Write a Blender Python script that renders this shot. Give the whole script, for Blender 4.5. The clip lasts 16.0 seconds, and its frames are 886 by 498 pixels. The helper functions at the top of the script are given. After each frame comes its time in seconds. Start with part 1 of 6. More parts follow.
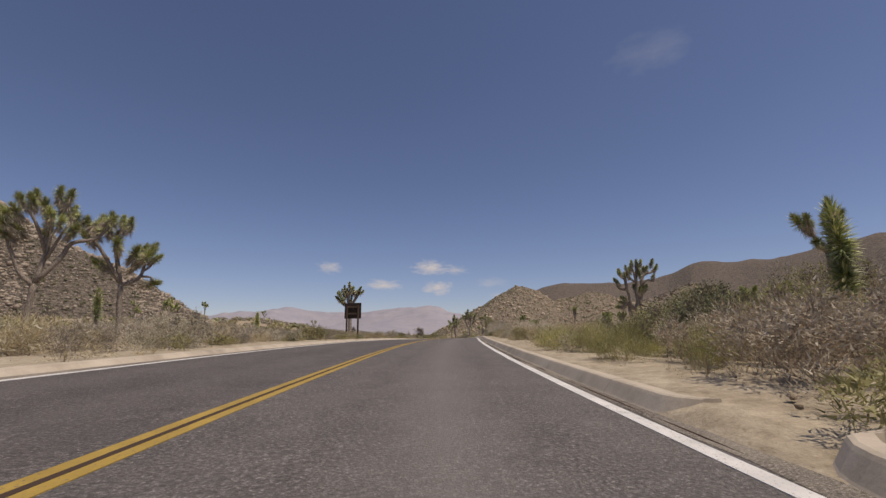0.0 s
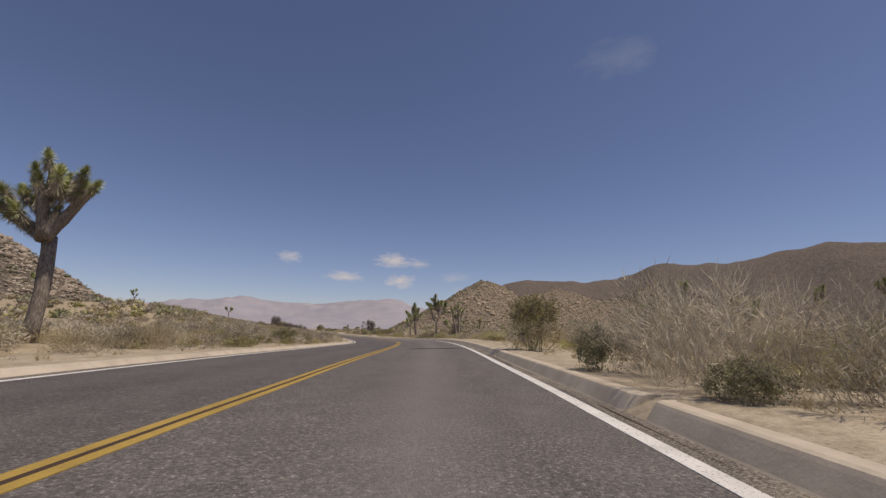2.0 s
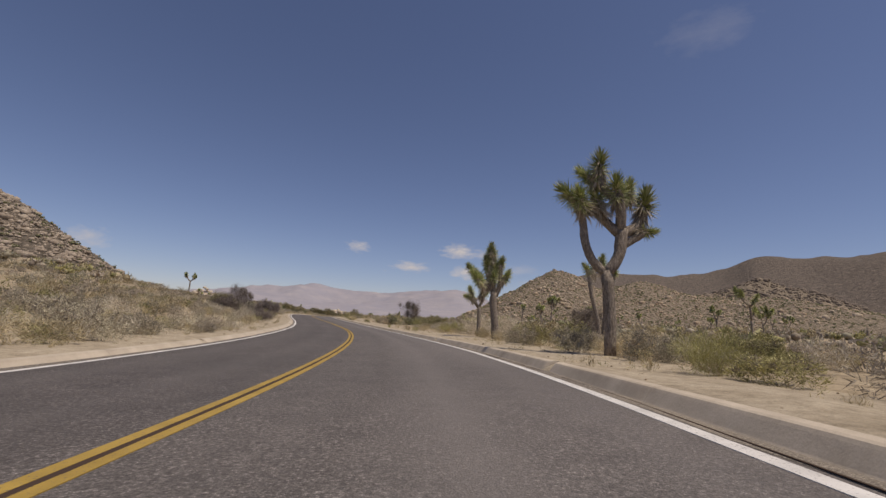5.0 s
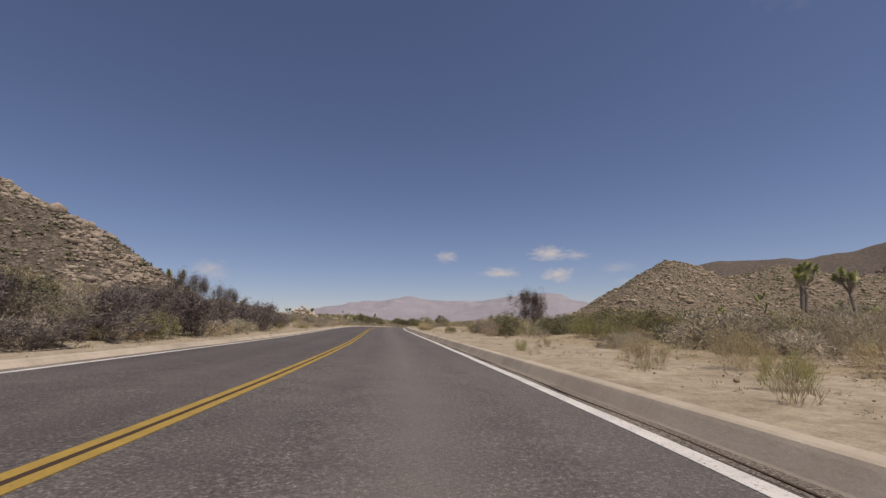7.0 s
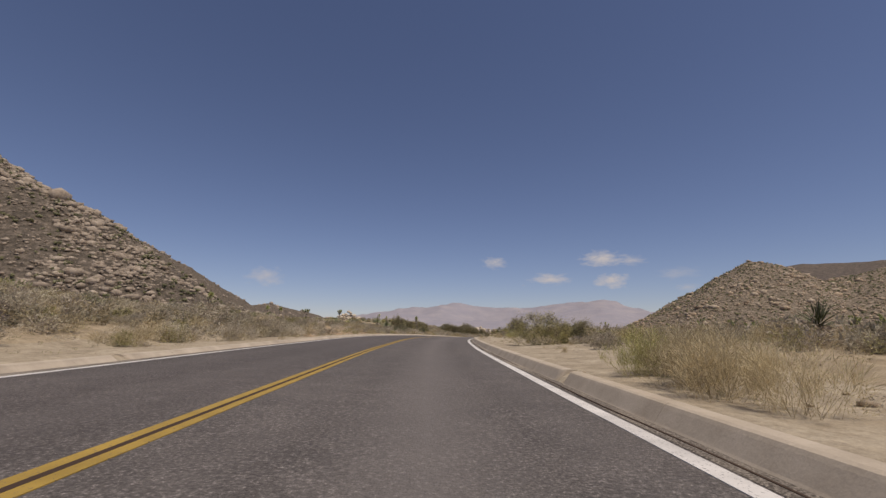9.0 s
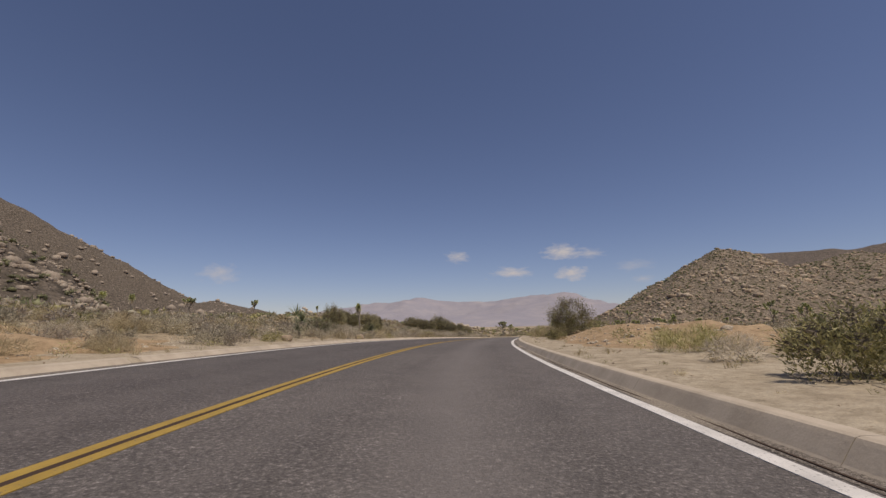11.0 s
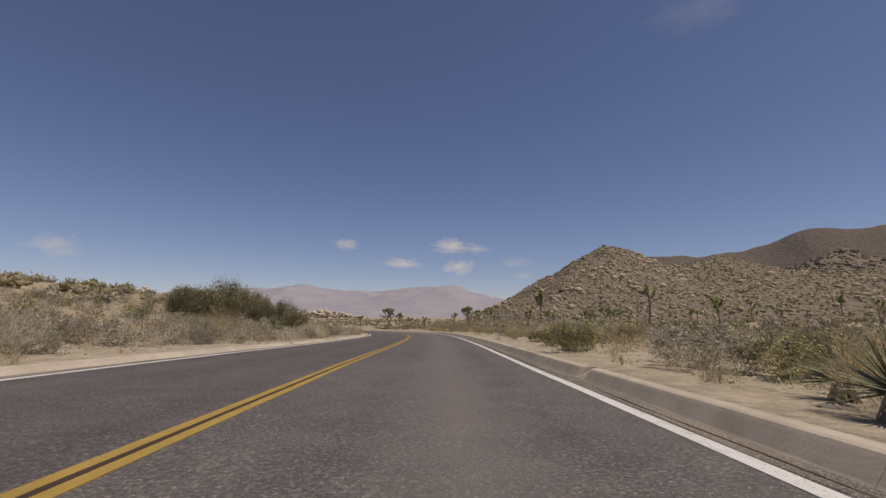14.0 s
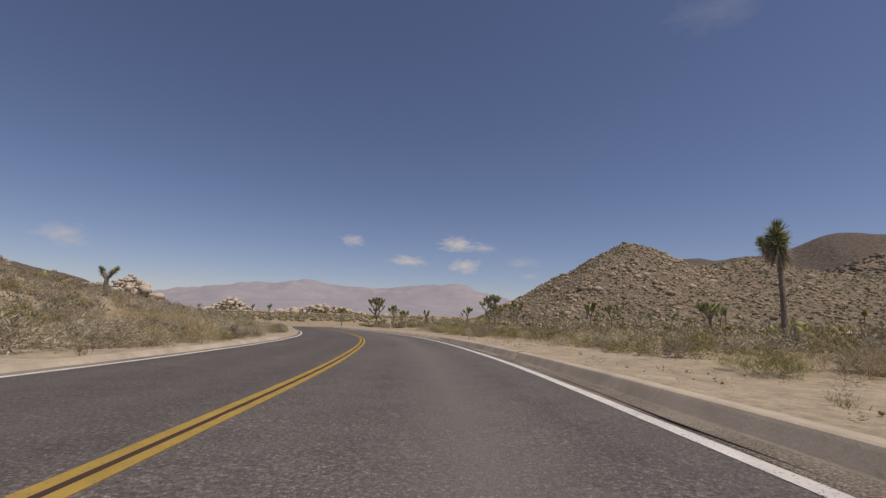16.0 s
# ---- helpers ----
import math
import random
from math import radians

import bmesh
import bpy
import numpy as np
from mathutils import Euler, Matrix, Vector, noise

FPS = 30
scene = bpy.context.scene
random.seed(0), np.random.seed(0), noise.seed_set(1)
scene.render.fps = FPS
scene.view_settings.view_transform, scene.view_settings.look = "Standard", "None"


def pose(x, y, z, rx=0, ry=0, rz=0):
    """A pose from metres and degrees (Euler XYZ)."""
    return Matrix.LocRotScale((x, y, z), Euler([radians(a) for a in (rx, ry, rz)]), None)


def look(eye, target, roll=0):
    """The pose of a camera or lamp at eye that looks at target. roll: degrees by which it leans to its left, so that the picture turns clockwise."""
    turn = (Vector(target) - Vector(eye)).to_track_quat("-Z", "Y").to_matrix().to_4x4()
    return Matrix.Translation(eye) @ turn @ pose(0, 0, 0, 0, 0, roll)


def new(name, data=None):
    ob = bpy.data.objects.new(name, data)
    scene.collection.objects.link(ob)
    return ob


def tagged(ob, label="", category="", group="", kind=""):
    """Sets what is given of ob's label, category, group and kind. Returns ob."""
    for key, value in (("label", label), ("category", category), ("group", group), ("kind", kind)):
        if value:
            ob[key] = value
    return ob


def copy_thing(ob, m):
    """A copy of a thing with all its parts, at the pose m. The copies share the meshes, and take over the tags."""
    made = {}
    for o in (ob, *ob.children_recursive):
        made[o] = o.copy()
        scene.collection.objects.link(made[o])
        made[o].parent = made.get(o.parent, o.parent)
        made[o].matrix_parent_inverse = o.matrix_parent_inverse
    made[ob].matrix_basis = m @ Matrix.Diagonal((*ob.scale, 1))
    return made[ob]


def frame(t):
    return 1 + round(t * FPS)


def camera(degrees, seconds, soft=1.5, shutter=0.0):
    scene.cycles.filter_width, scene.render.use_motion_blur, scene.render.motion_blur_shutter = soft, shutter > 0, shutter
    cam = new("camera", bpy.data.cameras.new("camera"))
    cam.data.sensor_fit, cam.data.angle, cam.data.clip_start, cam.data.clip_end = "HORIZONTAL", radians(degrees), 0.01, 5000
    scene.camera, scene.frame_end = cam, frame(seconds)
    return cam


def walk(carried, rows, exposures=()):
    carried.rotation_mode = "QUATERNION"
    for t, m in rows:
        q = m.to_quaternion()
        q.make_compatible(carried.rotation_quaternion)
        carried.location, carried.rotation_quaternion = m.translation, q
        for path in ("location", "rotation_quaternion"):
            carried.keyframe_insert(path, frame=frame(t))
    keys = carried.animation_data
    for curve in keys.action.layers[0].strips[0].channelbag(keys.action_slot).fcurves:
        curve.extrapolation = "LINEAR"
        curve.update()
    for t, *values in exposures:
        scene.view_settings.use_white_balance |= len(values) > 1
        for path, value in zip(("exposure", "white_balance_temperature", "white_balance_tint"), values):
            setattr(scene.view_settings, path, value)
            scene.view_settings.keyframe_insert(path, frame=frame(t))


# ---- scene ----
# the camera rides in the right-hand lane, low over the road
cam = camera(90.0, 16.0, soft=1.4, shutter=0.0)
ROWS = [
    (0.0, pose(0.000, 0.000, 0.765, 101.03, 0.60, -20.24)),
    (0.5, pose(2.831, 7.641, 0.916, 100.82, 0.19, -22.46)),
    (1.0, pose(5.862, 15.205, 1.048, 100.75, -0.24, -23.80)),
    (1.5, pose(9.015, 22.719, 1.151, 100.62, -0.54, -24.67)),
    (2.0, pose(12.249, 30.200, 1.217, 100.34, -0.86, -25.22)),
    (2.5, pose(15.525, 37.662, 1.239, 99.92, -1.34, -25.46)),
    (3.0, pose(18.772, 45.138, 1.214, 99.55, -1.84, -25.07)),
    (3.5, pose(21.887, 52.668, 1.144, 99.28, -2.30, -23.89)),
    (4.0, pose(24.777, 60.288, 1.037, 99.10, -2.70, -22.04)),
    (4.5, pose(27.363, 68.014, 0.905, 99.04, -2.93, -19.67)),
    (5.0, pose(29.589, 75.852, 0.763, 99.06, -2.90, -16.97)),
    (5.5, pose(31.423, 83.791, 0.627, 99.16, -2.52, -14.11)),
    (6.0, pose(32.851, 91.814, 0.511, 99.27, -1.79, -11.21)),
    (6.5, pose(33.866, 99.899, 0.429, 99.44, -0.73, -8.24)),
    (7.0, pose(34.444, 108.027, 0.389, 99.77, 0.33, -5.07)),
    (7.5, pose(34.582, 116.175, 0.393, 100.10, 0.63, -2.08)),
    (8.0, pose(34.373, 124.322, 0.436, 100.34, 0.25, 0.08)),
    (8.5, pose(33.981, 132.462, 0.509, 100.55, -0.08, 1.08)),
    (9.0, pose(33.578, 140.601, 0.599, 100.63, -0.27, 1.03)),
    (9.5, pose(33.202, 148.742, 0.693, 100.51, -0.47, 0.85)),
    (10.0, pose(32.890, 156.886, 0.777, 100.32, -0.31, 0.28)),
    (10.5, pose(32.767, 165.034, 0.840, 100.13, 0.32, -1.20)),
    (11.0, pose(32.974, 173.181, 0.873, 99.96, 1.05, -3.62)),
    (11.5, pose(33.604, 181.305, 0.871, 99.75, 1.38, -6.67)),
    (12.0, pose(34.682, 189.382, 0.829, 99.48, 1.06, -9.89)),
    (12.5, pose(36.177, 197.393, 0.749, 99.20, 0.43, -12.88)),
    (13.0, pose(38.031, 205.328, 0.635, 98.98, 0.07, -15.37)),
    (13.5, pose(40.156, 213.194, 0.492, 98.80, -0.15, -17.15)),
    (14.0, pose(42.434, 221.018, 0.326, 98.68, -0.42, -18.10)),
    (14.5, pose(44.787, 228.818, 0.145, 98.62, -0.70, -18.58)),
    (15.0, pose(47.165, 236.612, -0.045, 98.62, -0.96, -18.67)),
    (15.5, pose(49.510, 244.415, -0.241, 98.60, -1.36, -18.33)),
    (16.0, pose(51.754, 252.247, -0.441, 98.53, -1.94, -17.50)),
]
walk(cam, ROWS, exposures=[(0.0, 0.06, 7000, 14), (3.0, 0.02, 7000, 14), (7.0, 0.0, 7000, 14), (12.5, -0.08, 7000, 14), (16.0, -0.06, 7000, 14)])

# ---- daylight ----
SUN_AZ, SUN_EL = 136.0, 66.0
world = bpy.data.worlds.new("desert_sky")
scene.world = world
world.use_nodes = True
wn, wl = world.node_tree.nodes, world.node_tree.links
wn.clear()
sky = wn.new("ShaderNodeTexSky")
sky.sky_type, sky.sun_disc = "NISHITA", False
sky.sun_elevation, sky.sun_rotation = radians(SUN_EL), radians(SUN_AZ)
sky.altitude, sky.air_density, sky.dust_density, sky.ozone_density = 1300.0, 0.95, 0.65, 4.0
bg = wn.new("ShaderNodeBackground")
bg.inputs["Strength"].default_value = 0.08
wout = wn.new("ShaderNodeOutputWorld")
veil = wn.new("ShaderNodeMix")
veil.data_type, veil.blend_type = "RGBA", "MULTIPLY"
veil.inputs["Factor"].default_value = 1.0
[i for i in veil.inputs if i.name == "B" and i.type == "RGBA"][0].default_value = (1.095, 0.968, 1.02, 1.0)
wl.new(sky.outputs["Color"], [i for i in veil.inputs if i.name == "A" and i.type == "RGBA"][0])
wl.new([o for o in veil.outputs if o.type == "RGBA"][0], bg.inputs["Color"])
wl.new(bg.outputs["Background"], wout.inputs["Surface"])

sun = new("sun", bpy.data.lights.new("sun", "SUN"))
sun.data.energy, sun.data.angle, sun.data.color = 3.42, radians(0.53), (1.0, 0.938, 0.83)
se, sa = radians(SUN_EL), radians(SUN_AZ)
toward = Vector((math.cos(se) * math.sin(sa), math.cos(se) * math.cos(sa), math.sin(se)))
sun.matrix_world = look(toward * 50, (0, 0, 0))

# ---- materials ----


def material(name, rough=0.9, spec=0.2):
    m = bpy.data.materials.new(name)
    m.use_nodes = True
    b = m.node_tree.nodes["Principled BSDF"]
    b.inputs["Roughness"].default_value = rough
    b.inputs["Specular IOR Level"].default_value = spec
    return m, m.node_tree.nodes, m.node_tree.links, b


def noise_node(n, l, vec, scale, detail=4.0, rough=0.6):
    t = n.new("ShaderNodeTexNoise")
    t.inputs["Scale"].default_value, t.inputs["Detail"].default_value, t.inputs["Roughness"].default_value = scale, detail, rough
    if vec is not None:
        l.new(vec, t.inputs["Vector"])
    return t.outputs["Fac"]


def ramp(n, l, fac, stops):
    r = n.new("ShaderNodeValToRGB")
    e = r.color_ramp.elements
    while len(e) < len(stops):
        e.new(0.5)
    for el, (p, c) in zip(e, stops):
        el.position, el.color = p, (*c, 1.0)
    l.new(fac, r.inputs["Fac"])
    return r.outputs["Color"]


def mix(n, l, fac, a, b, kind="MIX"):
    m = n.new("ShaderNodeMix")
    m.data_type, m.blend_type = "RGBA", kind
    for key, v in (("Factor", fac), ("A", a), ("B", b)):
        s = [i for i in m.inputs if i.name == key and (i.type == "VALUE") == (key == "Factor") and i.type in ("VALUE", "RGBA")][0]
        if isinstance(v, (int, float)):
            s.default_value = v
        elif isinstance(v, tuple):
            s.default_value = (*v, 1.0)
        else:
            l.new(v, s)
    return [o for o in m.outputs if o.type == "RGBA"][0]


def math_node(n, l, op, a, b=0.0, clamp=False):
    m = n.new("ShaderNodeMath")
    m.operation, m.use_clamp = op, clamp
    for s, v in zip(m.inputs, (a, b)):
        if isinstance(v, (int, float)):
            s.default_value = v
        else:
            l.new(v, s)
    return m.outputs[0]


def bump(n, l, b, height, strength, distance):
    k = n.new("ShaderNodeBump")
    k.inputs["Strength"].default_value, k.inputs["Distance"].default_value = strength, distance
    l.new(height, k.inputs["Height"])
    l.new(k.outputs["Normal"], b.inputs["Normal"])


def position(n):
    return n.new("ShaderNodeNewGeometry").outputs["Position"]


def sand_material(name, tones, gravel):
    m, n, l, b = material(name, 0.95, 0.1)
    p = position(n)
    big = noise_node(n, l, p, 0.09, 5)
    mid = noise_node(n, l, p, 1.3, 6, 0.65)
    fine = noise_node(n, l, p, 38.0, 4, 0.7)
    c = ramp(n, l, mid, [(0.3, tones[0]), (0.52, tones[1]), (0.75, tones[2])])
    c = mix(n, l, math_node(n, l, "MULTIPLY", big, 0.55), c, tones[3])
    v = n.new("ShaderNodeTexVoronoi")
    v.inputs["Scale"].default_value = 16.0
    l.new(p, v.inputs["Vector"])
    spots = ramp(n, l, v.outputs["Distance"], [(0.12, (1, 1, 1)), (0.3, (0, 0, 0))])
    patch = ramp(n, l, noise_node(n, l, p, 0.8, 3), [(0.5, (0, 0, 0)), (0.66, (1, 1, 1))])
    c = mix(n, l, math_node(n, l, "MULTIPLY", math_node(n, l, "MULTIPLY", spots, patch), gravel), c, (0.2, 0.15, 0.1))
    c = mix(n, l, 0.45, c, ramp(n, l, noise_node(n, l, p, 5.5, 5, 0.75), [(0.34, (0.2, 0.18, 0.15)), (0.52, (0.5, 0.5, 0.5)), (0.68, (0.68, 0.67, 0.65))]), "OVERLAY")
    c = mix(n, l, 0.35, c, ramp(n, l, fine, [(0.3, (0.3, 0.24, 0.17)), (0.7, (0.85, 0.74, 0.58))]), "OVERLAY")
    l.new(c, b.inputs["Base Color"])
    h = math_node(n, l, "ADD", math_node(n, l, "MULTIPLY", mid, 1.0), math_node(n, l, "MULTIPLY", fine, 0.25))
    bump(n, l, b, h, 0.7, 0.06)
    return m


SAND = sand_material("pale_desert_sand", [(0.25, 0.216, 0.168), (0.375, 0.335, 0.272), (0.47, 0.43, 0.36), (0.345, 0.306, 0.244)], 0.9)
DESERT = sand_material("stony_desert_soil", [(0.23, 0.192, 0.14), (0.35, 0.3, 0.228), (0.455, 0.4, 0.315), (0.3, 0.256, 0.19)], 0.9)
RED_EARTH = sand_material("reddish_dug_earth", [(0.24, 0.18, 0.115), (0.36, 0.275, 0.185), (0.46, 0.365, 0.26), (0.32, 0.24, 0.16)], 0.9)


def asphalt_material():
    m, n, l, b = material("worn_grey_asphalt", 0.82, 0.35)
    p = position(n)
    grain = noise_node(n, l, p, 34.0, 4, 0.9)
    mid = noise_node(n, l, p, 2.2, 5, 0.6)
    big = noise_node(n, l, p, 0.16, 4)
    c = ramp(n, l, grain, [(0.3, (0.025, 0.022, 0.02)), (0.45, (0.086, 0.075, 0.069)), (0.57, (0.145, 0.128, 0.119)), (0.7, (0.43, 0.387, 0.358))])
    c = mix(n, l, 0.5, c, ramp(n, l, mid, [(0.3, (0.34, 0.34, 0.34)), (0.7, (0.64, 0.64, 0.63))]), "OVERLAY")
    c = mix(n, l, 0.45, c, ramp(n, l, big, [(0.35, (0.38, 0.38, 0.38)), (0.65, (0.6, 0.59, 0.58))]), "OVERLAY")
    # the left lane is darker than the right
    left_tone = n.new("ShaderNodeAttribute")
    left_tone.attribute_name = "old_surface"
    c = mix(n, l, math_node(n, l, "MULTIPLY", left_tone.outputs["Fac"], 0.9), c, (0.8, 0.79, 0.8), "MULTIPLY")
    # polished wheel tracks and a grey strip between them, along the lane
    a = n.new("ShaderNodeAttribute")
    a.attribute_name = "lane_track"
    c = mix(n, l, math_node(n, l, "MULTIPLY", a.outputs["Fac"], 0.55), c, (0.19, 0.17, 0.158))
    l.new(c, b.inputs["Base Color"])
    v = n.new("ShaderNodeTexVoronoi")
    v.inputs["Scale"].default_value = 70.0
    l.new(p, v.inputs["Vector"])
    bump(n, l, b, math_node(n, l, "ADD", grain, v.outputs["Distance"]), 0.55, 0.012)
    return m


ASPHALT = asphalt_material()


def paint_material(name, colour, wear):
    m, n, l, b = material(name, 0.7, 0.3)
    p = position(n)
    c = ramp(n, l, noise_node(n, l, p, 3.0, 5), [(0.3, tuple(x * 0.72 for x in colour)), (0.7, colour)])
    worn = ramp(n, l, noise_node(n, l, p, 45.0, 4, 0.75), [(wear, (1, 1, 1)), (wear + 0.06, (0, 0, 0))])
    c = mix(n, l, worn, c, (0.1, 0.097, 0.095))
    l.new(c, b.inputs["Base Color"])
    bump(n, l, b, noise_node(n, l, p, 80.0, 2), 0.4, 0.006)
    return m


YELLOW = paint_material("traffic_yellow_paint", (0.42, 0.278, 0.06), 0.345)
WHITE = paint_material("white_road_paint", (0.72, 0.69, 0.65), 0.352)
SEAM = material("dark_asphalt_seam", 0.9, 0.2)[0]
SEAM.node_tree.nodes["Principled BSDF"].inputs["Base Color"].default_value = (0.06, 0.038, 0.027, 1)


def concrete_material(name, dark, light):
    m, n, l, b = material(name, 0.9, 0.2)
    p = position(n)
    c = ramp(n, l, noise_node(n, l, p, 1.6, 6, 0.65), [(0.3, dark), (0.7, light)])
    c = mix(n, l, 0.22, c, ramp(n, l, noise_node(n, l, p, 60.0, 3, 0.7), [(0.3, (0.3, 0.3, 0.3)), (0.7, (0.7, 0.69, 0.67))]), "OVERLAY")
    # weathering stains on the concrete
    stain = ramp(n, l, noise_node(n, l, p, 0.5, 5), [(0.52, (0, 0, 0)), (0.68, (1, 1, 1))])
    c = mix(n, l, math_node(n, l, "MULTIPLY", stain, 0.45), c, tuple(x * 0.5 for x in dark))
    info = n.new("ShaderNodeObjectInfo")
    c = mix(n, l, math_node(n, l, "MULTIPLY", info.outputs["Random"], 0.25), c, light)
    l.new(c, b.inputs["Base Color"])
    bump(n, l, b, noise_node(n, l, p, 30.0, 5), 0.25, 0.012)
    return m


KERB = concrete_material("weathered_kerb_concrete", (0.36, 0.3, 0.23), (0.53, 0.455, 0.365))


def grit_material():
    m, n, l, b = material("gutter_grit", 0.95, 0.1)
    p = position(n)
    c = ramp(n, l, noise_node(n, l, p, 55.0, 4, 0.8), [(0.34, (0.045, 0.038, 0.033)), (0.5, (0.15, 0.13, 0.112)), (0.66, (0.4, 0.35, 0.295))])
    dust = ramp(n, l, noise_node(n, l, p, 0.35, 4), [(0.44, (0, 0, 0)), (0.62, (1, 1, 1))])
    c = mix(n, l, math_node(n, l, "MULTIPLY", dust, 0.4), c, (0.4, 0.345, 0.27))
    l.new(c, b.inputs["Base Color"])
    bump(n, l, b, noise_node(n, l, p, 70.0, 4, 0.7), 0.8, 0.01)
    return m


GRAVEL_MAT = grit_material()


def rock_material(name, a, c0, c2):
    m, n, l, b = material(name, 0.95, 0.15)
    p = position(n)
    c = ramp(n, l, noise_node(n, l, p, 0.7, 7, 0.7), [(0.28, a), (0.5, c0), (0.72, c2)])
    g = n.new("ShaderNodeNewGeometry")
    c = mix(n, l, math_node(n, l, "MULTIPLY", g.outputs["Random Per Island"], 0.45), c, tuple(x * 0.62 for x in c0))
    c = mix(n, l, 0.45, c, ramp(n, l, noise_node(n, l, p, 9.0, 5, 0.7), [(0.3, (0.3, 0.28, 0.26)), (0.7, (0.72, 0.7, 0.66))]), "OVERLAY")
    l.new(c, b.inputs["Base Color"])
    bump(n, l, b, noise_node(n, l, p, 3.0, 7, 0.7), 0.9, 0.2)
    return m


ROCK = rock_material("tan_granite_boulder", (0.24, 0.18, 0.13), (0.42, 0.33, 0.24), (0.56, 0.46, 0.35))
PALE_ROCK = rock_material("pale_cream_granite", (0.38, 0.31, 0.24), (0.58, 0.5, 0.4), (0.7, 0.62, 0.52))
SLOPE_ROCK = rock_material("brown_slope_rock", (0.2, 0.162, 0.13), (0.38, 0.318, 0.258), (0.56, 0.487, 0.405))
CREAM_ROCK = rock_material("cream_tan_granite", (0.28, 0.225, 0.17), (0.46, 0.38, 0.295), (0.6, 0.515, 0.41))
CRAG_ROCK = rock_material("dark_brown_crag", (0.12, 0.098, 0.08), (0.21, 0.172, 0.14), (0.32, 0.268, 0.222))


def hill_material(name, scale, cols, relief, cells=0.5):
    m, n, l, b = material(name, 0.97, 0.1)
    p = position(n)
    v = n.new("ShaderNodeTexVoronoi")
    v.inputs["Scale"].default_value = scale
    w = mix(n, l, 0.25, p, noise_node(n, l, p, scale * 2.0, 3), "ADD")
    l.new(w, v.inputs["Vector"])
    c = ramp(n, l, noise_node(n, l, p, scale * 0.8, 7, 0.72), [(0.3, cols[0]), (0.46, cols[1]), (0.6, cols[2]), (0.74, cols[3])])
    c = mix(n, l, cells, c, ramp(n, l, v.outputs["Distance"], [(0.1, (0.66, 0.62, 0.58)), (0.7, (0.28, 0.27, 0.25))]), "OVERLAY")
    c = mix(n, l, math_node(n, l, "MULTIPLY", noise_node(n, l, p, scale * 0.06, 4), 0.5), c, cols[1])
    l.new(c, b.inputs["Base Color"])
    h = math_node(n, l, "SUBTRACT", noise_node(n, l, p, scale * 0.8, 7, 0.7), math_node(n, l, "MULTIPLY", v.outputs["Distance"], cells * 2))
    bump(n, l, b, h, 1.0, relief)
    return m


HILL_L = hill_material("brown_boulder_slope", 0.62, [(0.06, 0.052, 0.043), (0.14, 0.118, 0.096), (0.27, 0.226, 0.186), (0.46, 0.39, 0.32)], 1.4)
HILL_R = hill_material("tan_boulder_slope", 0.36, [(0.1, 0.085, 0.065), (0.2, 0.165, 0.125), (0.32, 0.265, 0.21), (0.46, 0.39, 0.32)], 1.4)
RIDGE_M = hill_material("dark_brown_ridge", 0.2, [(0.08, 0.07, 0.058), (0.135, 0.113, 0.095), (0.195, 0.158, 0.133), (0.31, 0.26, 0.215)], 4.0, 0.14)
# the far range's colours are paled to mauve to stand for distance haze
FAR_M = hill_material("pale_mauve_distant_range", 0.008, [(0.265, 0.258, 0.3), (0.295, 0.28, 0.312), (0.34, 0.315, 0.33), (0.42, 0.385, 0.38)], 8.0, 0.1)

# ---- mesh helpers ----


def mesh_of(name, verts, faces, mat=None, smooth=False):
    me = bpy.data.meshes.new(name)
    me.from_pydata([tuple(v) for v in verts], [], [tuple(f) for f in faces])
    if mat is not None:
        me.materials.append(mat)
    if smooth:
        me.polygons.foreach_set("use_smooth", [True] * len(me.polygons))
    me.update()
    return me


def part(name, me, parent, label="", m=None):
    ob = new(name, me)
    ob.parent = parent
    if m is not None:
        ob.matrix_basis = m
    if label:
        ob["label"] = label
    return ob


class Pile:
    """Vertices and faces gathered into one mesh."""

    def __init__(self):
        self.v, self.f, self.n = [], [], 0

    def add(self, verts, faces):
        self.v.extend(verts)
        self.f.extend([tuple(i + self.n for i in f) for f in faces])
        self.n += len(verts)

    def mesh(self, name, mat, smooth=False):
        return mesh_of(name, self.v, self.f, mat, smooth)


def tube(points, radii, sides=7, cap=True, lump=0.0, rng=None):
    pts = [Vector(p) for p in points]
    vs, fs = [], []
    side = Vector((1, 0, 0))
    for i, p in enumerate(pts):
        t = (pts[min(i + 1, len(pts) - 1)] - pts[max(i - 1, 0)]).normalized()
        a = (side - t * side.dot(t))
        if a.length < 0.1:
            a = Vector((0, 1, 0)) - t * t.y
        a.normalize()
        side = a
        b = t.cross(a)
        for k in range(sides):
            w = 2 * math.pi * k / sides
            r = radii[i] * (1 + (rng.uniform(-lump, lump) if rng else 0))
            vs.append(p + (a * math.cos(w) + b * math.sin(w)) * r)
    for i in range(len(pts) - 1):
        for k in range(sides):
            k2 = (k + 1) % sides
            fs.append((i * sides + k, i * sides + k2, (i + 1) * sides + k2, (i + 1) * sides + k))
    if cap:
        fs.append(tuple(range(sides - 1, -1, -1)))
        fs.append(tuple((len(pts) - 1) * sides + k for k in range(sides)))
    return vs, fs


def knob():
    """A twenty-sided ball of radius 1."""
    bm = bmesh.new()
    bmesh.ops.create_icosphere(bm, subdivisions=1, radius=1.0)
    out = np.array([v.co[:] for v in bm.verts]), np.array([[v.index for v in f.verts] for f in bm.faces])
    bm.free()
    return out


KNOB_V, KNOB_F = knob()


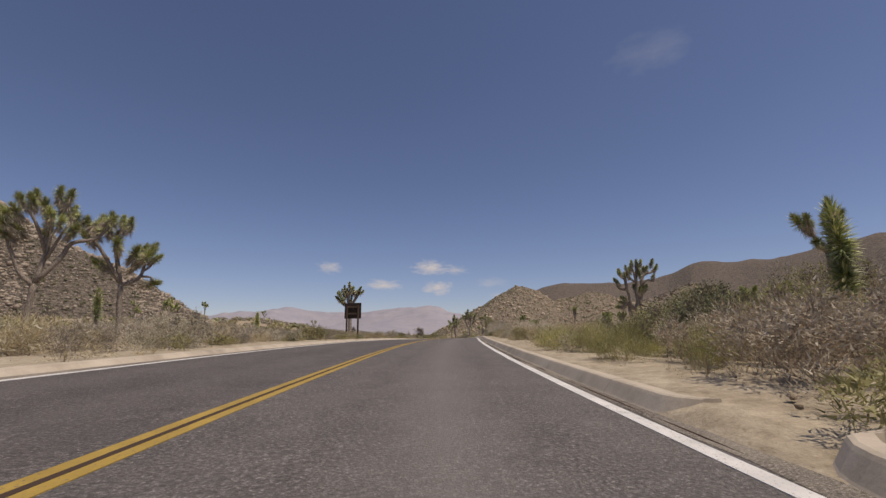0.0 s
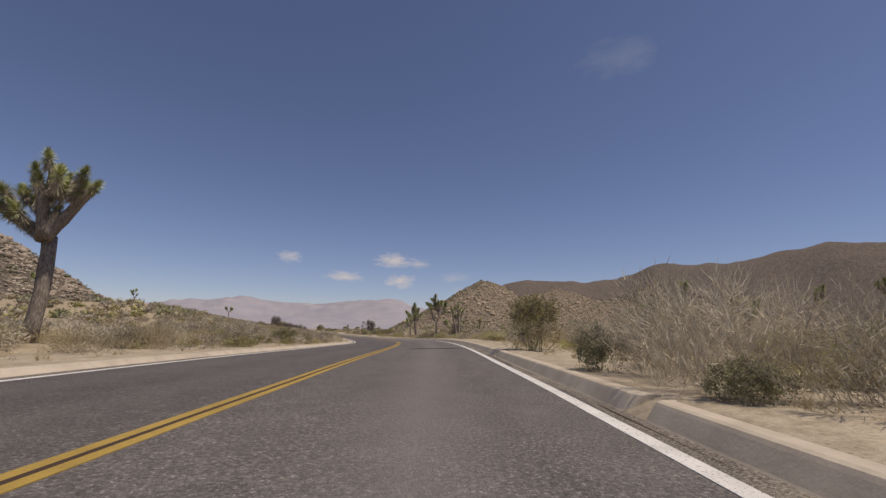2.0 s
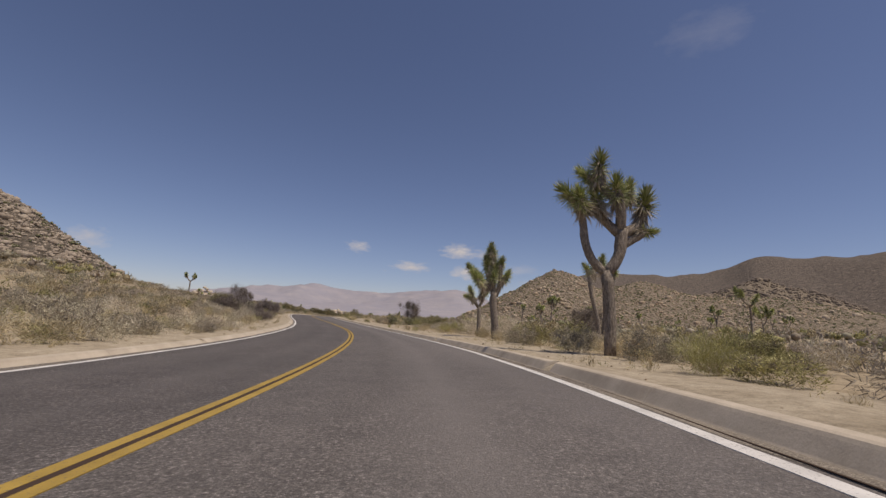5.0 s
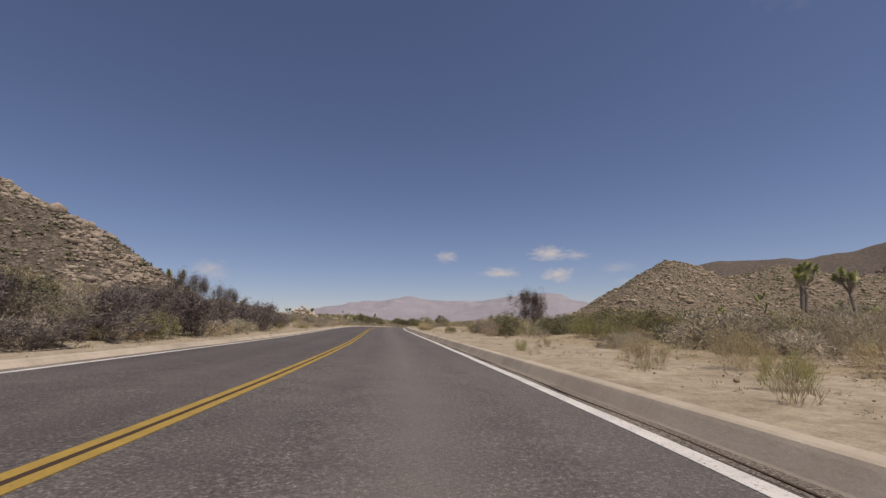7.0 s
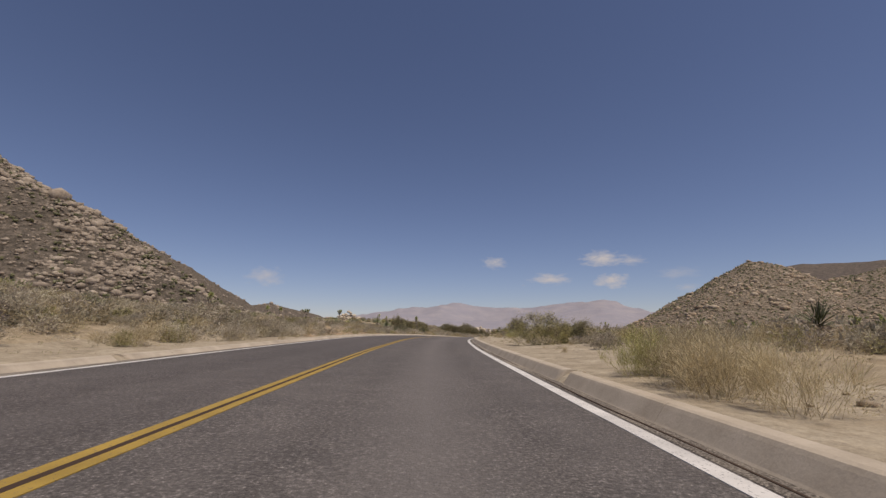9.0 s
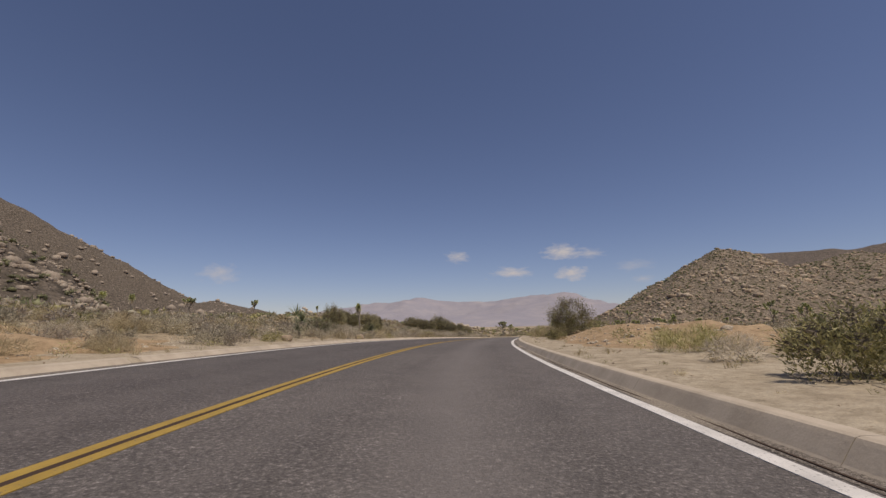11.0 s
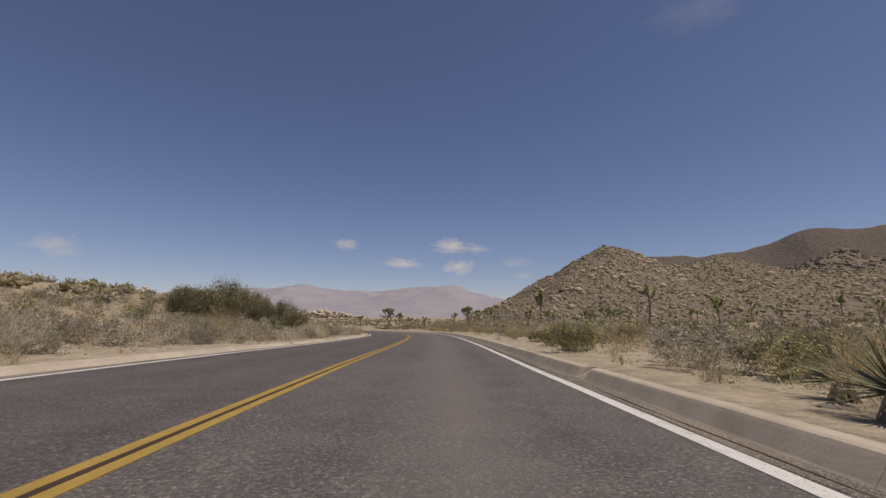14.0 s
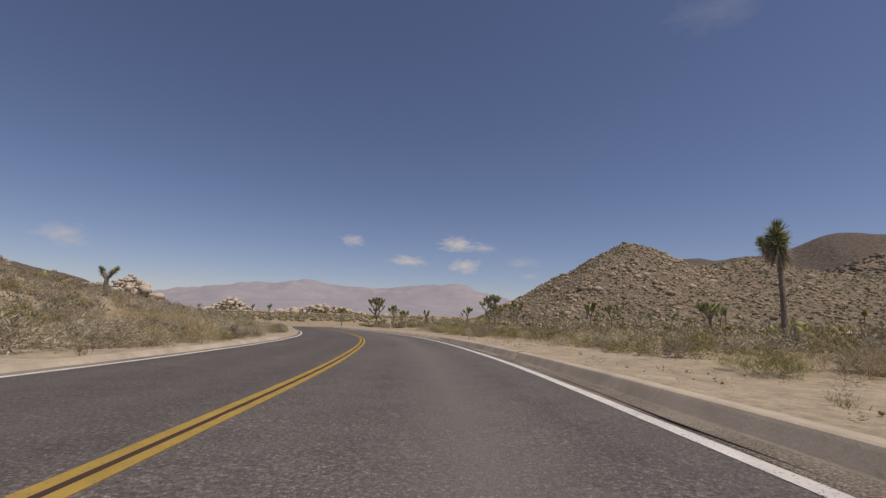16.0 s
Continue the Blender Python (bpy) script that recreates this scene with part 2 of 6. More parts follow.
def fnoise(x, y, s, seed=0.0):
    """Smooth value noise on arrays, about -1 to 1."""
    x, y = np.asarray(x, float) / s + seed * 17.3, np.asarray(y, float) / s - seed * 9.1
    xi, yi = np.floor(x), np.floor(y)
    fx, fy = x - xi, y - yi
    fx, fy = fx * fx * (3 - 2 * fx), fy * fy * (3 - 2 * fy)

    def h(a, b):
        q = np.sin(a * 127.1 + b * 311.7 + seed * 3.7) * 43758.5453
        return (q - np.floor(q)) * 2 - 1
    return (h(xi, yi) * (1 - fx) + h(xi + 1, yi) * fx) * (1 - fy) + (h(xi, yi + 1) * (1 - fx) + h(xi + 1, yi + 1) * fx) * fy


def fbm(x, y, s, octaves=4, seed=0.0, gain=0.5):
    out, a = 0.0, 1.0
    for k in range(octaves):
        out = out + a * fnoise(x, y, s / 2 ** k, seed + k)
        a *= gain
    return out


# ---- the road's line: the double yellow line, its height and its bank ----
LINE = [
    (-22.50, -61.20, -1.22, -1.53), (-16.80, -44.20, -0.87, -1.53), (-11.36, -27.97, -0.54, -1.53), (-5.67, -10.98, -0.19, -1.53),
    (0.12, 6.07, 0.15, -1.27), (6.36, 22.08, 0.39, -0.52), (13.72, 38.45, 0.46, 0.38), (20.93, 54.78, 0.32, 1.50),
    (26.45, 70.82, 0.04, 2.00), (30.40, 88.10, -0.23, 1.01), (32.38, 105.70, -0.34, -0.85), (32.44, 122.63, -0.29, -1.33),
    (31.65, 140.52, -0.14, -0.73), (30.86, 158.47, 0.05, -0.79), (31.03, 175.76, 0.17, -1.53), (33.53, 193.74, 0.08, -1.65),
    (37.86, 211.28, -0.20, -0.99), (42.60, 227.76, -0.57, -0.38), (47.93, 244.86, -1.02, 0.37), (52.51, 262.07, -1.47, 0.85),
    (55.16, 278.75, -1.90, 0.84), (55.64, 296.44, -2.36, 0.85), (54.77, 314.32, -2.80, 0.87), (54.08, 331.44, -3.22, 0.87),
    (53.78, 349.42, -3.65, 0.88),
]
LANE = [3.70, 3.70, 3.70, 3.70, 3.64, 3.69, 3.53, 3.41, 3.79, 4.04, 3.74, 3.53, 3.51, 3.70, 4.04, 3.95, 3.62, 3.69, 3.63, 3.67, 3.67, 3.67, 3.67, 3.67, 3.67]
LEFT_LANE = 3.82


def spline(values, per):
    v = np.array(values, float)
    p = np.vstack([2 * v[0] - v[1], v, 2 * v[-1] - v[-2]])
    out = []
    for i in range(1, len(p) - 2):
        for k in range(per):
            t = k / per
            a, b, c, e = p[i - 1], p[i], p[i + 1], p[i + 2]
            out.append(0.5 * (2 * b + (c - a) * t + (2 * a - 5 * b + 4 * c - e) * t * t + (3 * b - a - 3 * c + e) * t ** 3))
    out.append(p[-2])
    return np.array(out)


PER = 24
road_pts = spline([(*r, w) for r, w in zip(LINE, LANE)], PER)
RXY, RZ, RBANK, RLANE = road_pts[:, :2], road_pts[:, 2], np.tan(np.radians(road_pts[:, 3])), road_pts[:, 4]
tang = np.gradient(RXY, axis=0)
tang /= np.linalg.norm(tang, axis=1)[:, None]
RLAT = np.stack([tang[:, 1], -tang[:, 0]], 1)
RS = np.concatenate([[0], np.cumsum(np.linalg.norm(np.diff(RXY, axis=0), axis=1))])
GUTTER, KERB_W, KERB_H, KERB_LOW = 0.25, 0.34, 0.18, 0.12
# the right-hand gutter widens along the last bend
RGUT = np.interp((np.arange(len(RS)) / (PER * 24 / 26) - 4) * 16.3, [228, 240], [GUTTER, 0.39])


def on_road(i, lat, up=0.0):
    """A point beside the line's sample i (may be fractional), lat metres to the right of the yellow line."""
    k = min(max(int(i), 0), len(RS) - 2)
    f = i - k
    a = [RXY[j] + RLAT[j] * lat for j in (k, k + 1)]
    z = [RZ[j] + RBANK[j] * lat for j in (k, k + 1)]
    return Vector((*(a[0] * (1 - f) + a[1] * f), z[0] * (1 - f) + z[1] * f + up))


def at_length(s):
    return float(np.interp(s, RS, np.arange(len(RS))))


def near_road(x, y):
    """For arrays of places: nearest sample, and metres to the right of the yellow line."""
    x, y = np.atleast_1d(x).astype(float), np.atleast_1d(y).astype(float)
    idx = np.zeros(len(x), int)
    for a in range(0, len(x), 4000):
        q = (x[a:a + 4000, None] - RXY[None, ::3, 0]) ** 2 + (y[a:a + 4000, None] - RXY[None, ::3, 1]) ** 2
        idx[a:a + 4000] = q.argmin(1) * 3
    for step in (2, 1, 1):
        best = None
        for o in (-step, 0, step):
            j = np.clip(idx + o, 0, len(RS) - 1)
            q = (x - RXY[j, 0]) ** 2 + (y - RXY[j, 1]) ** 2
            if best is None:
                best, bj = q, j
            else:
                w = q < best
                best, bj = np.where(w, q, best), np.where(w, j, bj)
        idx = bj
    lat = (x - RXY[idx, 0]) * RLAT[idx, 0] + (y - RXY[idx, 1]) * RLAT[idx, 1]
    far = np.sqrt((x - RXY[idx, 0]) ** 2 + (y - RXY[idx, 1]) ** 2)
    lat = np.where(far > np.abs(lat) + 2.0, np.sign(lat + 1e-9) * far, lat)
    return idx, lat


def land(x, y, under=True):
    """The height of the desert floor."""
    x, y = np.atleast_1d(x).astype(float), np.atleast_1d(y).astype(float)
    i, lat = near_road(x, y)
    right, left = RLANE[i] + RGUT[i] + KERB_W, -(LEFT_LANE + GUTTER + KERB_W)
    edge = np.where(lat > 0, right, left)
    out = np.where(lat > 0, lat - right, left - lat)
    base = RZ[i] + RBANK[i] * np.clip(lat, left, right)
    wide = np.interp(y, [-200, 0, 60, 150, 260, 400, 900], [-0.6, 0.4, 0.3, 0.2, -0.6, -2.5, -4.0])
    k = np.clip(out / 70.0, 0, 1)
    k = k * k * (3 - 2 * k)
    z = base * (1 - k) + wide * k + np.where(lat > 0, KERB_H, KERB_LOW) - 0.01
    o = np.clip(out, 0, None)
    west = np.interp(i / PER * 26 / 24 - 4, [0, 4, 6.5, 9.5, 11.5, 14, 18], [0.02, 0.05, 0.13, 0.2, 0.1, 0.09, 0.17])
    west = west * np.clip((352 - y) / 45.0, 0, 1)
    z += np.where(lat < 0, west, 0.006) * np.clip(o - 2.2, 0, 30)
    z += fbm(x, y, 9.0, 4, 1.0) * 0.16 * np.clip(o / 6, 0, 1) + fbm(x, y, 60.0, 3, 2.0) * 0.5 * np.clip(o / 60, 0, 1)
    if under:
        z = np.where(out < 3.2, np.minimum(z, base - 0.02), z)
    return z


def beside(m, lat):
    """The place m metres along the drive from its start, lat metres to the right of the yellow line."""
    p = on_road((m / 16.3 + 4) * PER * 24 / 26, lat)
    return p.x, p.y


def land_z(x, y):
    """The visible surface beside the road, verge included."""
    return float(land([x], [y], False)[0])

# ---- ground sheet ----


def steps(a, b, fine, far):
    c = list(np.arange(a, b + 1e-6, fine))
    lo, hi, s = [], [], fine
    p, q = a, b
    while p > -far or q < far:
        s *= 1.16
        p, q = p - s, q + s
        if p > -far - s:
            lo.append(p)
        if q < far + s:
            hi.append(q)
    return np.array(lo[::-1] + c + hi)


gx, gy = steps(-34, 104, 1.1, 4300), steps(-40, 330, 1.1, 4300)
X, Y = np.meshgrid(gx, gy)
Z = land(X.ravel(), Y.ravel())
nx, ny = len(gx), len(gy)
q = np.arange(nx * ny).reshape(ny, nx)
quads = np.stack([q[:-1, :-1], q[:-1, 1:], q[1:, 1:], q[1:, :-1]], -1).reshape(-1, 4)
ground = new("ground", mesh_of("ground", np.stack([X.ravel(), Y.ravel(), Z], 1).tolist(), quads.tolist(), DESERT, True))
tagged(ground, "stony tan desert floor with scattered pebbles", "ground", kind="structure")


def ribbon(profile, i0, i1, close=False, taper=None):
    """A mesh swept along the road. profile(i) gives (lat, height over the bank) pairs."""
    vs, fs = [], []
    rows = 0
    for i in range(i0, i1 + 1):
        pr = profile(i)
        for lat, up in pr:
            xy = RXY[i] + RLAT[i] * lat
            lim = min(max(lat, -6.0), 6.0)
            vs.append((xy[0], xy[1], RZ[i] + RBANK[i] * lim + up))
        rows += 1
    w = len(pr)
    for r in range(rows - 1):
        for k in range(w - 1):
            a = r * w + k
            fs.append((a, a + 1, a + w + 1, a + w))
    if close:
        fs.append(tuple(range(w - 1, -1, -1)))
        fs.append(tuple((rows - 1) * w + k for k in range(w)))
    return vs, fs


LAST = len(RS) - 1
lats = [-1.0, -0.86, -0.72, -0.58, -0.44, -0.3, -0.12, 0.0, 0.1, 0.2, 0.3, 0.4, 0.5, 0.6, 0.7, 0.8, 0.9, 1.0]
road_profile = lambda i: [((LEFT_LANE + 0.28) * t if t < 0 else (RLANE[i] + RGUT[i] + 0.03) * t, 0.0) for t in lats]
v, f = ribbon(road_profile, 0, LAST)
me = mesh_of("road", v, f, ASPHALT, True)
track = me.attributes.new("lane_track", "FLOAT", "POINT")
shape = [0.0, 0.05, 0.35, 0.1, 0.0, 0.3, 0.05, 0.0, 0.05, 0.2, 0.0, 0.5, 1.0, 0.5, 0.0, 0.3, 0.2, 0.15]
# the right wheel path is worn pale along the inside of the first bend
worn = 0.75 * np.exp(-((((np.arange(LAST + 1) / (PER * 24 / 26)) - 4) * 16.3 - 100) / 16) ** 2)
track.data.foreach_set("value", [min(1.0, a + (w if t >= 0.7 else 0.0)) for w in worn for a, t in zip(shape, lats)])
left_dark = me.attributes.new("old_surface", "FLOAT", "POINT")
left_dark.data.foreach_set("value", [1.0 if t < -0.05 else 0.0 for t in lats] * (LAST + 1))
road = new("road", me)
tagged(road, "worn grey asphalt two-lane desert road", "road", kind="structure")


def stripe(name, lat, width, mat, label, wob=0.0):
    def prof(i):
        c = lat(i)
        a = fnoise(RS[i], 0.0, 1.7, 3.0) * wob
        return [(c - width / 2 + float(a), 0.0), (c - width / 2 + float(a), 0.005), (c + width / 2 + float(a), 0.005), (c + width / 2 + float(a), 0.0)]
    vv, ff = ribbon(prof, 0, LAST)
    return part(name, mesh_of(name, vv, ff, mat), road, label)


stripe("yellow_line", lambda i: -0.078, 0.099, YELLOW, "worn yellow centre stripe", 0.007)
stripe("yellow_line", lambda i: 0.078, 0.099, YELLOW, "worn yellow centre stripe", 0.007)
stripe("centre_seam", lambda i: 0.0, 0.058, SEAM, "dark seam between the yellow stripes")
stripe("edge_line", lambda i: RLANE[i], 0.145, WHITE, "worn white edge stripe", 0.012)
stripe("edge_line", lambda i: -LEFT_LANE, 0.13, WHITE, "worn white edge stripe", 0.012)

# an uneven dark band across the right-hand lane
i_b = (51.6 / 16.3 + 4) * PER * 24 / 26
bv, bf = [], []
for a in range(25):
    la = 0.75 + 2.7 * a / 24
    for c in range(5):
        off = (c / 4 - 0.5) * (1.9 + 0.6 * float(fnoise(la, 1.0, 0.4, 2.0))) + 0.12 * float(fnoise(la, 4.0, 0.7, 6.0))
        bv.append(tuple(on_road(i_b + off * 1.36, la, 0.004)))
for a in range(24):
    for c in range(4):
        k = a * 5 + c
        bf.append((k, k + 5, k + 6, k + 1))
LANE_BAND = material("old_oil_stain", 0.8, 0.3)[0]
st_n, st_l = LANE_BAND.node_tree.nodes, LANE_BAND.node_tree.links
st_c = ramp(st_n, st_l, noise_node(st_n, st_l, position(st_n), 35.0, 4, 0.85), [(0.3, (0.016, 0.014, 0.013)), (0.55, (0.06, 0.054, 0.05)), (0.75, (0.16, 0.15, 0.14))])
st_l.new(st_c, st_n["Principled BSDF"].inputs["Base Color"])
st_e = st_n.new("ShaderNodeAttribute")
st_e.attribute_name = "stain_depth"
st_m = math_node(st_n, st_l, "ADD", math_node(st_n, st_l, "MULTIPLY", st_e.outputs["Fac"], 1.1), math_node(st_n, st_l, "MULTIPLY", noise_node(st_n, st_l, position(st_n), 3.5, 5, 0.7), 1.4))
st_m = math_node(st_n, st_l, "MULTIPLY", math_node(st_n, st_l, "SUBTRACT", st_m, 0.95), 1.1, True)
st_t, st_x = st_n.new("ShaderNodeBsdfTransparent"), st_n.new("ShaderNodeMixShader")
st_l.new(math_node(st_n, st_l, "MULTIPLY", st_m, 0.6), st_x.inputs["Fac"])
st_l.new(st_t.outputs["BSDF"], st_x.inputs[1])
st_l.new(st_n["Principled BSDF"].outputs["BSDF"], st_x.inputs[2])
st_l.new(st_x.outputs["Shader"], st_n["Material Output"].inputs["Surface"])
st_me = mesh_of("stain", bv, bf, LANE_BAND)
st_d = st_me.attributes.new("stain_depth", "FLOAT", "POINT")
st_d.data.foreach_set("value", [min(1.0, a / 5, (24 - a) / 5) * (0.0, 0.7, 1.0, 0.7, 0.0)[c] for a in range(25) for c in range(5)])
part("stain", st_me, road, "dark uneven band across the lane")

# gutters: a strip of grit between stripe and kerb
for sgn in (1, -1):
    def gutter(i, sgn=sgn):
        e = RLANE[i] + 0.02 if sgn > 0 else LEFT_LANE + 0.02
        n1 = float(fnoise(RS[i], 5.0 * sgn, 0.9, 5.0)) * 0.04
        return sorted([(sgn * (e + 0.08 + n1), 0.003), (sgn * (e + 0.17), 0.012 + abs(n1) * 0.2), (sgn * (e + 0.05 + (RGUT[i] if sgn > 0 else GUTTER)), 0.016)])
    vv, ff = ribbon(gutter, 0, LAST)
    part("gutter", mesh_of("gutter", vv, ff, GRAVEL_MAT, True), road, "strip of loose dark grit")

stripe("gutter_crack", lambda i: RLANE[i] + 0.165, 0.02, SEAM, "dark open joint along the gutter", 0.04).location.z = 0.009

# verges: the raked sand behind the kerbs
for sgn, nm in ((1, "verge_east"), (-1, "verge_west")):
    def verge(i, sgn=sgn):
        e = (RLANE[i] + RGUT[i] if sgn > 0 else LEFT_LANE + GUTTER) + KERB_W
        pr = []
        for o in (-0.42, -0.3, -0.12, 0.0, 0.25, 0.55, 0.9, 1.3, 1.8, 2.4, 3.1, 3.9):
            x, y = RXY[i] + RLAT[i] * sgn * (e + o)
            lift = float(fbm(x, y, 1.6, 3, 7.0)) * 0.045 * min(1, max(0.15, o) / 0.5)
            lat = sgn * (e + o)
            lim = min(max(lat, -6.0), 6.0)
            if o <= 0.0:
                up = ((KERB_H if sgn > 0 else KERB_LOW) - 0.012) * max(0.0, 1 + o / 0.36) ** 0.8 - 0.004 + lift * 0.3 - 0.08 * (o < -0.4)
            else:
                z = float(vz[sgn][i][o])
                up = z + lift - RZ[i] - RBANK[i] * lim
            if o > 3.5:
                up -= 0.3
            if sgn > 0 and -0.4 < o < 1.2:
                mm_ = (i / (PER * 24 / 26) - 4) * 16.3
                up = max(0.012, up - 0.15 * max(0.0, min(1.0, 1.5 - abs(mm_ - 2.2) / 0.9)))
            pr.append((lat, up))
        return sorted(pr)
    vz = {}
    rows = [{} for _ in range(LAST + 1)]
    for o in (0.25, 0.55, 0.9, 1.3, 1.8, 2.4, 3.1, 3.9):
        e = (RLANE + RGUT if sgn > 0 else LEFT_LANE + GUTTER) + KERB_W
        p = RXY + RLAT * (sgn * (np.zeros(LAST + 1) + e + o))[:, None]
        zz = land(p[:, 0], p[:, 1], False)
        for i in range(LAST + 1):
            rows[i][o] = zz[i]
    vz[sgn] = rows
    vv, ff = ribbon(verge, 0, LAST)
    tagged(new(nm, mesh_of(nm, vv, ff, SAND, True)), "pale sandy verge behind the kerb", "verge", kind="structure")

# ---- hills ----


def cone(x, y, ax, ay, h, ra, rb, turn, power):
    c, s = math.cos(turn), math.sin(turn)
    u, v = ((x - ax) * c + (y - ay) * s) / ra, (-(x - ax) * s + (y - ay) * c) / rb
    return h * np.clip(1 - np.sqrt(u * u + v * v), 0, None) ** power


def west_hill(x, y):
    z = np.maximum(cone(x, y, -166.0, 286.0, 84.5, 55.0, 147.0, -1.82, 0.95), cone(x, y, -231.0, 773.0, 45.0, 153.5, 170.0, 0.74, 0.95))
    z = np.maximum(z, cone(x, y, -550.0, 778.0, 203.0, 375.0, 127.0, 0.77, 0.95))
    k = np.clip(z / 6, 0, 1)
    return z + k * (fbm(x, y, 26.0, 5, 3.0, 0.55) * 2.2) + land(x, y)


def east_hill(x, y):
    z = cone(x, y, 345.0, 605.0, 82.0, 142.0, 150.0, 0.0, 1.05)
    z = np.maximum(z, cone(x, y, 450.0, 560.0, 65.0, 240.0, 150.0, -0.5, 0.8))
    z = np.maximum(z, cone(x, y, 560.0, 470.0, 50.0, 260.0, 150.0, -0.7, 0.8))
    z = np.maximum(z, cone(x, y, 700.0, 590.0, 90.0, 230.0, 150.0, -0.5, 0.85))
    k = np.clip(z / 8, 0, 1)
    return z + k * (fbm(x, y, 55.0, 5, 4.0, 0.55) * 4.0) + land(x, y)


def height_mesh(name, fn, x0, x1, y0, y1, step, mat, floor):
    ax, ay = np.arange(x0, x1 + step, step), np.arange(y0, y1 + step, step)
    gx_, gy_ = np.meshgrid(ax, ay)
    zz = fn(gx_.ravel(), gy_.ravel())
    lo = land(gx_.ravel(), gy_.ravel())
    zz = np.where(zz < lo + 0.05, lo - 1.0, zz)
    n_x = len(ax)
    qq = np.arange(gx_.size).reshape(gx_.shape)
    fc = np.stack([qq[:-1, :-1], qq[:-1, 1:], qq[1:, 1:], qq[1:, :-1]], -1).reshape(-1, 4)
    keep = (zz - lo)[fc].max(1) > -0.5
    fc = fc[keep]
    used, inv = np.unique(fc, return_inverse=True)
    vv = np.stack([gx_.ravel(), gy_.ravel(), zz], 1)[used]
    return new(name, mesh_of(name, vv.tolist(), inv.reshape(-1, 4).tolist(), mat, True))


tagged(height_mesh("west_hill", west_hill, -860, 20, 140, 1080, 4.0, HILL_L, 0), "steep brown boulder-strewn hillside beside the road", "hill", kind="structure")
tagged(height_mesh("east_hill", east_hill, 180, 840, 280, 780, 4.5, HILL_R, 0), "rugged tan boulder hill beyond the flat", "hill", kind="structure")


def ridge_mesh(name, crest, depth_in, depth_out, mat, rough, seed, rows=26, per=10):
    """A long range given by (bearing, elevation, distance) of its crest from the road's start."""
    pts = []
    for a, e, dist in crest:
        pts.append((dist * math.sin(radians(a)), dist * math.cos(radians(a)), dist * math.tan(radians(e))))
    pts = spline(pts, per)
    vs, fs = [], []
    for i, (x, y, z) in enumerate(pts):
        out = np.array((x, y)) / math.hypot(x, y)
        for r in range(rows):
            t = r / (rows - 1) * 2 - 1
            dd = depth_in * t if t < 0 else depth_out * t
            px, py = np.array((x, y)) + out * dd
            prof = (1 - abs(t)) ** 1.15
            n = float(fbm(px, py, depth_in * 0.5, 5, seed, 0.55)) * rough * (0.12 + prof)
            vs.append((px, py, -6 + (z + 6) * prof + n))
    w = rows
    for i in range(len(pts) - 1):
        for r in range(w - 1):
            a = i * w + r
            fs.append((a, a + 1, a + w + 1, a + w))
    return new(name, mesh_of(name, vs, fs, mat, True))


tagged(ridge_mesh("east_ridge", [(28, 3.0, 1400), (34, 5.6, 1380), (38, 6.1, 1360), (42, 6.3, 1340), (45, 6.5, 1330), (47, 6.8, 1320), (48.5, 7.4, 1310), (50, 8.2, 1300), (52, 8.5, 1300), (55, 8.3, 1290), (58, 8.5, 1280), (63, 8.9, 1260), (66, 9.3, 1240), (71, 9.1, 1200), (80, 9.0, 1150), (95, 8.5, 1100), (115, 7.0, 1100)], 520, 400, RIDGE_M, 15.0, 8.0), "long dark brown mountain ridge", "mountain", kind="structure")
tagged(ridge_mesh("backdrop_range", [(-40, 0.92, 3600), (-22, 1.29, 3600), (-14, 1.56, 3600), (-10, 2.02, 3600), (-6.5, 2.76, 3600), (-3, 2.94, 3600), (-0.5, 3.31, 3600), (2.5, 2.94, 3600), (6, 2.85, 3600), (9, 2.58, 3600), (12, 2.76, 3600), (16, 2.48, 3600), (19, 2.58, 3600), (22, 1.93, 3600), (26, 1.66, 3600), (34, 1.47, 3600), (45, 1.47, 3600)], 1500, 500, FAR_M, 62.0, 9.0, 30, 16), "distant mountain range with mauve haze in its colour", "mountain", kind="structure")

# ---- plants ----


def leaf_material(name, cols, rough=0.75, gamma=0.85, thin=0.24):
    m, n, l, b = material(name, rough, 0.25)
    g = n.new("ShaderNodeNewGeometry")
    info = n.new("ShaderNodeObjectInfo")
    c = ramp(n, l, g.outputs["Random Per Island"], [(k / max(1, len(cols) - 1), c_) for k, c_ in enumerate(cols)])
    hs = n.new("ShaderNodeHueSaturation")
    hs.inputs["Hue"].default_value = 0.5
    l.new(math_node(n, l, "ADD", math_node(n, l, "MULTIPLY", info.outputs["Random"], 0.6), 0.66), hs.inputs["Value"])
    l.new(c, hs.inputs["Color"])
    c = mix(n, l, 0.5, hs.outputs["Color"], ramp(n, l, noise_node(n, l, position(n), 0.9, 4), [(0.3, (0.22, 0.23, 0.2)), (0.7, (0.72, 0.7, 0.66))]), "OVERLAY")
    g2 = n.new("ShaderNodeGamma")
    g2.inputs["Gamma"].default_value = gamma
    l.new(c, g2.inputs["Color"])
    l.new(g2.outputs["Color"], b.inputs["Base Color"])
    tl = n.new("ShaderNodeBsdfTranslucent")
    l.new(g2.outputs["Color"], tl.inputs["Color"])
    mx = n.new("ShaderNodeMixShader")
    mx.inputs["Fac"].default_value = thin
    l.new(b.outputs["BSDF"], mx.inputs[1])
    l.new(tl.outputs["BSDF"], mx.inputs[2])
    l.new(mx.outputs["Shader"], n["Material Output"].inputs["Surface"])
    return m


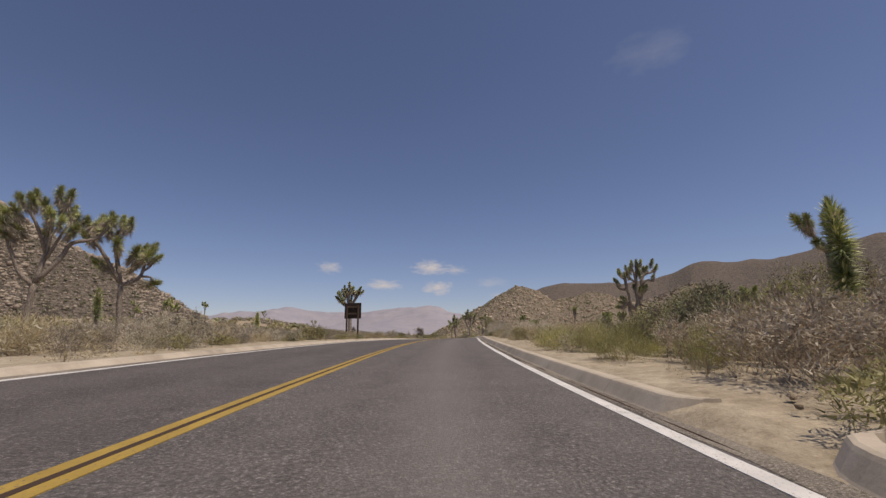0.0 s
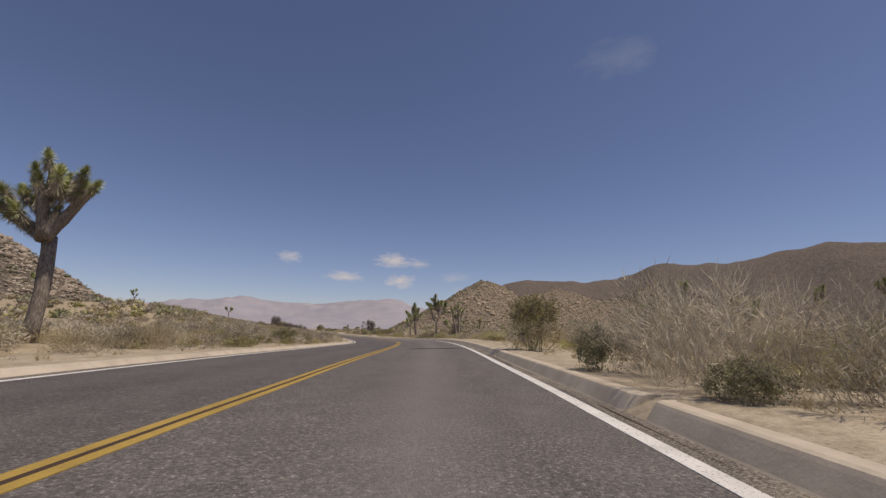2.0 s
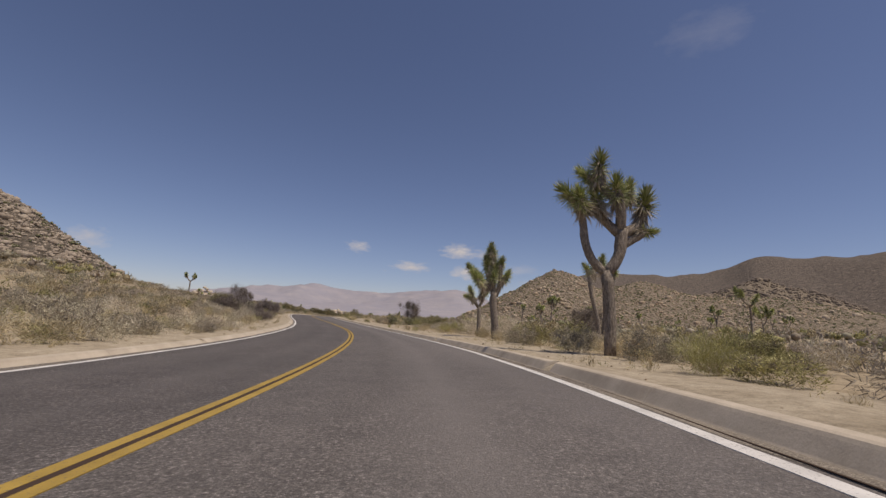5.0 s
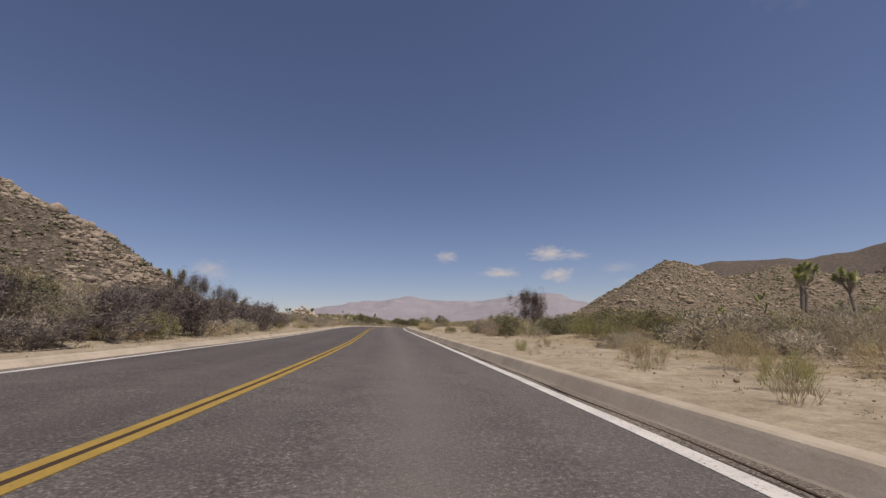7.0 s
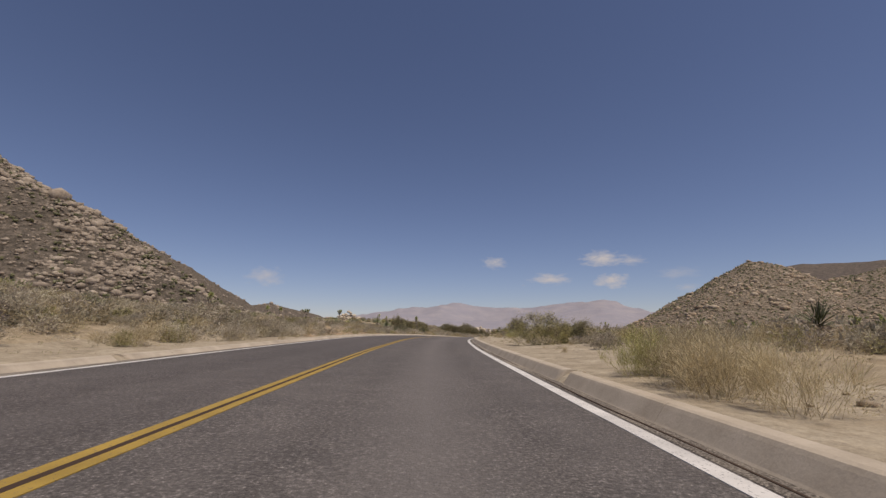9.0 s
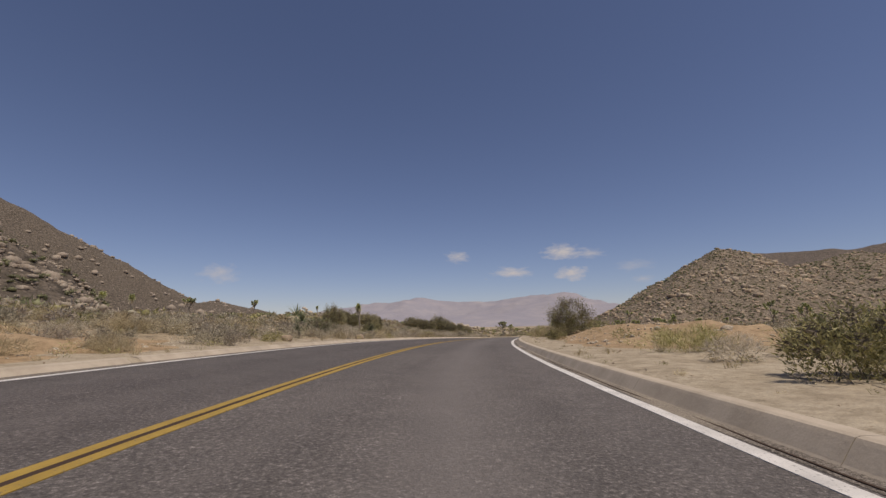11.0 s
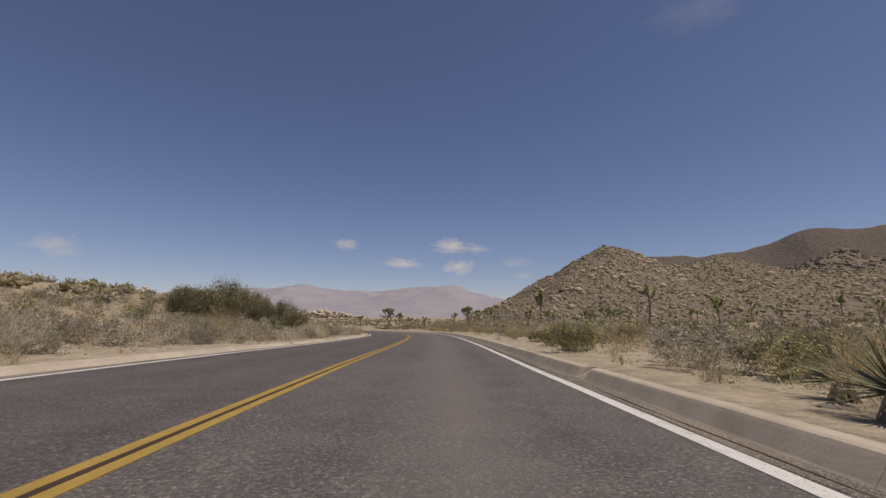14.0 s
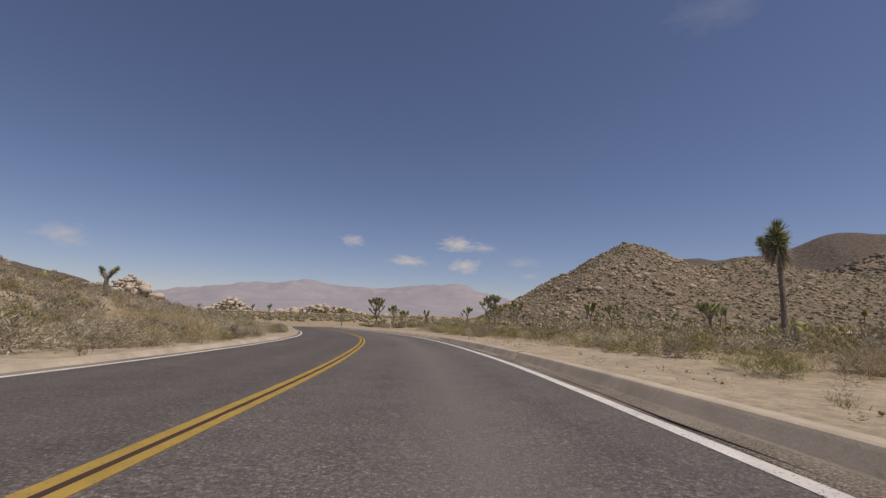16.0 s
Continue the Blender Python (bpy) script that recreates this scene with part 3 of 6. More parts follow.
JT_GREEN = leaf_material("joshua_green_spikes", [(0.17, 0.205, 0.065), (0.34, 0.38, 0.14), (0.52, 0.54, 0.25), (0.72, 0.69, 0.44)], 0.5, 0.95, 0.22)
JT_DEAD = leaf_material("dry_tan_dead_spikes", [(0.27, 0.22, 0.16), (0.42, 0.35, 0.265), (0.6, 0.52, 0.41)], 0.85)
YUCCA_GREEN = leaf_material("yucca_grey_green_blades", [(0.09, 0.11, 0.05), (0.17, 0.19, 0.1), (0.27, 0.27, 0.16)], 0.5)
STRAW = leaf_material("straw_dry_grass", [(0.3, 0.23, 0.125), (0.46, 0.37, 0.215), (0.6, 0.5, 0.32)], 0.85)
TWIG_GREY = leaf_material("grey_brown_twigs", [(0.18, 0.145, 0.115), (0.3, 0.25, 0.195), (0.44, 0.375, 0.3)], 0.9)
TWIG_PALE = leaf_material("pale_dry_twigs", [(0.33, 0.275, 0.2), (0.5, 0.43, 0.33), (0.66, 0.585, 0.47)], 0.9)
BARK_DARK = leaf_material("dark_shrub_stems", [(0.1, 0.08, 0.06), (0.19, 0.155, 0.115)], 0.9)
OLIVE = leaf_material("olive_shrub_leaves", [(0.16, 0.145, 0.055), (0.27, 0.245, 0.095), (0.38, 0.345, 0.145), (0.48, 0.43, 0.21)], 0.8)
GREEN = leaf_material("dull_green_shrub_leaves", [(0.12, 0.125, 0.06), (0.21, 0.21, 0.105), (0.32, 0.315, 0.175)], 0.8)
YELLOWISH = leaf_material("yellow_green_shrub_leaves", [(0.22, 0.205, 0.065), (0.35, 0.325, 0.115), (0.46, 0.425, 0.19)], 0.8)
JUNIPER = leaf_material("dark_juniper_sprays", [(0.16, 0.145, 0.065), (0.275, 0.248, 0.12), (0.43, 0.38, 0.22)], 0.85)
RUSSET = leaf_material("russet_dry_flower_heads", [(0.33, 0.235, 0.155), (0.52, 0.4, 0.28), (0.76, 0.68, 0.55)], 0.9)
PURPLE = leaf_material("dark_purplish_dry_leaves", [(0.09, 0.072, 0.068), (0.17, 0.138, 0.13), (0.28, 0.235, 0.215)], 0.9)
LEAFY = leaf_material("olive_brown_broad_leaves", [(0.11, 0.095, 0.035), (0.2, 0.175, 0.07), (0.3, 0.27, 0.115), (0.38, 0.29, 0.14)], 0.6)
GREY_LEAF = leaf_material("grey_sage_leaves", [(0.25, 0.215, 0.15), (0.38, 0.335, 0.24), (0.5, 0.45, 0.33)], 0.85)


def bark_material():
    m, n, l, b = material("fissured_joshua_bark", 0.95, 0.1)
    p = position(n)
    v = n.new("ShaderNodeMapping")
    v.inputs["Scale"].default_value = (1.0, 1.0, 0.35)
    l.new(p, v.inputs["Vector"])
    w = noise_node(n, l, v.outputs["Vector"], 22.0, 6, 0.7)
    c = ramp(n, l, w, [(0.32, (0.075, 0.06, 0.048)), (0.5, (0.24, 0.2, 0.165)), (0.7, (0.46, 0.4, 0.33))])
    c = mix(n, l, math_node(n, l, "MULTIPLY", noise_node(n, l, p, 1.5, 3), 0.4), c, (0.28, 0.23, 0.185))
    l.new(c, b.inputs["Base Color"])
    bump(n, l, b, w, 1.0, 0.05)
    return m


BARK = bark_material()


def unit(rng, up=-1.0):
    while True:
        v = Vector((rng.uniform(-1, 1), rng.uniform(-1, 1), rng.uniform(-1, 1)))
        if 0.05 < v.length < 1 and v.z / v.length >= up:
            return v.normalized()


def spike(pile, p, d, length, width, rng, bend=0.0):
    """A stiff pointed blade with three sides, broad at its foot."""
    side = d.cross(Vector((0, 0, 1)))
    side = side.normalized() if side.length > 0.05 else Vector((1, 0, 0))
    up = side.cross(d)
    tip = p + d * length + Vector((0, 0, -bend * length))
    pile.add([p + side * width * 0.5, p - side * width * 0.5, p + up * width * 0.5, tip], [(0, 3, 1), (1, 3, 2), (2, 3, 0)])


def rosette(seed, count, length, stem, wide=0.028):
    """Green spikes round the end of a limb that points up z, radiating from a short stem."""
    rng, pile = random.Random(seed), Pile()
    for k in range(count):
        t = rng.random() ** 0.8
        a = rng.uniform(0, 2 * math.pi)
        tilt = radians(12 + 105 * (1 - t) + rng.uniform(-14, 14))
        d = Vector((math.sin(tilt) * math.cos(a), math.sin(tilt) * math.sin(a), math.cos(tilt)))
        spike(pile, Vector((0, 0, stem * (t - 0.75))) + d * 0.03, d, length * rng.uniform(0.75, 1.1), wide * 1.15, rng, rng.uniform(0, 0.1))
    return pile.mesh("leaf_head", JT_GREEN)


def skirt(seed, count, length, stem):
    """Dead spikes that hang back along the limb below a green head."""
    rng, pile = random.Random(seed), Pile()
    for k in range(count):
        a = rng.uniform(0, 2 * math.pi)
        tilt = radians(rng.uniform(128, 174))
        d = Vector((math.sin(tilt) * math.cos(a), math.sin(tilt) * math.sin(a), math.cos(tilt)))
        spike(pile, Vector((math.cos(a) * 0.06, math.sin(a) * 0.06, -rng.uniform(0.0, stem))), d, length * rng.uniform(0.6, 1.2), 0.036, rng, 0.16)
    return pile.mesh("dead_skirt", JT_DEAD)


HEADS = [rosette(s, 210, 0.33, 0.34, 0.036) for s in (1, 2, 3)]
LONG_HEADS = [rosette(s, 380, 0.26, 0.8, 0.034) for s in (11, 12)]
SKIRTS = [skirt(s, 110, 0.34, 0.5) for s in (21, 22)]
FAR_HEADS = [rosette(s, 110, 0.36, 0.36, 0.06) for s in (31, 32)]


def aim(p, d, size, spin=0.0):
    qn = Vector(d).normalized().to_track_quat("Z", "Y").to_matrix().to_4x4()
    return Matrix.Translation(p) @ qn @ Matrix.Rotation(spin, 4, "Z") @ Matrix.Scale(size, 4)


def smooth_line(points, per=4):
    return [Vector(p) for p in spline([tuple(p) for p in points], per)]


def joshua_limb(tree, pts, r0, r1, rng, name="limb"):
    line = smooth_line(pts, 3)
    n = len(line)
    radii = [r0 + (r1 - r0) * i / (n - 1) for i in range(n)]
    v, f = tube(line, radii, 8, True, 0.09, rng)
    part(name, mesh_of(name, v, f, BARK, True), tree)
    return line


def head(tree, p, d, size, rng, dead=True, long=False, far=False):
    if far:
        part("leaf_head", rng.choice(FAR_HEADS), tree, "green spiky leaf head", aim(p, d, size, rng.uniform(0, 6)))
        return
    part("leaf_head", rng.choice(LONG_HEADS if long else HEADS), tree, "green spiky leaf head", aim(p, d, size, rng.uniform(0, 6)))
    if dead:
        part("dead_skirt", rng.choice(SKIRTS), tree, "hanging dry tan leaves", aim(p, d, size, rng.uniform(0, 6)))


TREE_GROUP = "joshua trees of the flat"


def plant(name, x, y, label, category, group="", z=None):
    e = new(name)
    e.empty_display_size = 0.3
    e.location = (x, y, (land_z(x, y) if z is None else z) - 0.03)
    return tagged(e, label, category, group)


def joshua_drawn(x, y, height, turn, limbs, heads, seed, label, z=None, big=1.12, across=1.0):
    """A joshua tree with its own limbs: each (points, r0, r1), in parts of its height, and heads (x, y, z, dx, dy, dz, size)."""
    rng = random.Random(seed)
    tree = plant("joshua_tree", x, y, label, "joshua tree", TREE_GROUP, z)
    tree.rotation_euler[2] = radians(turn)
    for k, (pts, r0, r1) in enumerate(limbs):
        joshua_limb(tree, [(p[0] * height * across, p[1] * height, p[2] * height) for p in pts], r0 * height, r1 * height, rng, "trunk" if k == 0 else "limb")
    for hx, hy, hz, dx, dy, dz, size in heads:
        head(tree, Vector((hx * across, hy, hz)) * height, (dx, dy, dz), size * big, rng)
    return tree


def joshua(x, y, height, seed, forks=3, trunk=0.4, spread=38, label="spiky green joshua tree with a bare grey-brown trunk", trunks=1, far=False, z=None, big=1.0):
    """A joshua tree that forks again and again, with a green head on each end."""
    rng = random.Random(seed)
    tree = plant("joshua_tree", x, y, label, "joshua tree", TREE_GROUP, z)
    ends = []
    for b in range(trunks):
        off = Vector((rng.uniform(-0.35, 0.35), rng.uniform(-0.35, 0.35), 0)) * (trunks > 1)
        lean = Vector((rng.uniform(-0.12, 0.12), rng.uniform(-0.12, 0.12), 1)).normalized()
        p0, h1 = off, height * trunk * rng.uniform(0.85, 1.15)
        top = p0 + lean * h1
        r = height * 0.026 * (0.8 if trunks > 1 else 1.0)
        v, f = tube(smooth_line([p0, p0 + lean * h1 * 0.5 + Vector((rng.uniform(-0.06, 0.06), rng.uniform(-0.06, 0.06), 0)), top], 3), [r * 1.25, r * 1.08, r, r, r * 0.98, r * 1.0, r * 1.04], 5 if far else 8, True, 0.08, rng)
        part("trunk", mesh_of("trunk", v, f, BARK, True), tree)
        stack = [(top, lean, (height - h1) * 0.42, r * 0.9, forks)]
        while stack:
            p, dr, ln, rr, left = stack.pop()
            kids = rng.choice((2, 2, 3)) if left > 0 else 0
            a0 = rng.uniform(0, 6.28)
            for k in range(kids):
                a = a0 + k * 6.28 / kids + rng.uniform(-0.4, 0.4)
                w = Vector((math.cos(a), math.sin(a), 0))
                d1 = (dr + w * math.tan(radians(spread)) * rng.uniform(0.7, 1.3)).normalized()
                d2 = (d1 + Vector((0, 0, rng.uniform(0.35, 0.9)))).normalized()
                mid, l1 = p + d1 * ln * rng.uniform(0.35, 0.6), ln * rng.uniform(0.5, 1.5)
                end = mid + d2 * l1 * 0.5
                vv, ff = tube(smooth_line([p, mid, end], 2), [rr, rr * 0.92, rr * 0.86, rr * 0.8, rr * 0.78], 5 if far else 7, True, 0.08, rng)
                part("limb", mesh_of("limb", vv, ff, BARK, True), tree)
                stop = left <= 1 or rng.random() < 0.22
                if rng.random() < 0.45 and left < forks:
                    w2 = (w * 0.8 + unit(rng, -0.2) * 0.6 + Vector((0, 0, 0.3))).normalized()
                    head(tree, mid + w2 * 0.2, w2, rng.uniform(0.75, 1.05) * min(1.5, max(0.8, height / 4.5)) * big, rng, not far, False, far)
                if stop:
                    head(tree, end + d2 * 0.08, d2, rng.uniform(0.95, 1.3) * min(1.7, max(0.8, height / 4.5)) * big, rng, not far, False, far)
                else:
                    stack.append((end, d2, ln * 0.72, rr * 0.8, left - 1))
    return tree


def column(x, y, height, seed, long=2, label="young unbranched joshua tree, a green spiky column", side=False, z=None, fat=1.0):
    """A young joshua tree: one stem clothed in leaves."""
    rng = random.Random(seed)
    tree = plant("joshua_tree", x, y, label, "joshua tree", TREE_GROUP, z)
    v, f = tube(smooth_line([(0, 0, 0), (0.05, 0.02, height * 0.5), (0, 0, height * 0.97)], 3), [height * 0.02 + 0.04] * 7, 7, True, 0.1, rng)
    part("trunk", mesh_of("trunk", v, f, BARK, True), tree)
    for k in range(long):
        p = Vector((0, 0, height - 0.25 - 0.5 * k))
        part("leaf_head", rng.choice(LONG_HEADS), tree, "", aim(p, (rng.uniform(-0.1, 0.1), rng.uniform(-0.1, 0.1), 1), (1.0 - 0.05 * k) * fat, k))
    part("dead_skirt", SKIRTS[0], tree, "hanging dry tan leaves", aim((0, 0, height - 0.45 - 0.5 * long), (0, 0, 1), 1.0, 0))
    if side:
        joshua_limb(tree, [(0, 0, height * 0.6), (-0.25, 0, height * 0.65), (-0.38, 0, height * 0.76)], 0.06, 0.05, rng)
        head(tree, Vector((-0.4, 0, height * 0.8)), (-0.3, 0, 1), 0.9, rng)
    return tree


def yucca_mesh(seed, blades, length):
    rng, pile = random.Random(seed), Pile()
    for k in range(blades):
        tilt, a = radians(rng.uniform(5, 105)), rng.uniform(0, 6.28)
        d = Vector((math.sin(tilt) * math.cos(a), math.sin(tilt) * math.sin(a), math.cos(tilt)))
        spike(pile, Vector((0, 0, 0.1)) + d * 0.05, d, length * rng.uniform(0.8, 1.1), 0.045, rng, 0.04)
    return pile.mesh("leaf_rosette", YUCCA_GREEN)


YUCCAS = [yucca_mesh(s, 70, 0.62) for s in (41, 42)]


def yucca(x, y, size, seed, stem=0.5, label="mojave yucca, a rosette of stiff grey-green blades"):
    rng = random.Random(seed)
    e = plant("yucca", x, y, label, "yucca", "yuccas beside the road")
    v, f = tube([(0, 0, 0), (0.03, 0, stem * 0.5), (0, 0.02, stem)], [0.1, 0.09, 0.08], 7, True, 0.1, rng)
    part("stem", mesh_of("stem", v, f, BARK, True), e)
    part("leaf_rosette", rng.choice(YUCCAS), e, "stiff grey-green blades", Matrix.Translation((0, 0, stem)) @ Matrix.Rotation(rng.uniform(0, 6), 4, "Z") @ Matrix.Scale(size, 4))
    part("dead_skirt", rng.choice(SKIRTS), e, "hanging dry tan leaves", aim((0, 0, stem + 0.12), (0, 0, 1), 0.9, 1.0))
    return e


# shrubs: bare stems as one part, leaves or fine twigs as another


def twig(pile, pts, r):
    """A thin three-sided twig that runs to a point."""
    vs, fs = [], []
    t = (pts[-1] - pts[0]).normalized()
    a = t.cross(Vector((0.3, 0.9, 0.2))).normalized()
    b = t.cross(a)
    for i, p in enumerate(pts[:-1]):
        q = r * (1 - 0.45 * i)
        vs += [p + a * q, p + (a * -0.5 + b * 0.87) * q, p - (a * 0.5 + b * 0.87) * q]
    vs.append(pts[-1])
    for i in range(len(pts) - 2):
        fs += [(3 * i + k, 3 * i + (k + 1) % 3, 3 * i + 3 + (k + 1) % 3, 3 * i + 3 + k) for k in range(3)]
    m = 3 * (len(pts) - 2)
    fs += [(m + k, m + (k + 1) % 3, m + 3) for k in range(3)]
    pile.add(vs, fs)


def stems_mesh(seed, count, radius, height, thick, forkn, lowest):
    rng, pile, tips = random.Random(seed), Pile(), []
    for k in range(count):
        a, q = rng.uniform(0, 6.28), math.sqrt(rng.random())
        base = Vector((math.cos(a), math.sin(a), 0)) * radius * (0.1 + 0.55 * q) * rng.random()
        reach = q * radius
        top = Vector((math.cos(a) * reach, math.sin(a) * reach, height * (lowest + (1 - lowest) * math.sqrt(max(0.02, 1 - 0.9 * q * q))) * rng.uniform(0.35, 0.82)))
        mid = base.lerp(top, 0.5) + Vector((rng.uniform(-1, 1), rng.uniform(-1, 1), rng.uniform(0, 0.5))) * 0.16 * height
        twig(pile, [base, mid, top], thick)
        tips.append((base, mid, top))
        for j in range(forkn):
            p = mid.lerp(top, rng.uniform(-0.4, 0.7))
            e = p + (unit(rng, -0.1) * 0.6 + (top - mid).normalized() * 0.6) * height * rng.uniform(0.07, 0.17)
            twig(pile, [p, e], thick * 0.55)
            tips.append((p, p.lerp(e, 0.5), e))
    return pile, tips


def leaf(pile, p, d, size, rng, slim=0.34):
    s = d.cross(unit(rng))
    s = s.normalized() if s.length > 0.05 else Vector((1, 0, 0))
    pile.add([p + s * size * slim * 0.5, p - s * size * slim * 0.5, p + d * size], [(0, 1, 2)])


class Kind:
    """A kind of shrub: a dome of stems, with leaves or fine twigs along them and through the whole dome, down to the ground."""

    def __init__(self, name, label, seeds, stems, radius, height, stem_mat, leaf_mat, leaves, size, slim=0.34, thick=0.004, forkn=2, fill=0.5, lowest=0.25, up=0.3, lumps=7, foot=0.0, dense=0.0):
        self.name, self.label, self.radius, self.height = name, label, radius, height
        self.meshes = []
        for s in seeds:
            pile, tips = stems_mesh(s, stems, radius, height, thick, forkn, lowest)
            rng, lp = random.Random(s + 500), Pile()
            # the crown is made of lumps of uneven size
            heads = []
            for k in range(int(lumps * 2.4)):
                a, q = rng.uniform(0, 6.28), math.sqrt(rng.random()) * 0.8
                hz = height * (0.14 + foot + (0.66 - foot * 0.8) * math.sqrt(1 - q * q) * rng.uniform(0.35, 1.0))
                heads.append((Vector((math.cos(a) * q * radius, math.sin(a) * q * radius, hz)), rng.uniform(0.17, 0.31)))
            # matted inner twigs and leaves; the stem colour paints in the crown's shade
            for k in range(int(leaves * 0.3) if dense else 0):
                c, w = rng.choice(heads)
                o = unit(rng) * rng.random() ** 0.5 * dense
                p = c + Vector((o.x * radius * w, o.y * radius * w, o.z * height * w * 0.85))
                p.z = max(0.03, p.z)
                leaf(pile, p, unit(rng), size * rng.uniform(0.8, 1.4), rng, max(slim, 0.3))
            for k in range(leaves):
                if rng.random() < fill:
                    c, w = rng.choice(heads)
                    o = unit(rng) * (rng.random() ** 0.45 if not dense else rng.uniform(0.45, 1.0))
                    p = c + Vector((o.x * radius * w, o.y * radius * w, o.z * height * w * 0.85))
                    if rng.random() < 0.3:
                        p.z *= rng.random()
                    d = (o + unit(rng) * 0.6 + Vector((p.x, p.y, 0)) / radius * 0.5 + Vector((0, 0, up)))
                else:
                    b0, m0, t0 = rng.choice(tips)
                    f = rng.uniform(0.15 + foot * 2, 2.05)
                    p = (b0.lerp(m0, f) if f < 1 else m0.lerp(t0, f - 1)) + unit(rng) * 0.04 * height
                    d = unit(rng) * 0.8 + (t0 - b0).normalized() * 0.7 + Vector((0, 0, up))
                if p.z < 0.02:
                    p.z = 0.02 + rng.random() * 0.06
                leaf(lp, p, d.normalized(), size * rng.uniform(0.6, 1.3), rng, slim)
            self.meshes.append((pile.mesh("branchwork", stem_mat), lp.mesh("foliage", leaf_mat)))


KINDS = {
    "straw": Kind("dry_shrub", "pale straw-coloured dry shrub on sand", (1, 2, 3), 45, 0.55, 0.95, STRAW, STRAW, 3900, 0.12, 0.036, 0.0022, 2, 0.65, 0.35, 1.0, 9),
    "grey": Kind("blackbrush", "grey-brown twiggy desert shrub, nearly leafless", (4, 5, 6), 34, 0.7, 0.85, TWIG_GREY, GREY_LEAF, 3000, 0.06, 0.22, 0.0038, 3, 0.62, 0.3, 0.3, 10, dense=0.66),
    "pale": Kind("bleached_shrub", "bleached tangle of pale dry twigs", (7, 8), 45, 0.75, 1.05, TWIG_PALE, TWIG_PALE, 3800, 0.12, 0.055, 0.0026, 2, 0.7, 0.3, 0.8, 12),
    "olive": Kind("rabbitbrush", "olive-green leafy desert shrub", (9, 10, 11), 24, 0.65, 1.0, BARK_DARK, OLIVE, 4200, 0.055, 0.32, 0.004, 3, 0.7, 0.3, 0.7, 10, dense=0.66),
    "yellow": Kind("yellow_shrub", "yellow-green feathery shrub on sand", (12, 13), 45, 0.55, 0.85, STRAW, YELLOWISH, 4000, 0.11, 0.042, 0.0022, 2, 0.65, 0.3, 1.0, 9),
    "green": Kind("creosote_bush", "dull green creosote bush with dark stems", (14, 15), 28, 0.8, 1.4, BARK_DARK, GREEN, 4200, 0.06, 0.36, 0.006, 3, 0.65, 0.3, 0.4, 13, dense=0.66),
    "russet": Kind("buckwheat_shrub", "russet and tan seeding buckwheat shrub", (16, 17), 36, 0.85, 1.05, TWIG_GREY, RUSSET, 4000, 0.06, 0.26, 0.004, 3, 0.6, 0.35, 0.5, 12, dense=0.62),
    "purple": Kind("dark_dead_brush", "dark purplish dead brush with bare branches", (18, 19), 46, 1.0, 1.6, PURPLE, PURPLE, 3900, 0.094, 0.20, 0.008, 5, 0.55, 0.3, 0.3, 12, dense=0.5),
    "cushion": Kind("cushion_shrub", "rounded yellow-olive cushion shrub on sand", (20, 21), 26, 0.48, 0.5, BARK_DARK, YELLOWISH, 1950, 0.047, 0.17, 0.004, 2, 0.75, 0.2, 0.5, 9, dense=0.8),
    "tuft": Kind("grass_tuft", "small dry grass tuft on bare sand", (22, 23, 24), 16, 0.16, 0.26, STRAW, STRAW, 169, 0.086, 0.06, 0.0025, 1, 0.2, 0.4, 1.2, 3),
    "juniper": Kind("juniper", "large dark green-brown juniper bush", (25, 26), 50, 1.35, 2.6, BARK_DARK, JUNIPER, 15000, 0.088, 0.36, 0.012, 4, 0.75, 0.25, 0.4, 26, dense=0.72),
    "leafy": Kind("leafy_bush", "leafy green bush with thin bare stems rising from sand", (28,), 13, 0.75, 1.75, BARK_DARK, LEAFY, 6400, 0.05, 0.5, 0.012, 4, 0.9, 0.4, 0.2, 18, 0.3, dense=0.5),
    "darktree": Kind("desert_willow", "dark purplish half-dead desert tree", (29,), 40, 1.2, 3.0, BARK_DARK, PURPLE, 11000, 0.07, 0.28, 0.016, 6, 0.72, 0.3, 0.3, 12, 0.34, dense=0.5),
    "bigbush": Kind("green_desert_almond", "tall feathery green desert bush", (27,), 50, 1.25, 2.3, BARK_DARK, OLIVE, 12500, 0.066, 0.26, 0.008, 4, 0.65, 0.3, 0.8, 20, dense=0.66),
}


def shrub(kind, x, y, wide, tall, seed, label="", z=None):
    k = KINDS[kind]
    rng = random.Random(seed)
    e = plant(k.name, x, y, label or k.label, "grass" if kind == "tuft" else "shrub", "desert shrubs beside the road", z)
    st, lf = k.meshes[seed % len(k.meshes)]
    e.rotation_euler[2] = rng.uniform(0, 6.28)
    e.scale = (wide / (2 * k.radius), wide / (2 * k.radius) * rng.uniform(0.9, 1.1), tall / k.height)
    part("branchwork", st, e)
    part("foliage", lf, e)
    return e


# boulders


def boulder_mesh(seed, mat, rough=0.22, level=2):
    bm = bmesh.new()
    bmesh.ops.create_icosphere(bm, subdivisions=level, radius=1.0)
    rng = random.Random(seed)
    off = Vector((rng.uniform(-50, 50), rng.uniform(-50, 50), 0))
    for v in bm.verts:
        n1 = noise.noise(v.co * 0.9 + off) * rough * 1.6 + noise.noise(v.co * 2.3 + off) * rough * 0.7
        v.co *= 1 + n1
        for ax in range(3):
            v.co[ax] = max(-0.78, min(0.78, v.co[ax]))
    me = bpy.data.meshes.new("boulder")
    bm.to_mesh(me)
    bm.free()
    me.materials.append(mat)
    me.polygons.foreach_set("use_smooth", [level > 1] * len(me.polygons))
    return me


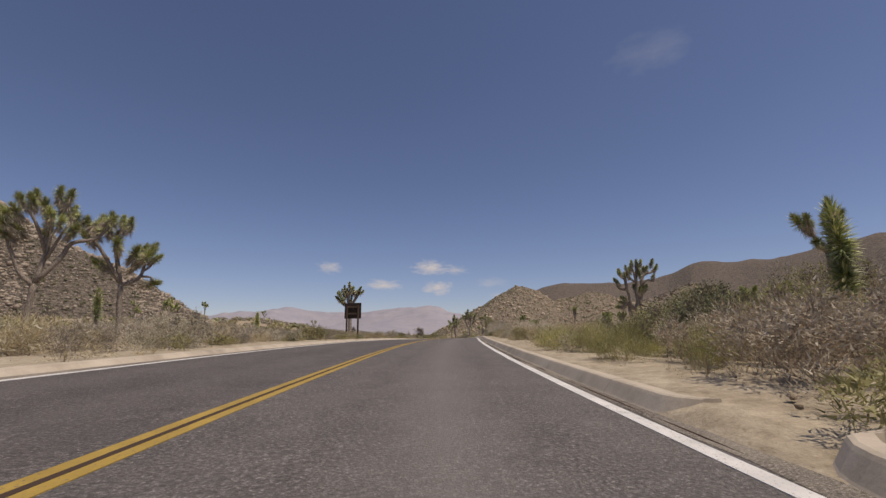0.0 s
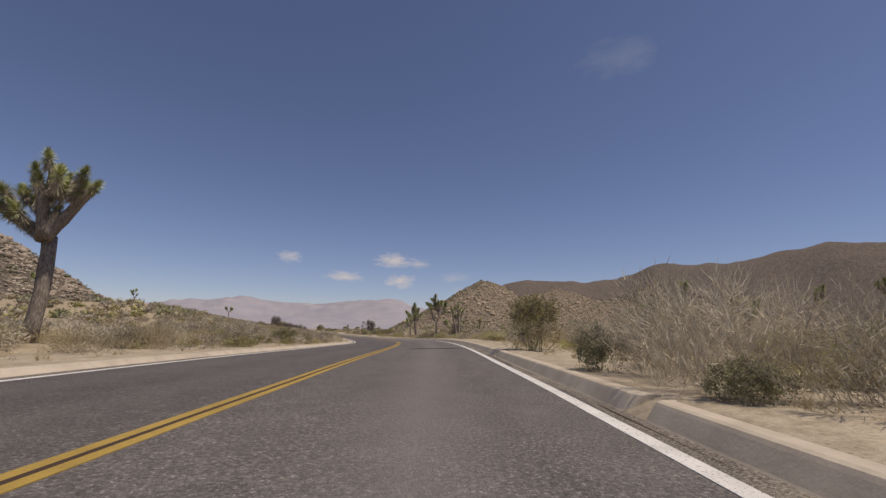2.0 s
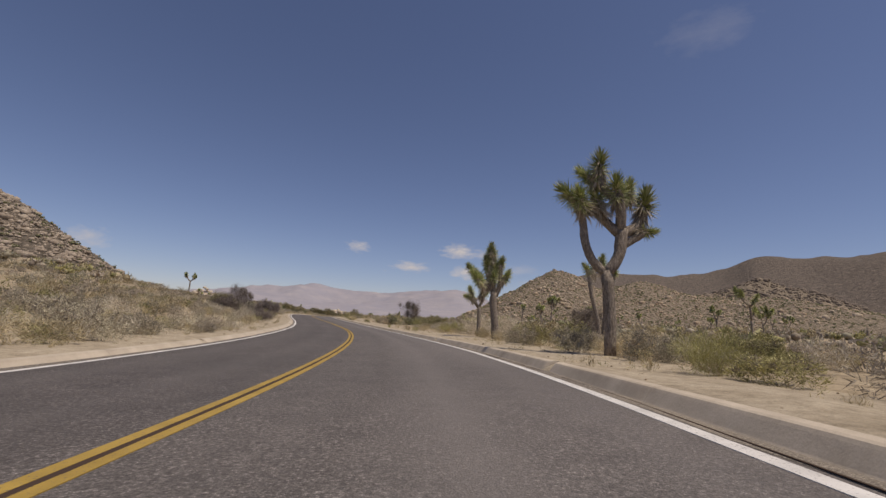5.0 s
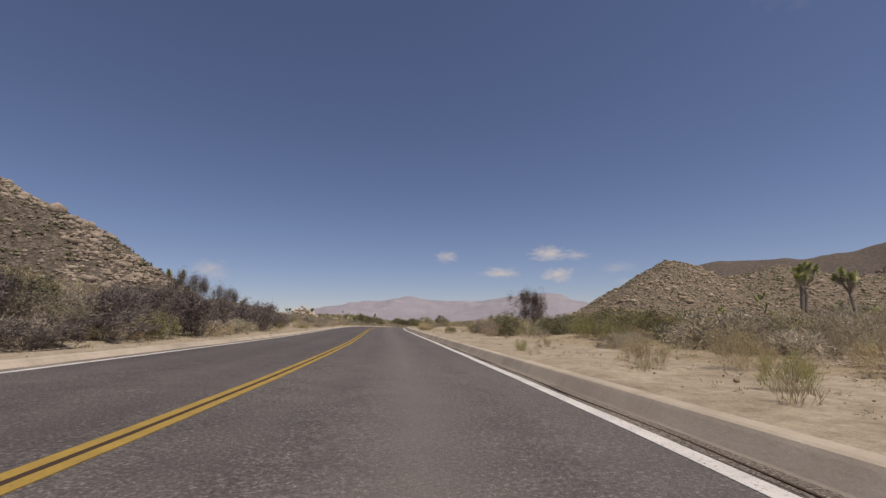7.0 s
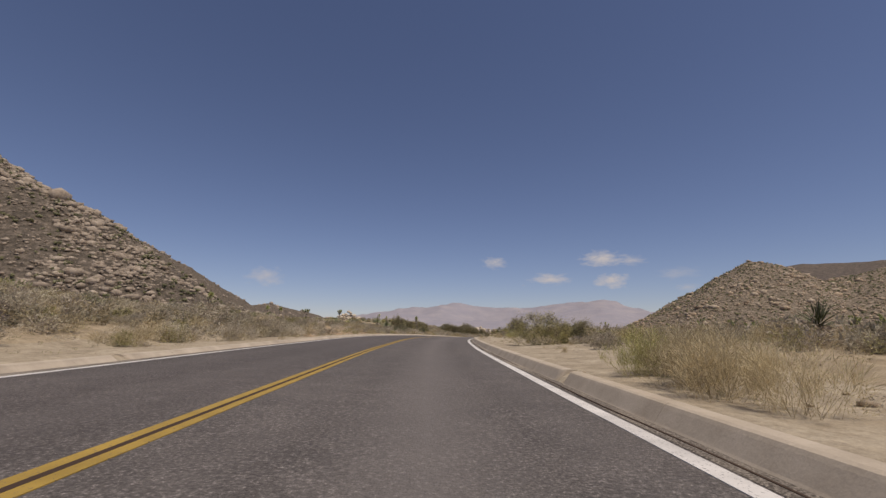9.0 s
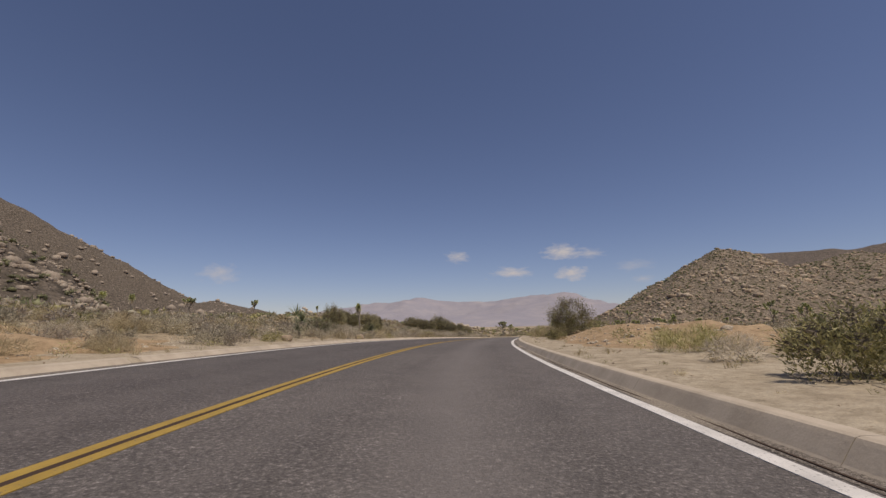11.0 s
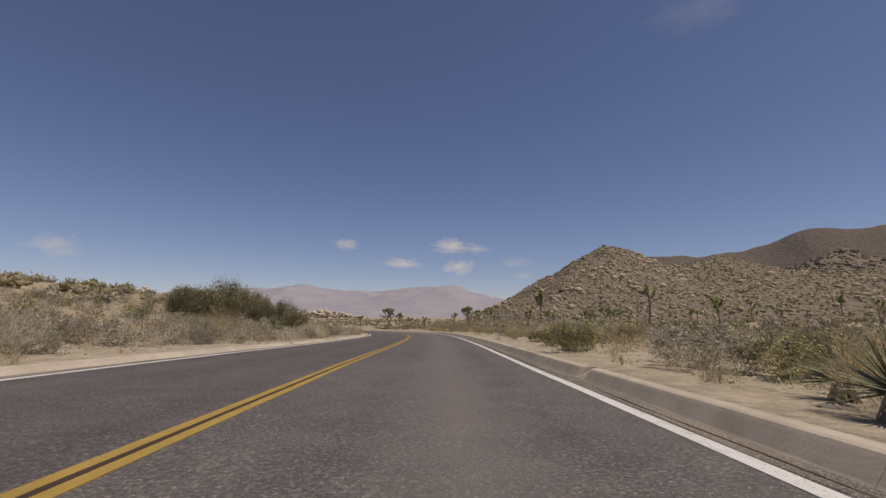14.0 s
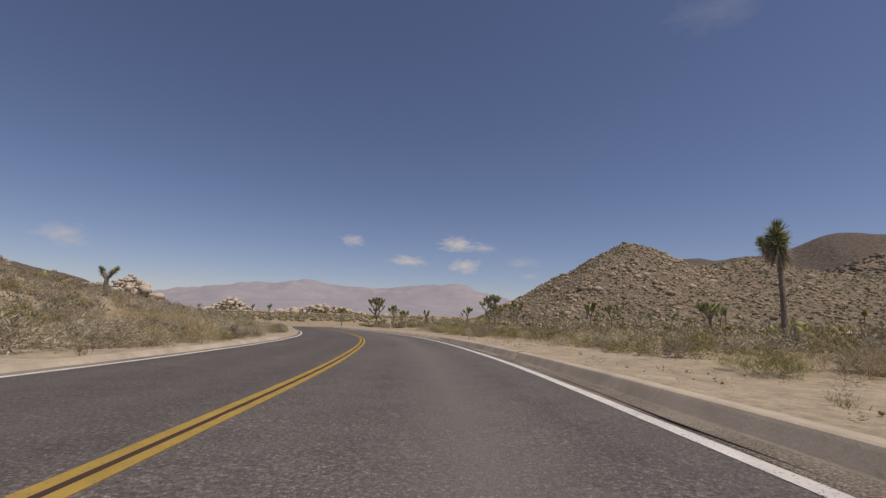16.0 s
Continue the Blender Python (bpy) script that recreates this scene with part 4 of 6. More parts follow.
BOULDERS = [boulder_mesh(s, ROCK) for s in (1, 2, 3)]


def boulder(x, y, w, d, h, seed, label="pale tan rounded granite boulder half sunk in sand"):
    ob = new("boulder", BOULDERS[seed % 3])
    ob.scale, ob.rotation_euler[2] = (w / 1.6, d / 1.6, h / 1.2), seed * 1.7
    ob.location = (x, y, land_z(x, y) + h * 0.28)
    return tagged(ob, label, "boulder", "boulders beside the road")

# ---- the road sign, seen from behind ----


def box_mesh(name, sx, sy, sz, mat, bevel=0.01):
    bm = bmesh.new()
    bmesh.ops.create_cube(bm, size=1.0)
    for v in bm.verts:
        v.co = Vector((v.co.x * sx, v.co.y * sy, v.co.z * sz))
    bmesh.ops.bevel(bm, geom=bm.edges[:], offset=bevel, segments=1, affect="EDGES")
    me = bpy.data.meshes.new(name)
    bm.to_mesh(me)
    bm.free()
    me.materials.append(mat)
    return me


def wood_material(name, dark, light):
    m, n, l, b = material(name, 0.85, 0.2)
    tc = n.new("ShaderNodeTexCoord")
    mp = n.new("ShaderNodeMapping")
    mp.inputs["Scale"].default_value = (9.0, 9.0, 0.8)
    l.new(tc.outputs["Object"], mp.inputs["Vector"])
    w = noise_node(n, l, mp.outputs["Vector"], 3.0, 6, 0.65)
    c = ramp(n, l, w, [(0.3, dark), (0.7, light)])
    l.new(c, b.inputs["Base Color"])
    bump(n, l, b, w, 0.5, 0.01)
    return m


SIGN_BROWN = wood_material("dark_brown_stained_board", (0.026, 0.018, 0.014), (0.06, 0.043, 0.034))
SIGN_POST = wood_material("weathered_brown_timber", (0.055, 0.036, 0.026), (0.12, 0.085, 0.062))


def road_sign(x, y, turn):
    e = plant("road_sign", x, y, "dark brown park road sign seen from behind on two timber posts", "road sign")
    e.rotation_euler[2] = radians(turn)
    part("panel", box_mesh("panel", 1.48, 0.05, 1.36, SIGN_BROWN), e, "dark brown back of the sign board", Matrix.Translation((0, 0, 2.46)))
    for sx in (-0.5, 0.5):
        part("post", box_mesh("post", 0.14, 0.12, 2.95, SIGN_POST), e, "", Matrix.Translation((sx, -0.095, 1.42)))
    for z in (2.74, 2.19):
        part("crossbar", box_mesh("crossbar", 1.2 if z > 2.4 else 0.86, 0.08, 0.16, SIGN_POST), e, "", Matrix.Translation((0, -0.067, z + 0.03 * (z > 2.4))))
    part("batten", box_mesh("batten", 0.86, 0.04, 0.1, SIGN_BROWN), e, "", Matrix.Translation((0, -0.045, 2.44)))
    return e


road_sign(6.15, 39.4, -26)

# ---- joshua trees that the road passes near ----
def crown_heads(pairs, seed, middle, size=1.0):
    """Heads at (across, up) in parts of the height, turned away from the crown's middle."""
    rng = random.Random(seed)
    out = []
    for hx, hz in pairs:
        hy = rng.uniform(-0.09, 0.09)
        out.append((hx, hy, hz, (hx - middle[0]) * 2.5, hy * 3, max(0.15, 0.45 + (hz - middle[1]) * 2.5), size * rng.uniform(0.9, 1.2)))
    return out


HERO = "tall branching joshua tree with dry skirts under green heads"
joshua_drawn(37.97, 86.85, 6.45, -14, [
    ([(0, 0, 0), (0.004, 0.0, 0.2), (-0.012, 0.0, 0.385)], 0.027, 0.026),
    ([(-0.014, 0, 0.37), (-0.075, 0.01, 0.43), (-0.105, 0.02, 0.52), (-0.115, 0.02, 0.61), (-0.15, 0.0, 0.68)], 0.021, 0.019),
    ([(-0.01, 0, 0.375), (0.03, -0.01, 0.43), (0.05, -0.01, 0.5), (0.062, 0, 0.58)], 0.025, 0.029),
    ([(0.045, 0, 0.56), (-0.01, 0.02, 0.62), (-0.055, 0.03, 0.67), (-0.06, 0.03, 0.71)], 0.022, 0.02),
    ([(0.06, 0, 0.57), (0.045, -0.03, 0.66), (0.03, -0.04, 0.74)], 0.024, 0.02),
    ([(0.03, -0.02, 0.7), (-0.03, -0.01, 0.78), (-0.045, 0.0, 0.87)], 0.019, 0.017),
    ([(0.065, 0, 0.56), (0.15, 0.02, 0.61), (0.185, 0.03, 0.69)], 0.026, 0.022),
    ([(0.06, 0, 0.5), (0.12, 0.0, 0.54), (0.16, -0.01, 0.565)], 0.02, 0.016),
    ([(0.06, 0.02, 0.58), (0.08, 0.06, 0.7), (0.09, 0.07, 0.8)], 0.02, 0.016)],
    [(-0.19, 0, 0.73, -0.8, 0, 0.5, 1.5), (-0.15, -0.04, 0.71, -0.3, -0.5, 0.6, 1.25), (-0.05, 0.03, 0.735, -0.2, 0.3, 0.8, 1.3), (0.015, -0.05, 0.765, -0.2, -0.4, 0.8, 1.4),
     (-0.04, 0, 0.9, 0.1, 0, 1, 1.35), (-0.1, 0.02, 0.835, -0.7, 0, 0.5, 1.2), (0.19, 0.03, 0.735, 0.25, 0.1, 1, 1.5), (0.1, 0.0, 0.78, 0.0, -0.2, 1, 1.1), (0.19, -0.01, 0.575, 0.9, 0, 0.1, 0.85), (0.09, 0.07, 0.8, 0.1, 0.2, 1, 0.8)], 1, HERO, None, 0.98)

joshua_drawn(7.0, 47.0, 5.6, -24.7, [
    ([(0.000, 0.000, 0.000), (0.005, 0.023, 0.286), (-0.018, 0.046, 0.571)], 0.0369, 0.0323),
    ([(-0.023, 0.000, 0.553), (-0.088, 0.022, 0.608), (-0.166, 0.045, 0.654)], 0.0300, 0.0230),
    ([(-0.018, -0.000, 0.562), (-0.028, -0.015, 0.700), (-0.037, -0.030, 0.793), (-0.074, -0.044, 0.866)], 0.0323, 0.0230),
    ([(-0.032, -0.000, 0.756), (0.000, -0.021, 0.885), (0.005, -0.042, 0.954)], 0.0230, 0.0207),
    ([(-0.005, 0.000, 0.553), (0.065, 0.011, 0.654), (0.134, 0.022, 0.770), (0.194, 0.034, 0.848)], 0.0300, 0.0230),
    ([(0.120, 0.000, 0.751), (0.083, 0.012, 0.820), (0.074, 0.024, 0.876)], 0.0207, 0.0184),
    ([(-0.009, 0.000, 0.608), (0.018, 0.008, 0.654), (0.023, 0.017, 0.710)], 0.0184, 0.0161)],
    crown_heads([(-0.226, 0.733), (-0.194, 0.687), (-0.147, 0.645), (-0.120, 0.700), (-0.065, 0.820), (-0.115, 0.829), (-0.101, 0.931), (-0.129, 0.774), (-0.189, 0.793), (-0.221, 0.829), (-0.171, 0.876), (0.005, 0.986), (-0.009, 0.912), (-0.037, 0.866), (0.212, 0.894), (0.244, 0.839), (0.175, 0.829), (0.069, 0.894), (0.111, 0.839), (0.046, 0.839), (0.018, 0.710)], 32, (-0.03, 0.72), 0.8), 2, HERO, None, 1.0)

joshua_drawn(40.7, 101.2, 5.8, -11.2, [
    ([(0.000, -0.000, 0.000), (-0.014, -0.009, 0.190), (-0.040, -0.017, 0.381), (-0.033, -0.026, 0.488)], 0.0405, 0.0357),
    ([(-0.038, 0.000, 0.464), (-0.043, 0.001, 0.619), (-0.057, 0.003, 0.762), (-0.067, 0.004, 0.900)], 0.0310, 0.0214),
    ([(-0.014, -0.000, 0.452), (0.033, -0.004, 0.571), (0.033, -0.009, 0.690), (0.040, -0.013, 0.781)], 0.0286, 0.0214),
    ([(-0.052, 0.000, 0.512), (-0.100, 0.003, 0.567), (-0.152, 0.007, 0.605), (-0.212, 0.010, 0.629)], 0.0310, 0.0262),
    ([(0.033, 0.000, 0.648), (0.062, 0.006, 0.657), (0.081, 0.013, 0.662)], 0.0190, 0.0167),
    ([(-0.200, -0.000, 0.624), (-0.236, -0.022, 0.679), (-0.262, -0.043, 0.710)], 0.0214, 0.0190)],
    crown_heads([(-0.064, 0.957), (-0.081, 0.900), (-0.045, 0.886), (-0.110, 0.838), (-0.057, 0.798), (-0.095, 0.781), (-0.033, 0.750), (-0.069, 0.702), (-0.043, 0.655), (0.052, 0.826), (0.029, 0.790), (0.100, 0.671), (-0.276, 0.738), (-0.243, 0.702), (-0.229, 0.624), (-0.195, 0.590), (-0.171, 0.652), (-0.252, 0.662)], 33, (-0.05, 0.6), 1.25), 3,
    "joshua tree with a thick green crown over a straight trunk", None, 1.0)

joshua_drawn(40.9, 104.6, 3.7, -9, [
    ([(0, 0, 0), (0.01, 0.0, 0.3), (0.0, 0.0, 0.55)], 0.038, 0.034),
    ([(0.0, 0, 0.52), (-0.08, 0.0, 0.63), (-0.14, 0.01, 0.74)], 0.03, 0.026),
    ([(0.0, 0, 0.53), (0.05, -0.01, 0.66), (0.07, 0, 0.8)], 0.03, 0.026)],
    [(-0.16, 0.01, 0.82, -0.3, 0, 1, 1.15), (-0.22, 0, 0.72, -0.8, 0.1, 0.3, 0.9), (0.08, 0, 0.88, 0.15, 0, 1, 1.2), (0.12, 0.02, 0.8, 0.7, 0.2, 0.5, 0.95)], 4, "small two-armed joshua tree")

joshua_drawn(48.8, 102.1, 6.2, -12, [
    ([(0, 0, 0), (-0.03, 0, 0.25), (-0.09, 0, 0.5), (-0.12, 0, 0.72)], 0.028, 0.022),
    ([(0.05, 0.02, 0), (0.07, 0, 0.3), (0.06, 0, 0.6), (0.02, 0, 0.8)], 0.036, 0.026),
    ([(0.07, 0, 0.45), (0.14, 0.01, 0.58), (0.17, 0.01, 0.72)], 0.024, 0.018)],
    [(-0.15, 0, 0.8, -0.5, 0, 0.8, 1.3), (-0.06, 0.02, 0.84, 0, 0.3, 1, 1.1), (0.03, 0, 0.9, 0.1, 0, 1, 1.4), (0.1, -0.03, 0.82, 0.5, -0.4, 0.7, 1.1), (0.19, 0.01, 0.78, 0.4, 0, 0.9, 1.0)], 5, "leaning two-trunked joshua tree with shaggy heads")

joshua_drawn(34.1, 35.3, 7.65, -24.7, [
    ([(0.000, -0.000, 0.000), (-0.022, -0.012, 0.153), (-0.033, -0.024, 0.263), (-0.040, -0.037, 0.358)], 0.0292, 0.0255),
    ([(-0.077, 0.000, 0.007), (-0.069, 0.012, 0.153), (-0.109, 0.023, 0.281), (-0.106, 0.035, 0.401)], 0.0219, 0.0219),
    ([(0.040, 0.000, 0.000), (0.033, 0.009, 0.153), (0.022, 0.018, 0.299), (0.007, 0.026, 0.409)], 0.0292, 0.0255),
    ([(-0.040, -0.000, 0.336), (-0.106, -0.005, 0.401), (-0.113, -0.010, 0.518), (-0.139, -0.015, 0.609), (-0.157, -0.020, 0.737), (-0.223, -0.024, 0.788)], 0.0255, 0.0182),
    ([(-0.157, -0.000, 0.599), (-0.230, -0.000, 0.609), (-0.266, -0.000, 0.657)], 0.0164, 0.0146),
    ([(-0.099, -0.000, 0.401), (-0.186, -0.003, 0.391), (-0.237, -0.005, 0.347)], 0.0182, 0.0128),
    ([(-0.157, 0.000, 0.730), (-0.135, 0.008, 0.774), (-0.150, 0.015, 0.839)], 0.0146, 0.0146),
    ([(-0.040, 0.000, 0.336), (-0.004, 0.006, 0.445), (-0.018, 0.012, 0.555), (-0.004, 0.017, 0.701), (0.011, 0.023, 0.810), (0.026, 0.029, 0.901)], 0.0255, 0.0164),
    ([(-0.007, -0.000, 0.682), (-0.047, -0.014, 0.708), (-0.091, -0.027, 0.745), (-0.128, -0.041, 0.774)], 0.0146, 0.0146),
    ([(-0.011, -0.000, 0.672), (-0.029, -0.024, 0.774), (-0.058, -0.047, 0.876)], 0.0164, 0.0146),
    ([(0.011, 0.000, 0.401), (0.047, 0.007, 0.518), (0.058, 0.013, 0.609), (0.073, 0.020, 0.719), (0.106, 0.027, 0.788), (0.153, 0.034, 0.825)], 0.0237, 0.0164),
    ([(0.069, -0.000, 0.657), (0.135, -0.002, 0.719), (0.208, -0.004, 0.704), (0.234, -0.007, 0.766)], 0.0146, 0.0128),
    ([(0.135, 0.000, 0.810), (0.193, 0.013, 0.818), (0.237, 0.026, 0.861)], 0.0146, 0.0128),
    ([(0.018, -0.000, 0.409), (0.099, -0.025, 0.361), (0.157, -0.050, 0.321)], 0.0164, 0.0109),
    ([(0.088, -0.000, 0.015), (0.091, -0.003, 0.153), (0.091, -0.005, 0.245)], 0.0182, 0.0146)],
    crown_heads([(-0.248, 0.810), (-0.223, 0.839), (-0.150, 0.883), (-0.131, 0.796), (-0.288, 0.701), (-0.266, 0.730), (-0.223, 0.427), (-0.201, 0.482), (-0.069, 0.949), (-0.058, 0.876), (-0.077, 0.901), (0.007, 0.949), (0.055, 0.956), (0.033, 0.876), (0.073, 0.901), (0.040, 0.803), (0.164, 0.883), (0.186, 0.949), (0.124, 0.876), (0.248, 0.883), (0.237, 0.774), (-0.033, 0.635), (0.000, 0.591), (0.062, 0.613), (0.120, 0.628), (0.091, 0.292), (-0.237, 0.372), (-0.182, 0.774)], 31, (0.0, 0.55), 0.95), 71, "large many-branched joshua tree clump with several trunks", None, 1.0)


joshua_drawn(-9.6, 34.6, 8.4, 15.5, [
    ([(0, 0, 0), (-0.017, 0.0, 0.24), (-0.026, 0.0, 0.41)], 0.0200, 0.0165),
    ([(-0.035, 0, 0.43), (-0.113, 0.02, 0.54), (-0.165, 0.02, 0.565)], 0.0128, 0.0096),
    ([(-0.035, 0, 0.42), (-0.13, -0.02, 0.59), (-0.2, -0.03, 0.7), (-0.25, -0.03, 0.765)], 0.0152, 0.0096),
    ([(-0.03, 0, 0.42), (-0.07, 0.02, 0.61), (-0.09, 0.02, 0.72), (-0.08, 0.02, 0.84)], 0.0176, 0.0104),
    ([(-0.026, 0, 0.4), (0.07, 0.02, 0.45), (0.104, 0.02, 0.504), (0.12, 0.02, 0.62)], 0.0160, 0.0112),
    ([(0.1, 0.02, 0.48), (0.165, 0.0, 0.475), (0.19, 0.0, 0.44)], 0.0096, 0.0072),
    ([(0.104, 0.02, 0.52), (0.15, 0.03, 0.56), (0.18, 0.03, 0.62)], 0.0096, 0.0080)],
    crown_heads([(-0.183, 0.565), (-0.278, 0.775), (-0.25, 0.84), (-0.078, 0.713), (-0.078, 0.79), (-0.148, 0.843), (-0.13, 0.93), (-0.06, 0.91), (-0.01, 0.887), (-0.17, 0.88), (0.104, 0.713), (0.165, 0.735),
                 (0.2, 0.64), (0.043, 0.66), (0.13, 0.643), (0.08, 0.6), (0.15, 0.68), (0.19, 0.43)], 5, (-0.03, 0.62), 1.25), 12, HERO, None, 1.1)
joshua_drawn(-13.2, 31.4, 8.8, 22.8, [
    ([(0, 0, 0), (0.008, 0.0, 0.18), (0.016, 0.0, 0.33)], 0.0195, 0.0160),
    ([(0.01, 0, 0.32), (-0.057, 0.02, 0.393), (-0.09, 0.03, 0.467), (-0.14, 0.03, 0.6), (-0.17, 0.03, 0.68)], 0.0136, 0.0088),
    ([(0.02, 0, 0.33), (0.05, 0.02, 0.533), (0.057, 0.02, 0.664), (0.066, 0.02, 0.83)], 0.0160, 0.0088),
    ([(0.05, 0.02, 0.533), (-0.008, 0.0, 0.697), (-0.066, 0.0, 0.81)], 0.0104, 0.0080),
    ([(0.02, 0, 0.34), (0.123, -0.02, 0.5), (0.172, -0.02, 0.615), (0.287, -0.03, 0.656), (0.36, -0.03, 0.754)], 0.0160, 0.0096),
    ([(0.057, 0, 0.5), (0.107, -0.03, 0.648), (0.148, -0.04, 0.746)], 0.0104, 0.0080)],
    crown_heads([(-0.115, 0.885), (-0.04, 0.918), (-0.06, 0.86), (0.01, 0.86), (0.074, 0.95), (0.13, 0.935), (0.107, 0.877), (0.156, 0.844), (0.04, 0.795), (0.18, 0.81), (0.23, 0.795), (0.18, 0.73), (0.172, 0.7), (0.303, 0.795),
                 (0.37, 0.803), (0.336, 0.746), (-0.172, 0.795), (-0.13, 0.787), (-0.18, 0.713), (-0.107, 0.697), (-0.172, 0.65), (0.04, 0.713), (0.1, 0.746)], 6, (0.06, 0.64), 1.1), 15, HERO, None, 1.1)
joshua_drawn(67.2, 263.2, 4.3, -30, [
    ([(0, 0, 0), (0.012, 0, 0.4), (0, 0, 0.86)], 0.021, 0.019),
    ([(0, 0, 0.7), (-0.06, 0, 0.74), (-0.095, 0, 0.8)], 0.013, 0.012)],
    [(0, 0, 0.91, 0, 0, 1, 1.35), (0.025, 0, 0.84, 0.4, 0.1, 0.8, 1.0), (-0.02, 0.02, 0.83, -0.4, 0.2, 0.8, 1.0), (-0.1, 0, 0.82, -0.4, 0, 0.9, 0.85)], 92, "slim joshua tree with one shaggy head on a bare trunk")
joshua_drawn(35.7, 296.8, 2.6, -17, [
    ([(0, 0, 0), (0, 0, 0.3), (0.0, 0, 0.6)], 0.07, 0.06),
    ([(0, 0, 0.55), (-0.1, 0, 0.66), (-0.18, 0, 0.78)], 0.055, 0.05),
    ([(0, 0, 0.55), (0.12, 0, 0.68), (0.2, 0, 0.8)], 0.055, 0.05)],
    [(-0.2, 0, 0.84, -0.5, 0, 0.8, 1.0), (0.26, 0, 0.86, 0.7, 0, 0.6, 1.0)], 6, "short forked joshua tree on the slope")
joshua(11.2, 155.4, 4.0, 33, 2, 0.55, 46, "thin sparse joshua tree with few bare arms")
joshua(28.0, 214.6, 2.6, 41, 1, 0.9, 10, "short joshua tree with a shaggy single head")
column(*beside(8.5, 9.95), 3.0, 51, 4, "young joshua tree, a thick shaggy green column", fat=1.25)
joshua(*beside(19, 18.0), 5.0, 52, 3, 0.4, 32, big=0.8)
column(*beside(20, -14), 2.2, 53, 2)
column(*beside(30, -11.5), 1.7, 54, 2)
joshua(60.3, 37.6, 6.4, 161, 3, 0.45, 36, trunks=2, big=0.7)
joshua(56.0, 32.0, 5.6, 162, 3, 0.42, 40, big=0.7)
joshua(87.4, 55.3, 7.6, 163, 3, 0.5, 32, trunks=2, big=0.75)
joshua(83.0, 62.7, 6.6, 164, 3, 0.45, 36, big=0.75)
joshua(23.7, 16.9, 2.6, 165, 2, 0.4, 40)
joshua(64.7, 333.3, 5.2, 166, 4, 0.35, 40, big=0.7)
joshua(75.4, 304.8, 4.2, 167, 4, 0.4, 42, big=0.7)
joshua(90.4, 286.7, 3.0, 168, 3, 0.45, 36)
joshua(86.0, 300.0, 3.0, 169, 3, 0.5, 38)
joshua(72.0, 326.0, 4.2, 170, 3, 0.45, 36)
for kk, (tx, ty, th) in enumerate([(80, 318, 3.8), (88, 325, 4.0), (70, 345, 4.2), (60, 350, 4.0), (97, 310, 3.6), (103, 298, 3.6), (66, 318, 2.6), (84, 338, 4.2), (94, 344, 4.4)]):
    joshua(tx, ty, th, 180 + kk, 3, 0.4 + 0.03 * (kk % 4), 36 + 2 * (kk % 3), "shaggy joshua tree on the scrub flat", 1, True)
joshua(58.7, 133.3, 3.8, 191, 1, 0.75, 22, "slim joshua tree behind roadside scrub")
joshua(61.5, 132.5, 3.4, 192, 2, 0.6, 30, "slim joshua tree behind roadside scrub")
joshua(34.9, 47.2, 3.9, 61, 1, 0.78, 20, "slim joshua tree with a shaggy yellowish head")
joshua(39.4, 46.6, 2.6, 62, 3, 0.45, 36)
joshua(44.0, 49.0, 3.0, 63, 3, 0.5, 36)
joshua(42.6, 72.7, 4.2, 64, 2, 0.6, 30)
joshua(47.0, 76.0, 3.3, 65, 3, 0.45, 36)
joshua(*beside(84, 33), 4.6, 66, 3, 0.42, 42)
joshua(69.9, 144.6, 5.2, 67, 3, 0.5, 36)
joshua(76.0, 141.0, 4.2, 68, 2, 0.6, 30)

# on the western rise
joshua(4.6, 193.1, 2.5, 401, 1, 0.7, 24, "slim joshua tree on the western rise", big=1.1)
joshua(-0.9, 223.7, 2.6, 402, 1, 0.7, 24, "slim joshua tree on the western rise", big=1.1)
joshua(0.4, 226.3, 2.4, 403, 1, 0.7, 24, "slim joshua tree on the western rise", big=1.1)
joshua(2.8, 235.7, 3.0, 404, 2, 0.5, 36)
joshua(6.3, 249.2, 3.2, 405, 2, 0.5, 36)
joshua(21.6, 250.4, 1.9, 406, 1, 0.7, 24, "stout joshua tree on the western rise", big=1.1)
joshua(22.4, 250.9, 1.7, 407, 1, 0.7, 24, "stout joshua tree on the western rise", big=1.1)
joshua(23.2, 250.6, 1.5, 408, 1, 0.7, 24, "stout joshua tree on the western rise", big=1.1)
joshua(14.4, 260.5, 2.4, 409, 1, 0.7, 30)
joshua(16.3, 261.2, 2.0, 410, 1, 0.6, 34)
joshua(72.2, 253.2, 4.4, 411, 2, 0.6, 34, big=0.9)

# ---- shrubs with a place of their own ----
S = lambda kind, m, lat, wide, tall, seed, label="": shrub(kind, *beside(m, lat), wide, tall, seed, label)
# start of the drive
S("russet", 5.4, 7.7, 2.2, 1.35, 201)
S("russet", 7.6, 6.3, 1.6, 1.0, 202)
S("green", 9.2, 7.2, 2.2, 1.6, 203)
S("green", 12.6, 9.6, 2.8, 2.0, 204)
S("bigbush", 10.8, 11.6, 3.4, 2.5, 205, "broad grey-green thicket bush behind the roadside shrubs")
S("olive", 15.0, 8.8, 2.2, 1.4, 206)
S("bigbush", 15.6, 11.0, 3.0, 2.2, 207, "broad grey-green thicket bush behind the roadside shrubs")
S("yellow", 11.8, 5.0, 1.2, 0.8, 208)
S("grey", 13.0, -5.6, 1.9, 1.25, 209, "large rounded grey-tan shrub across the road")
S("pale", 13.6, -6.5, 1.6, 1.2, 210)
S("grey", 9.8, -8.5, 1.6, 0.75, 211)
S("grey", 24.0, -10.9, 2.0, 1.2, 212)
S("straw", 20.0, -8.6, 2.4, 1.1, 213)
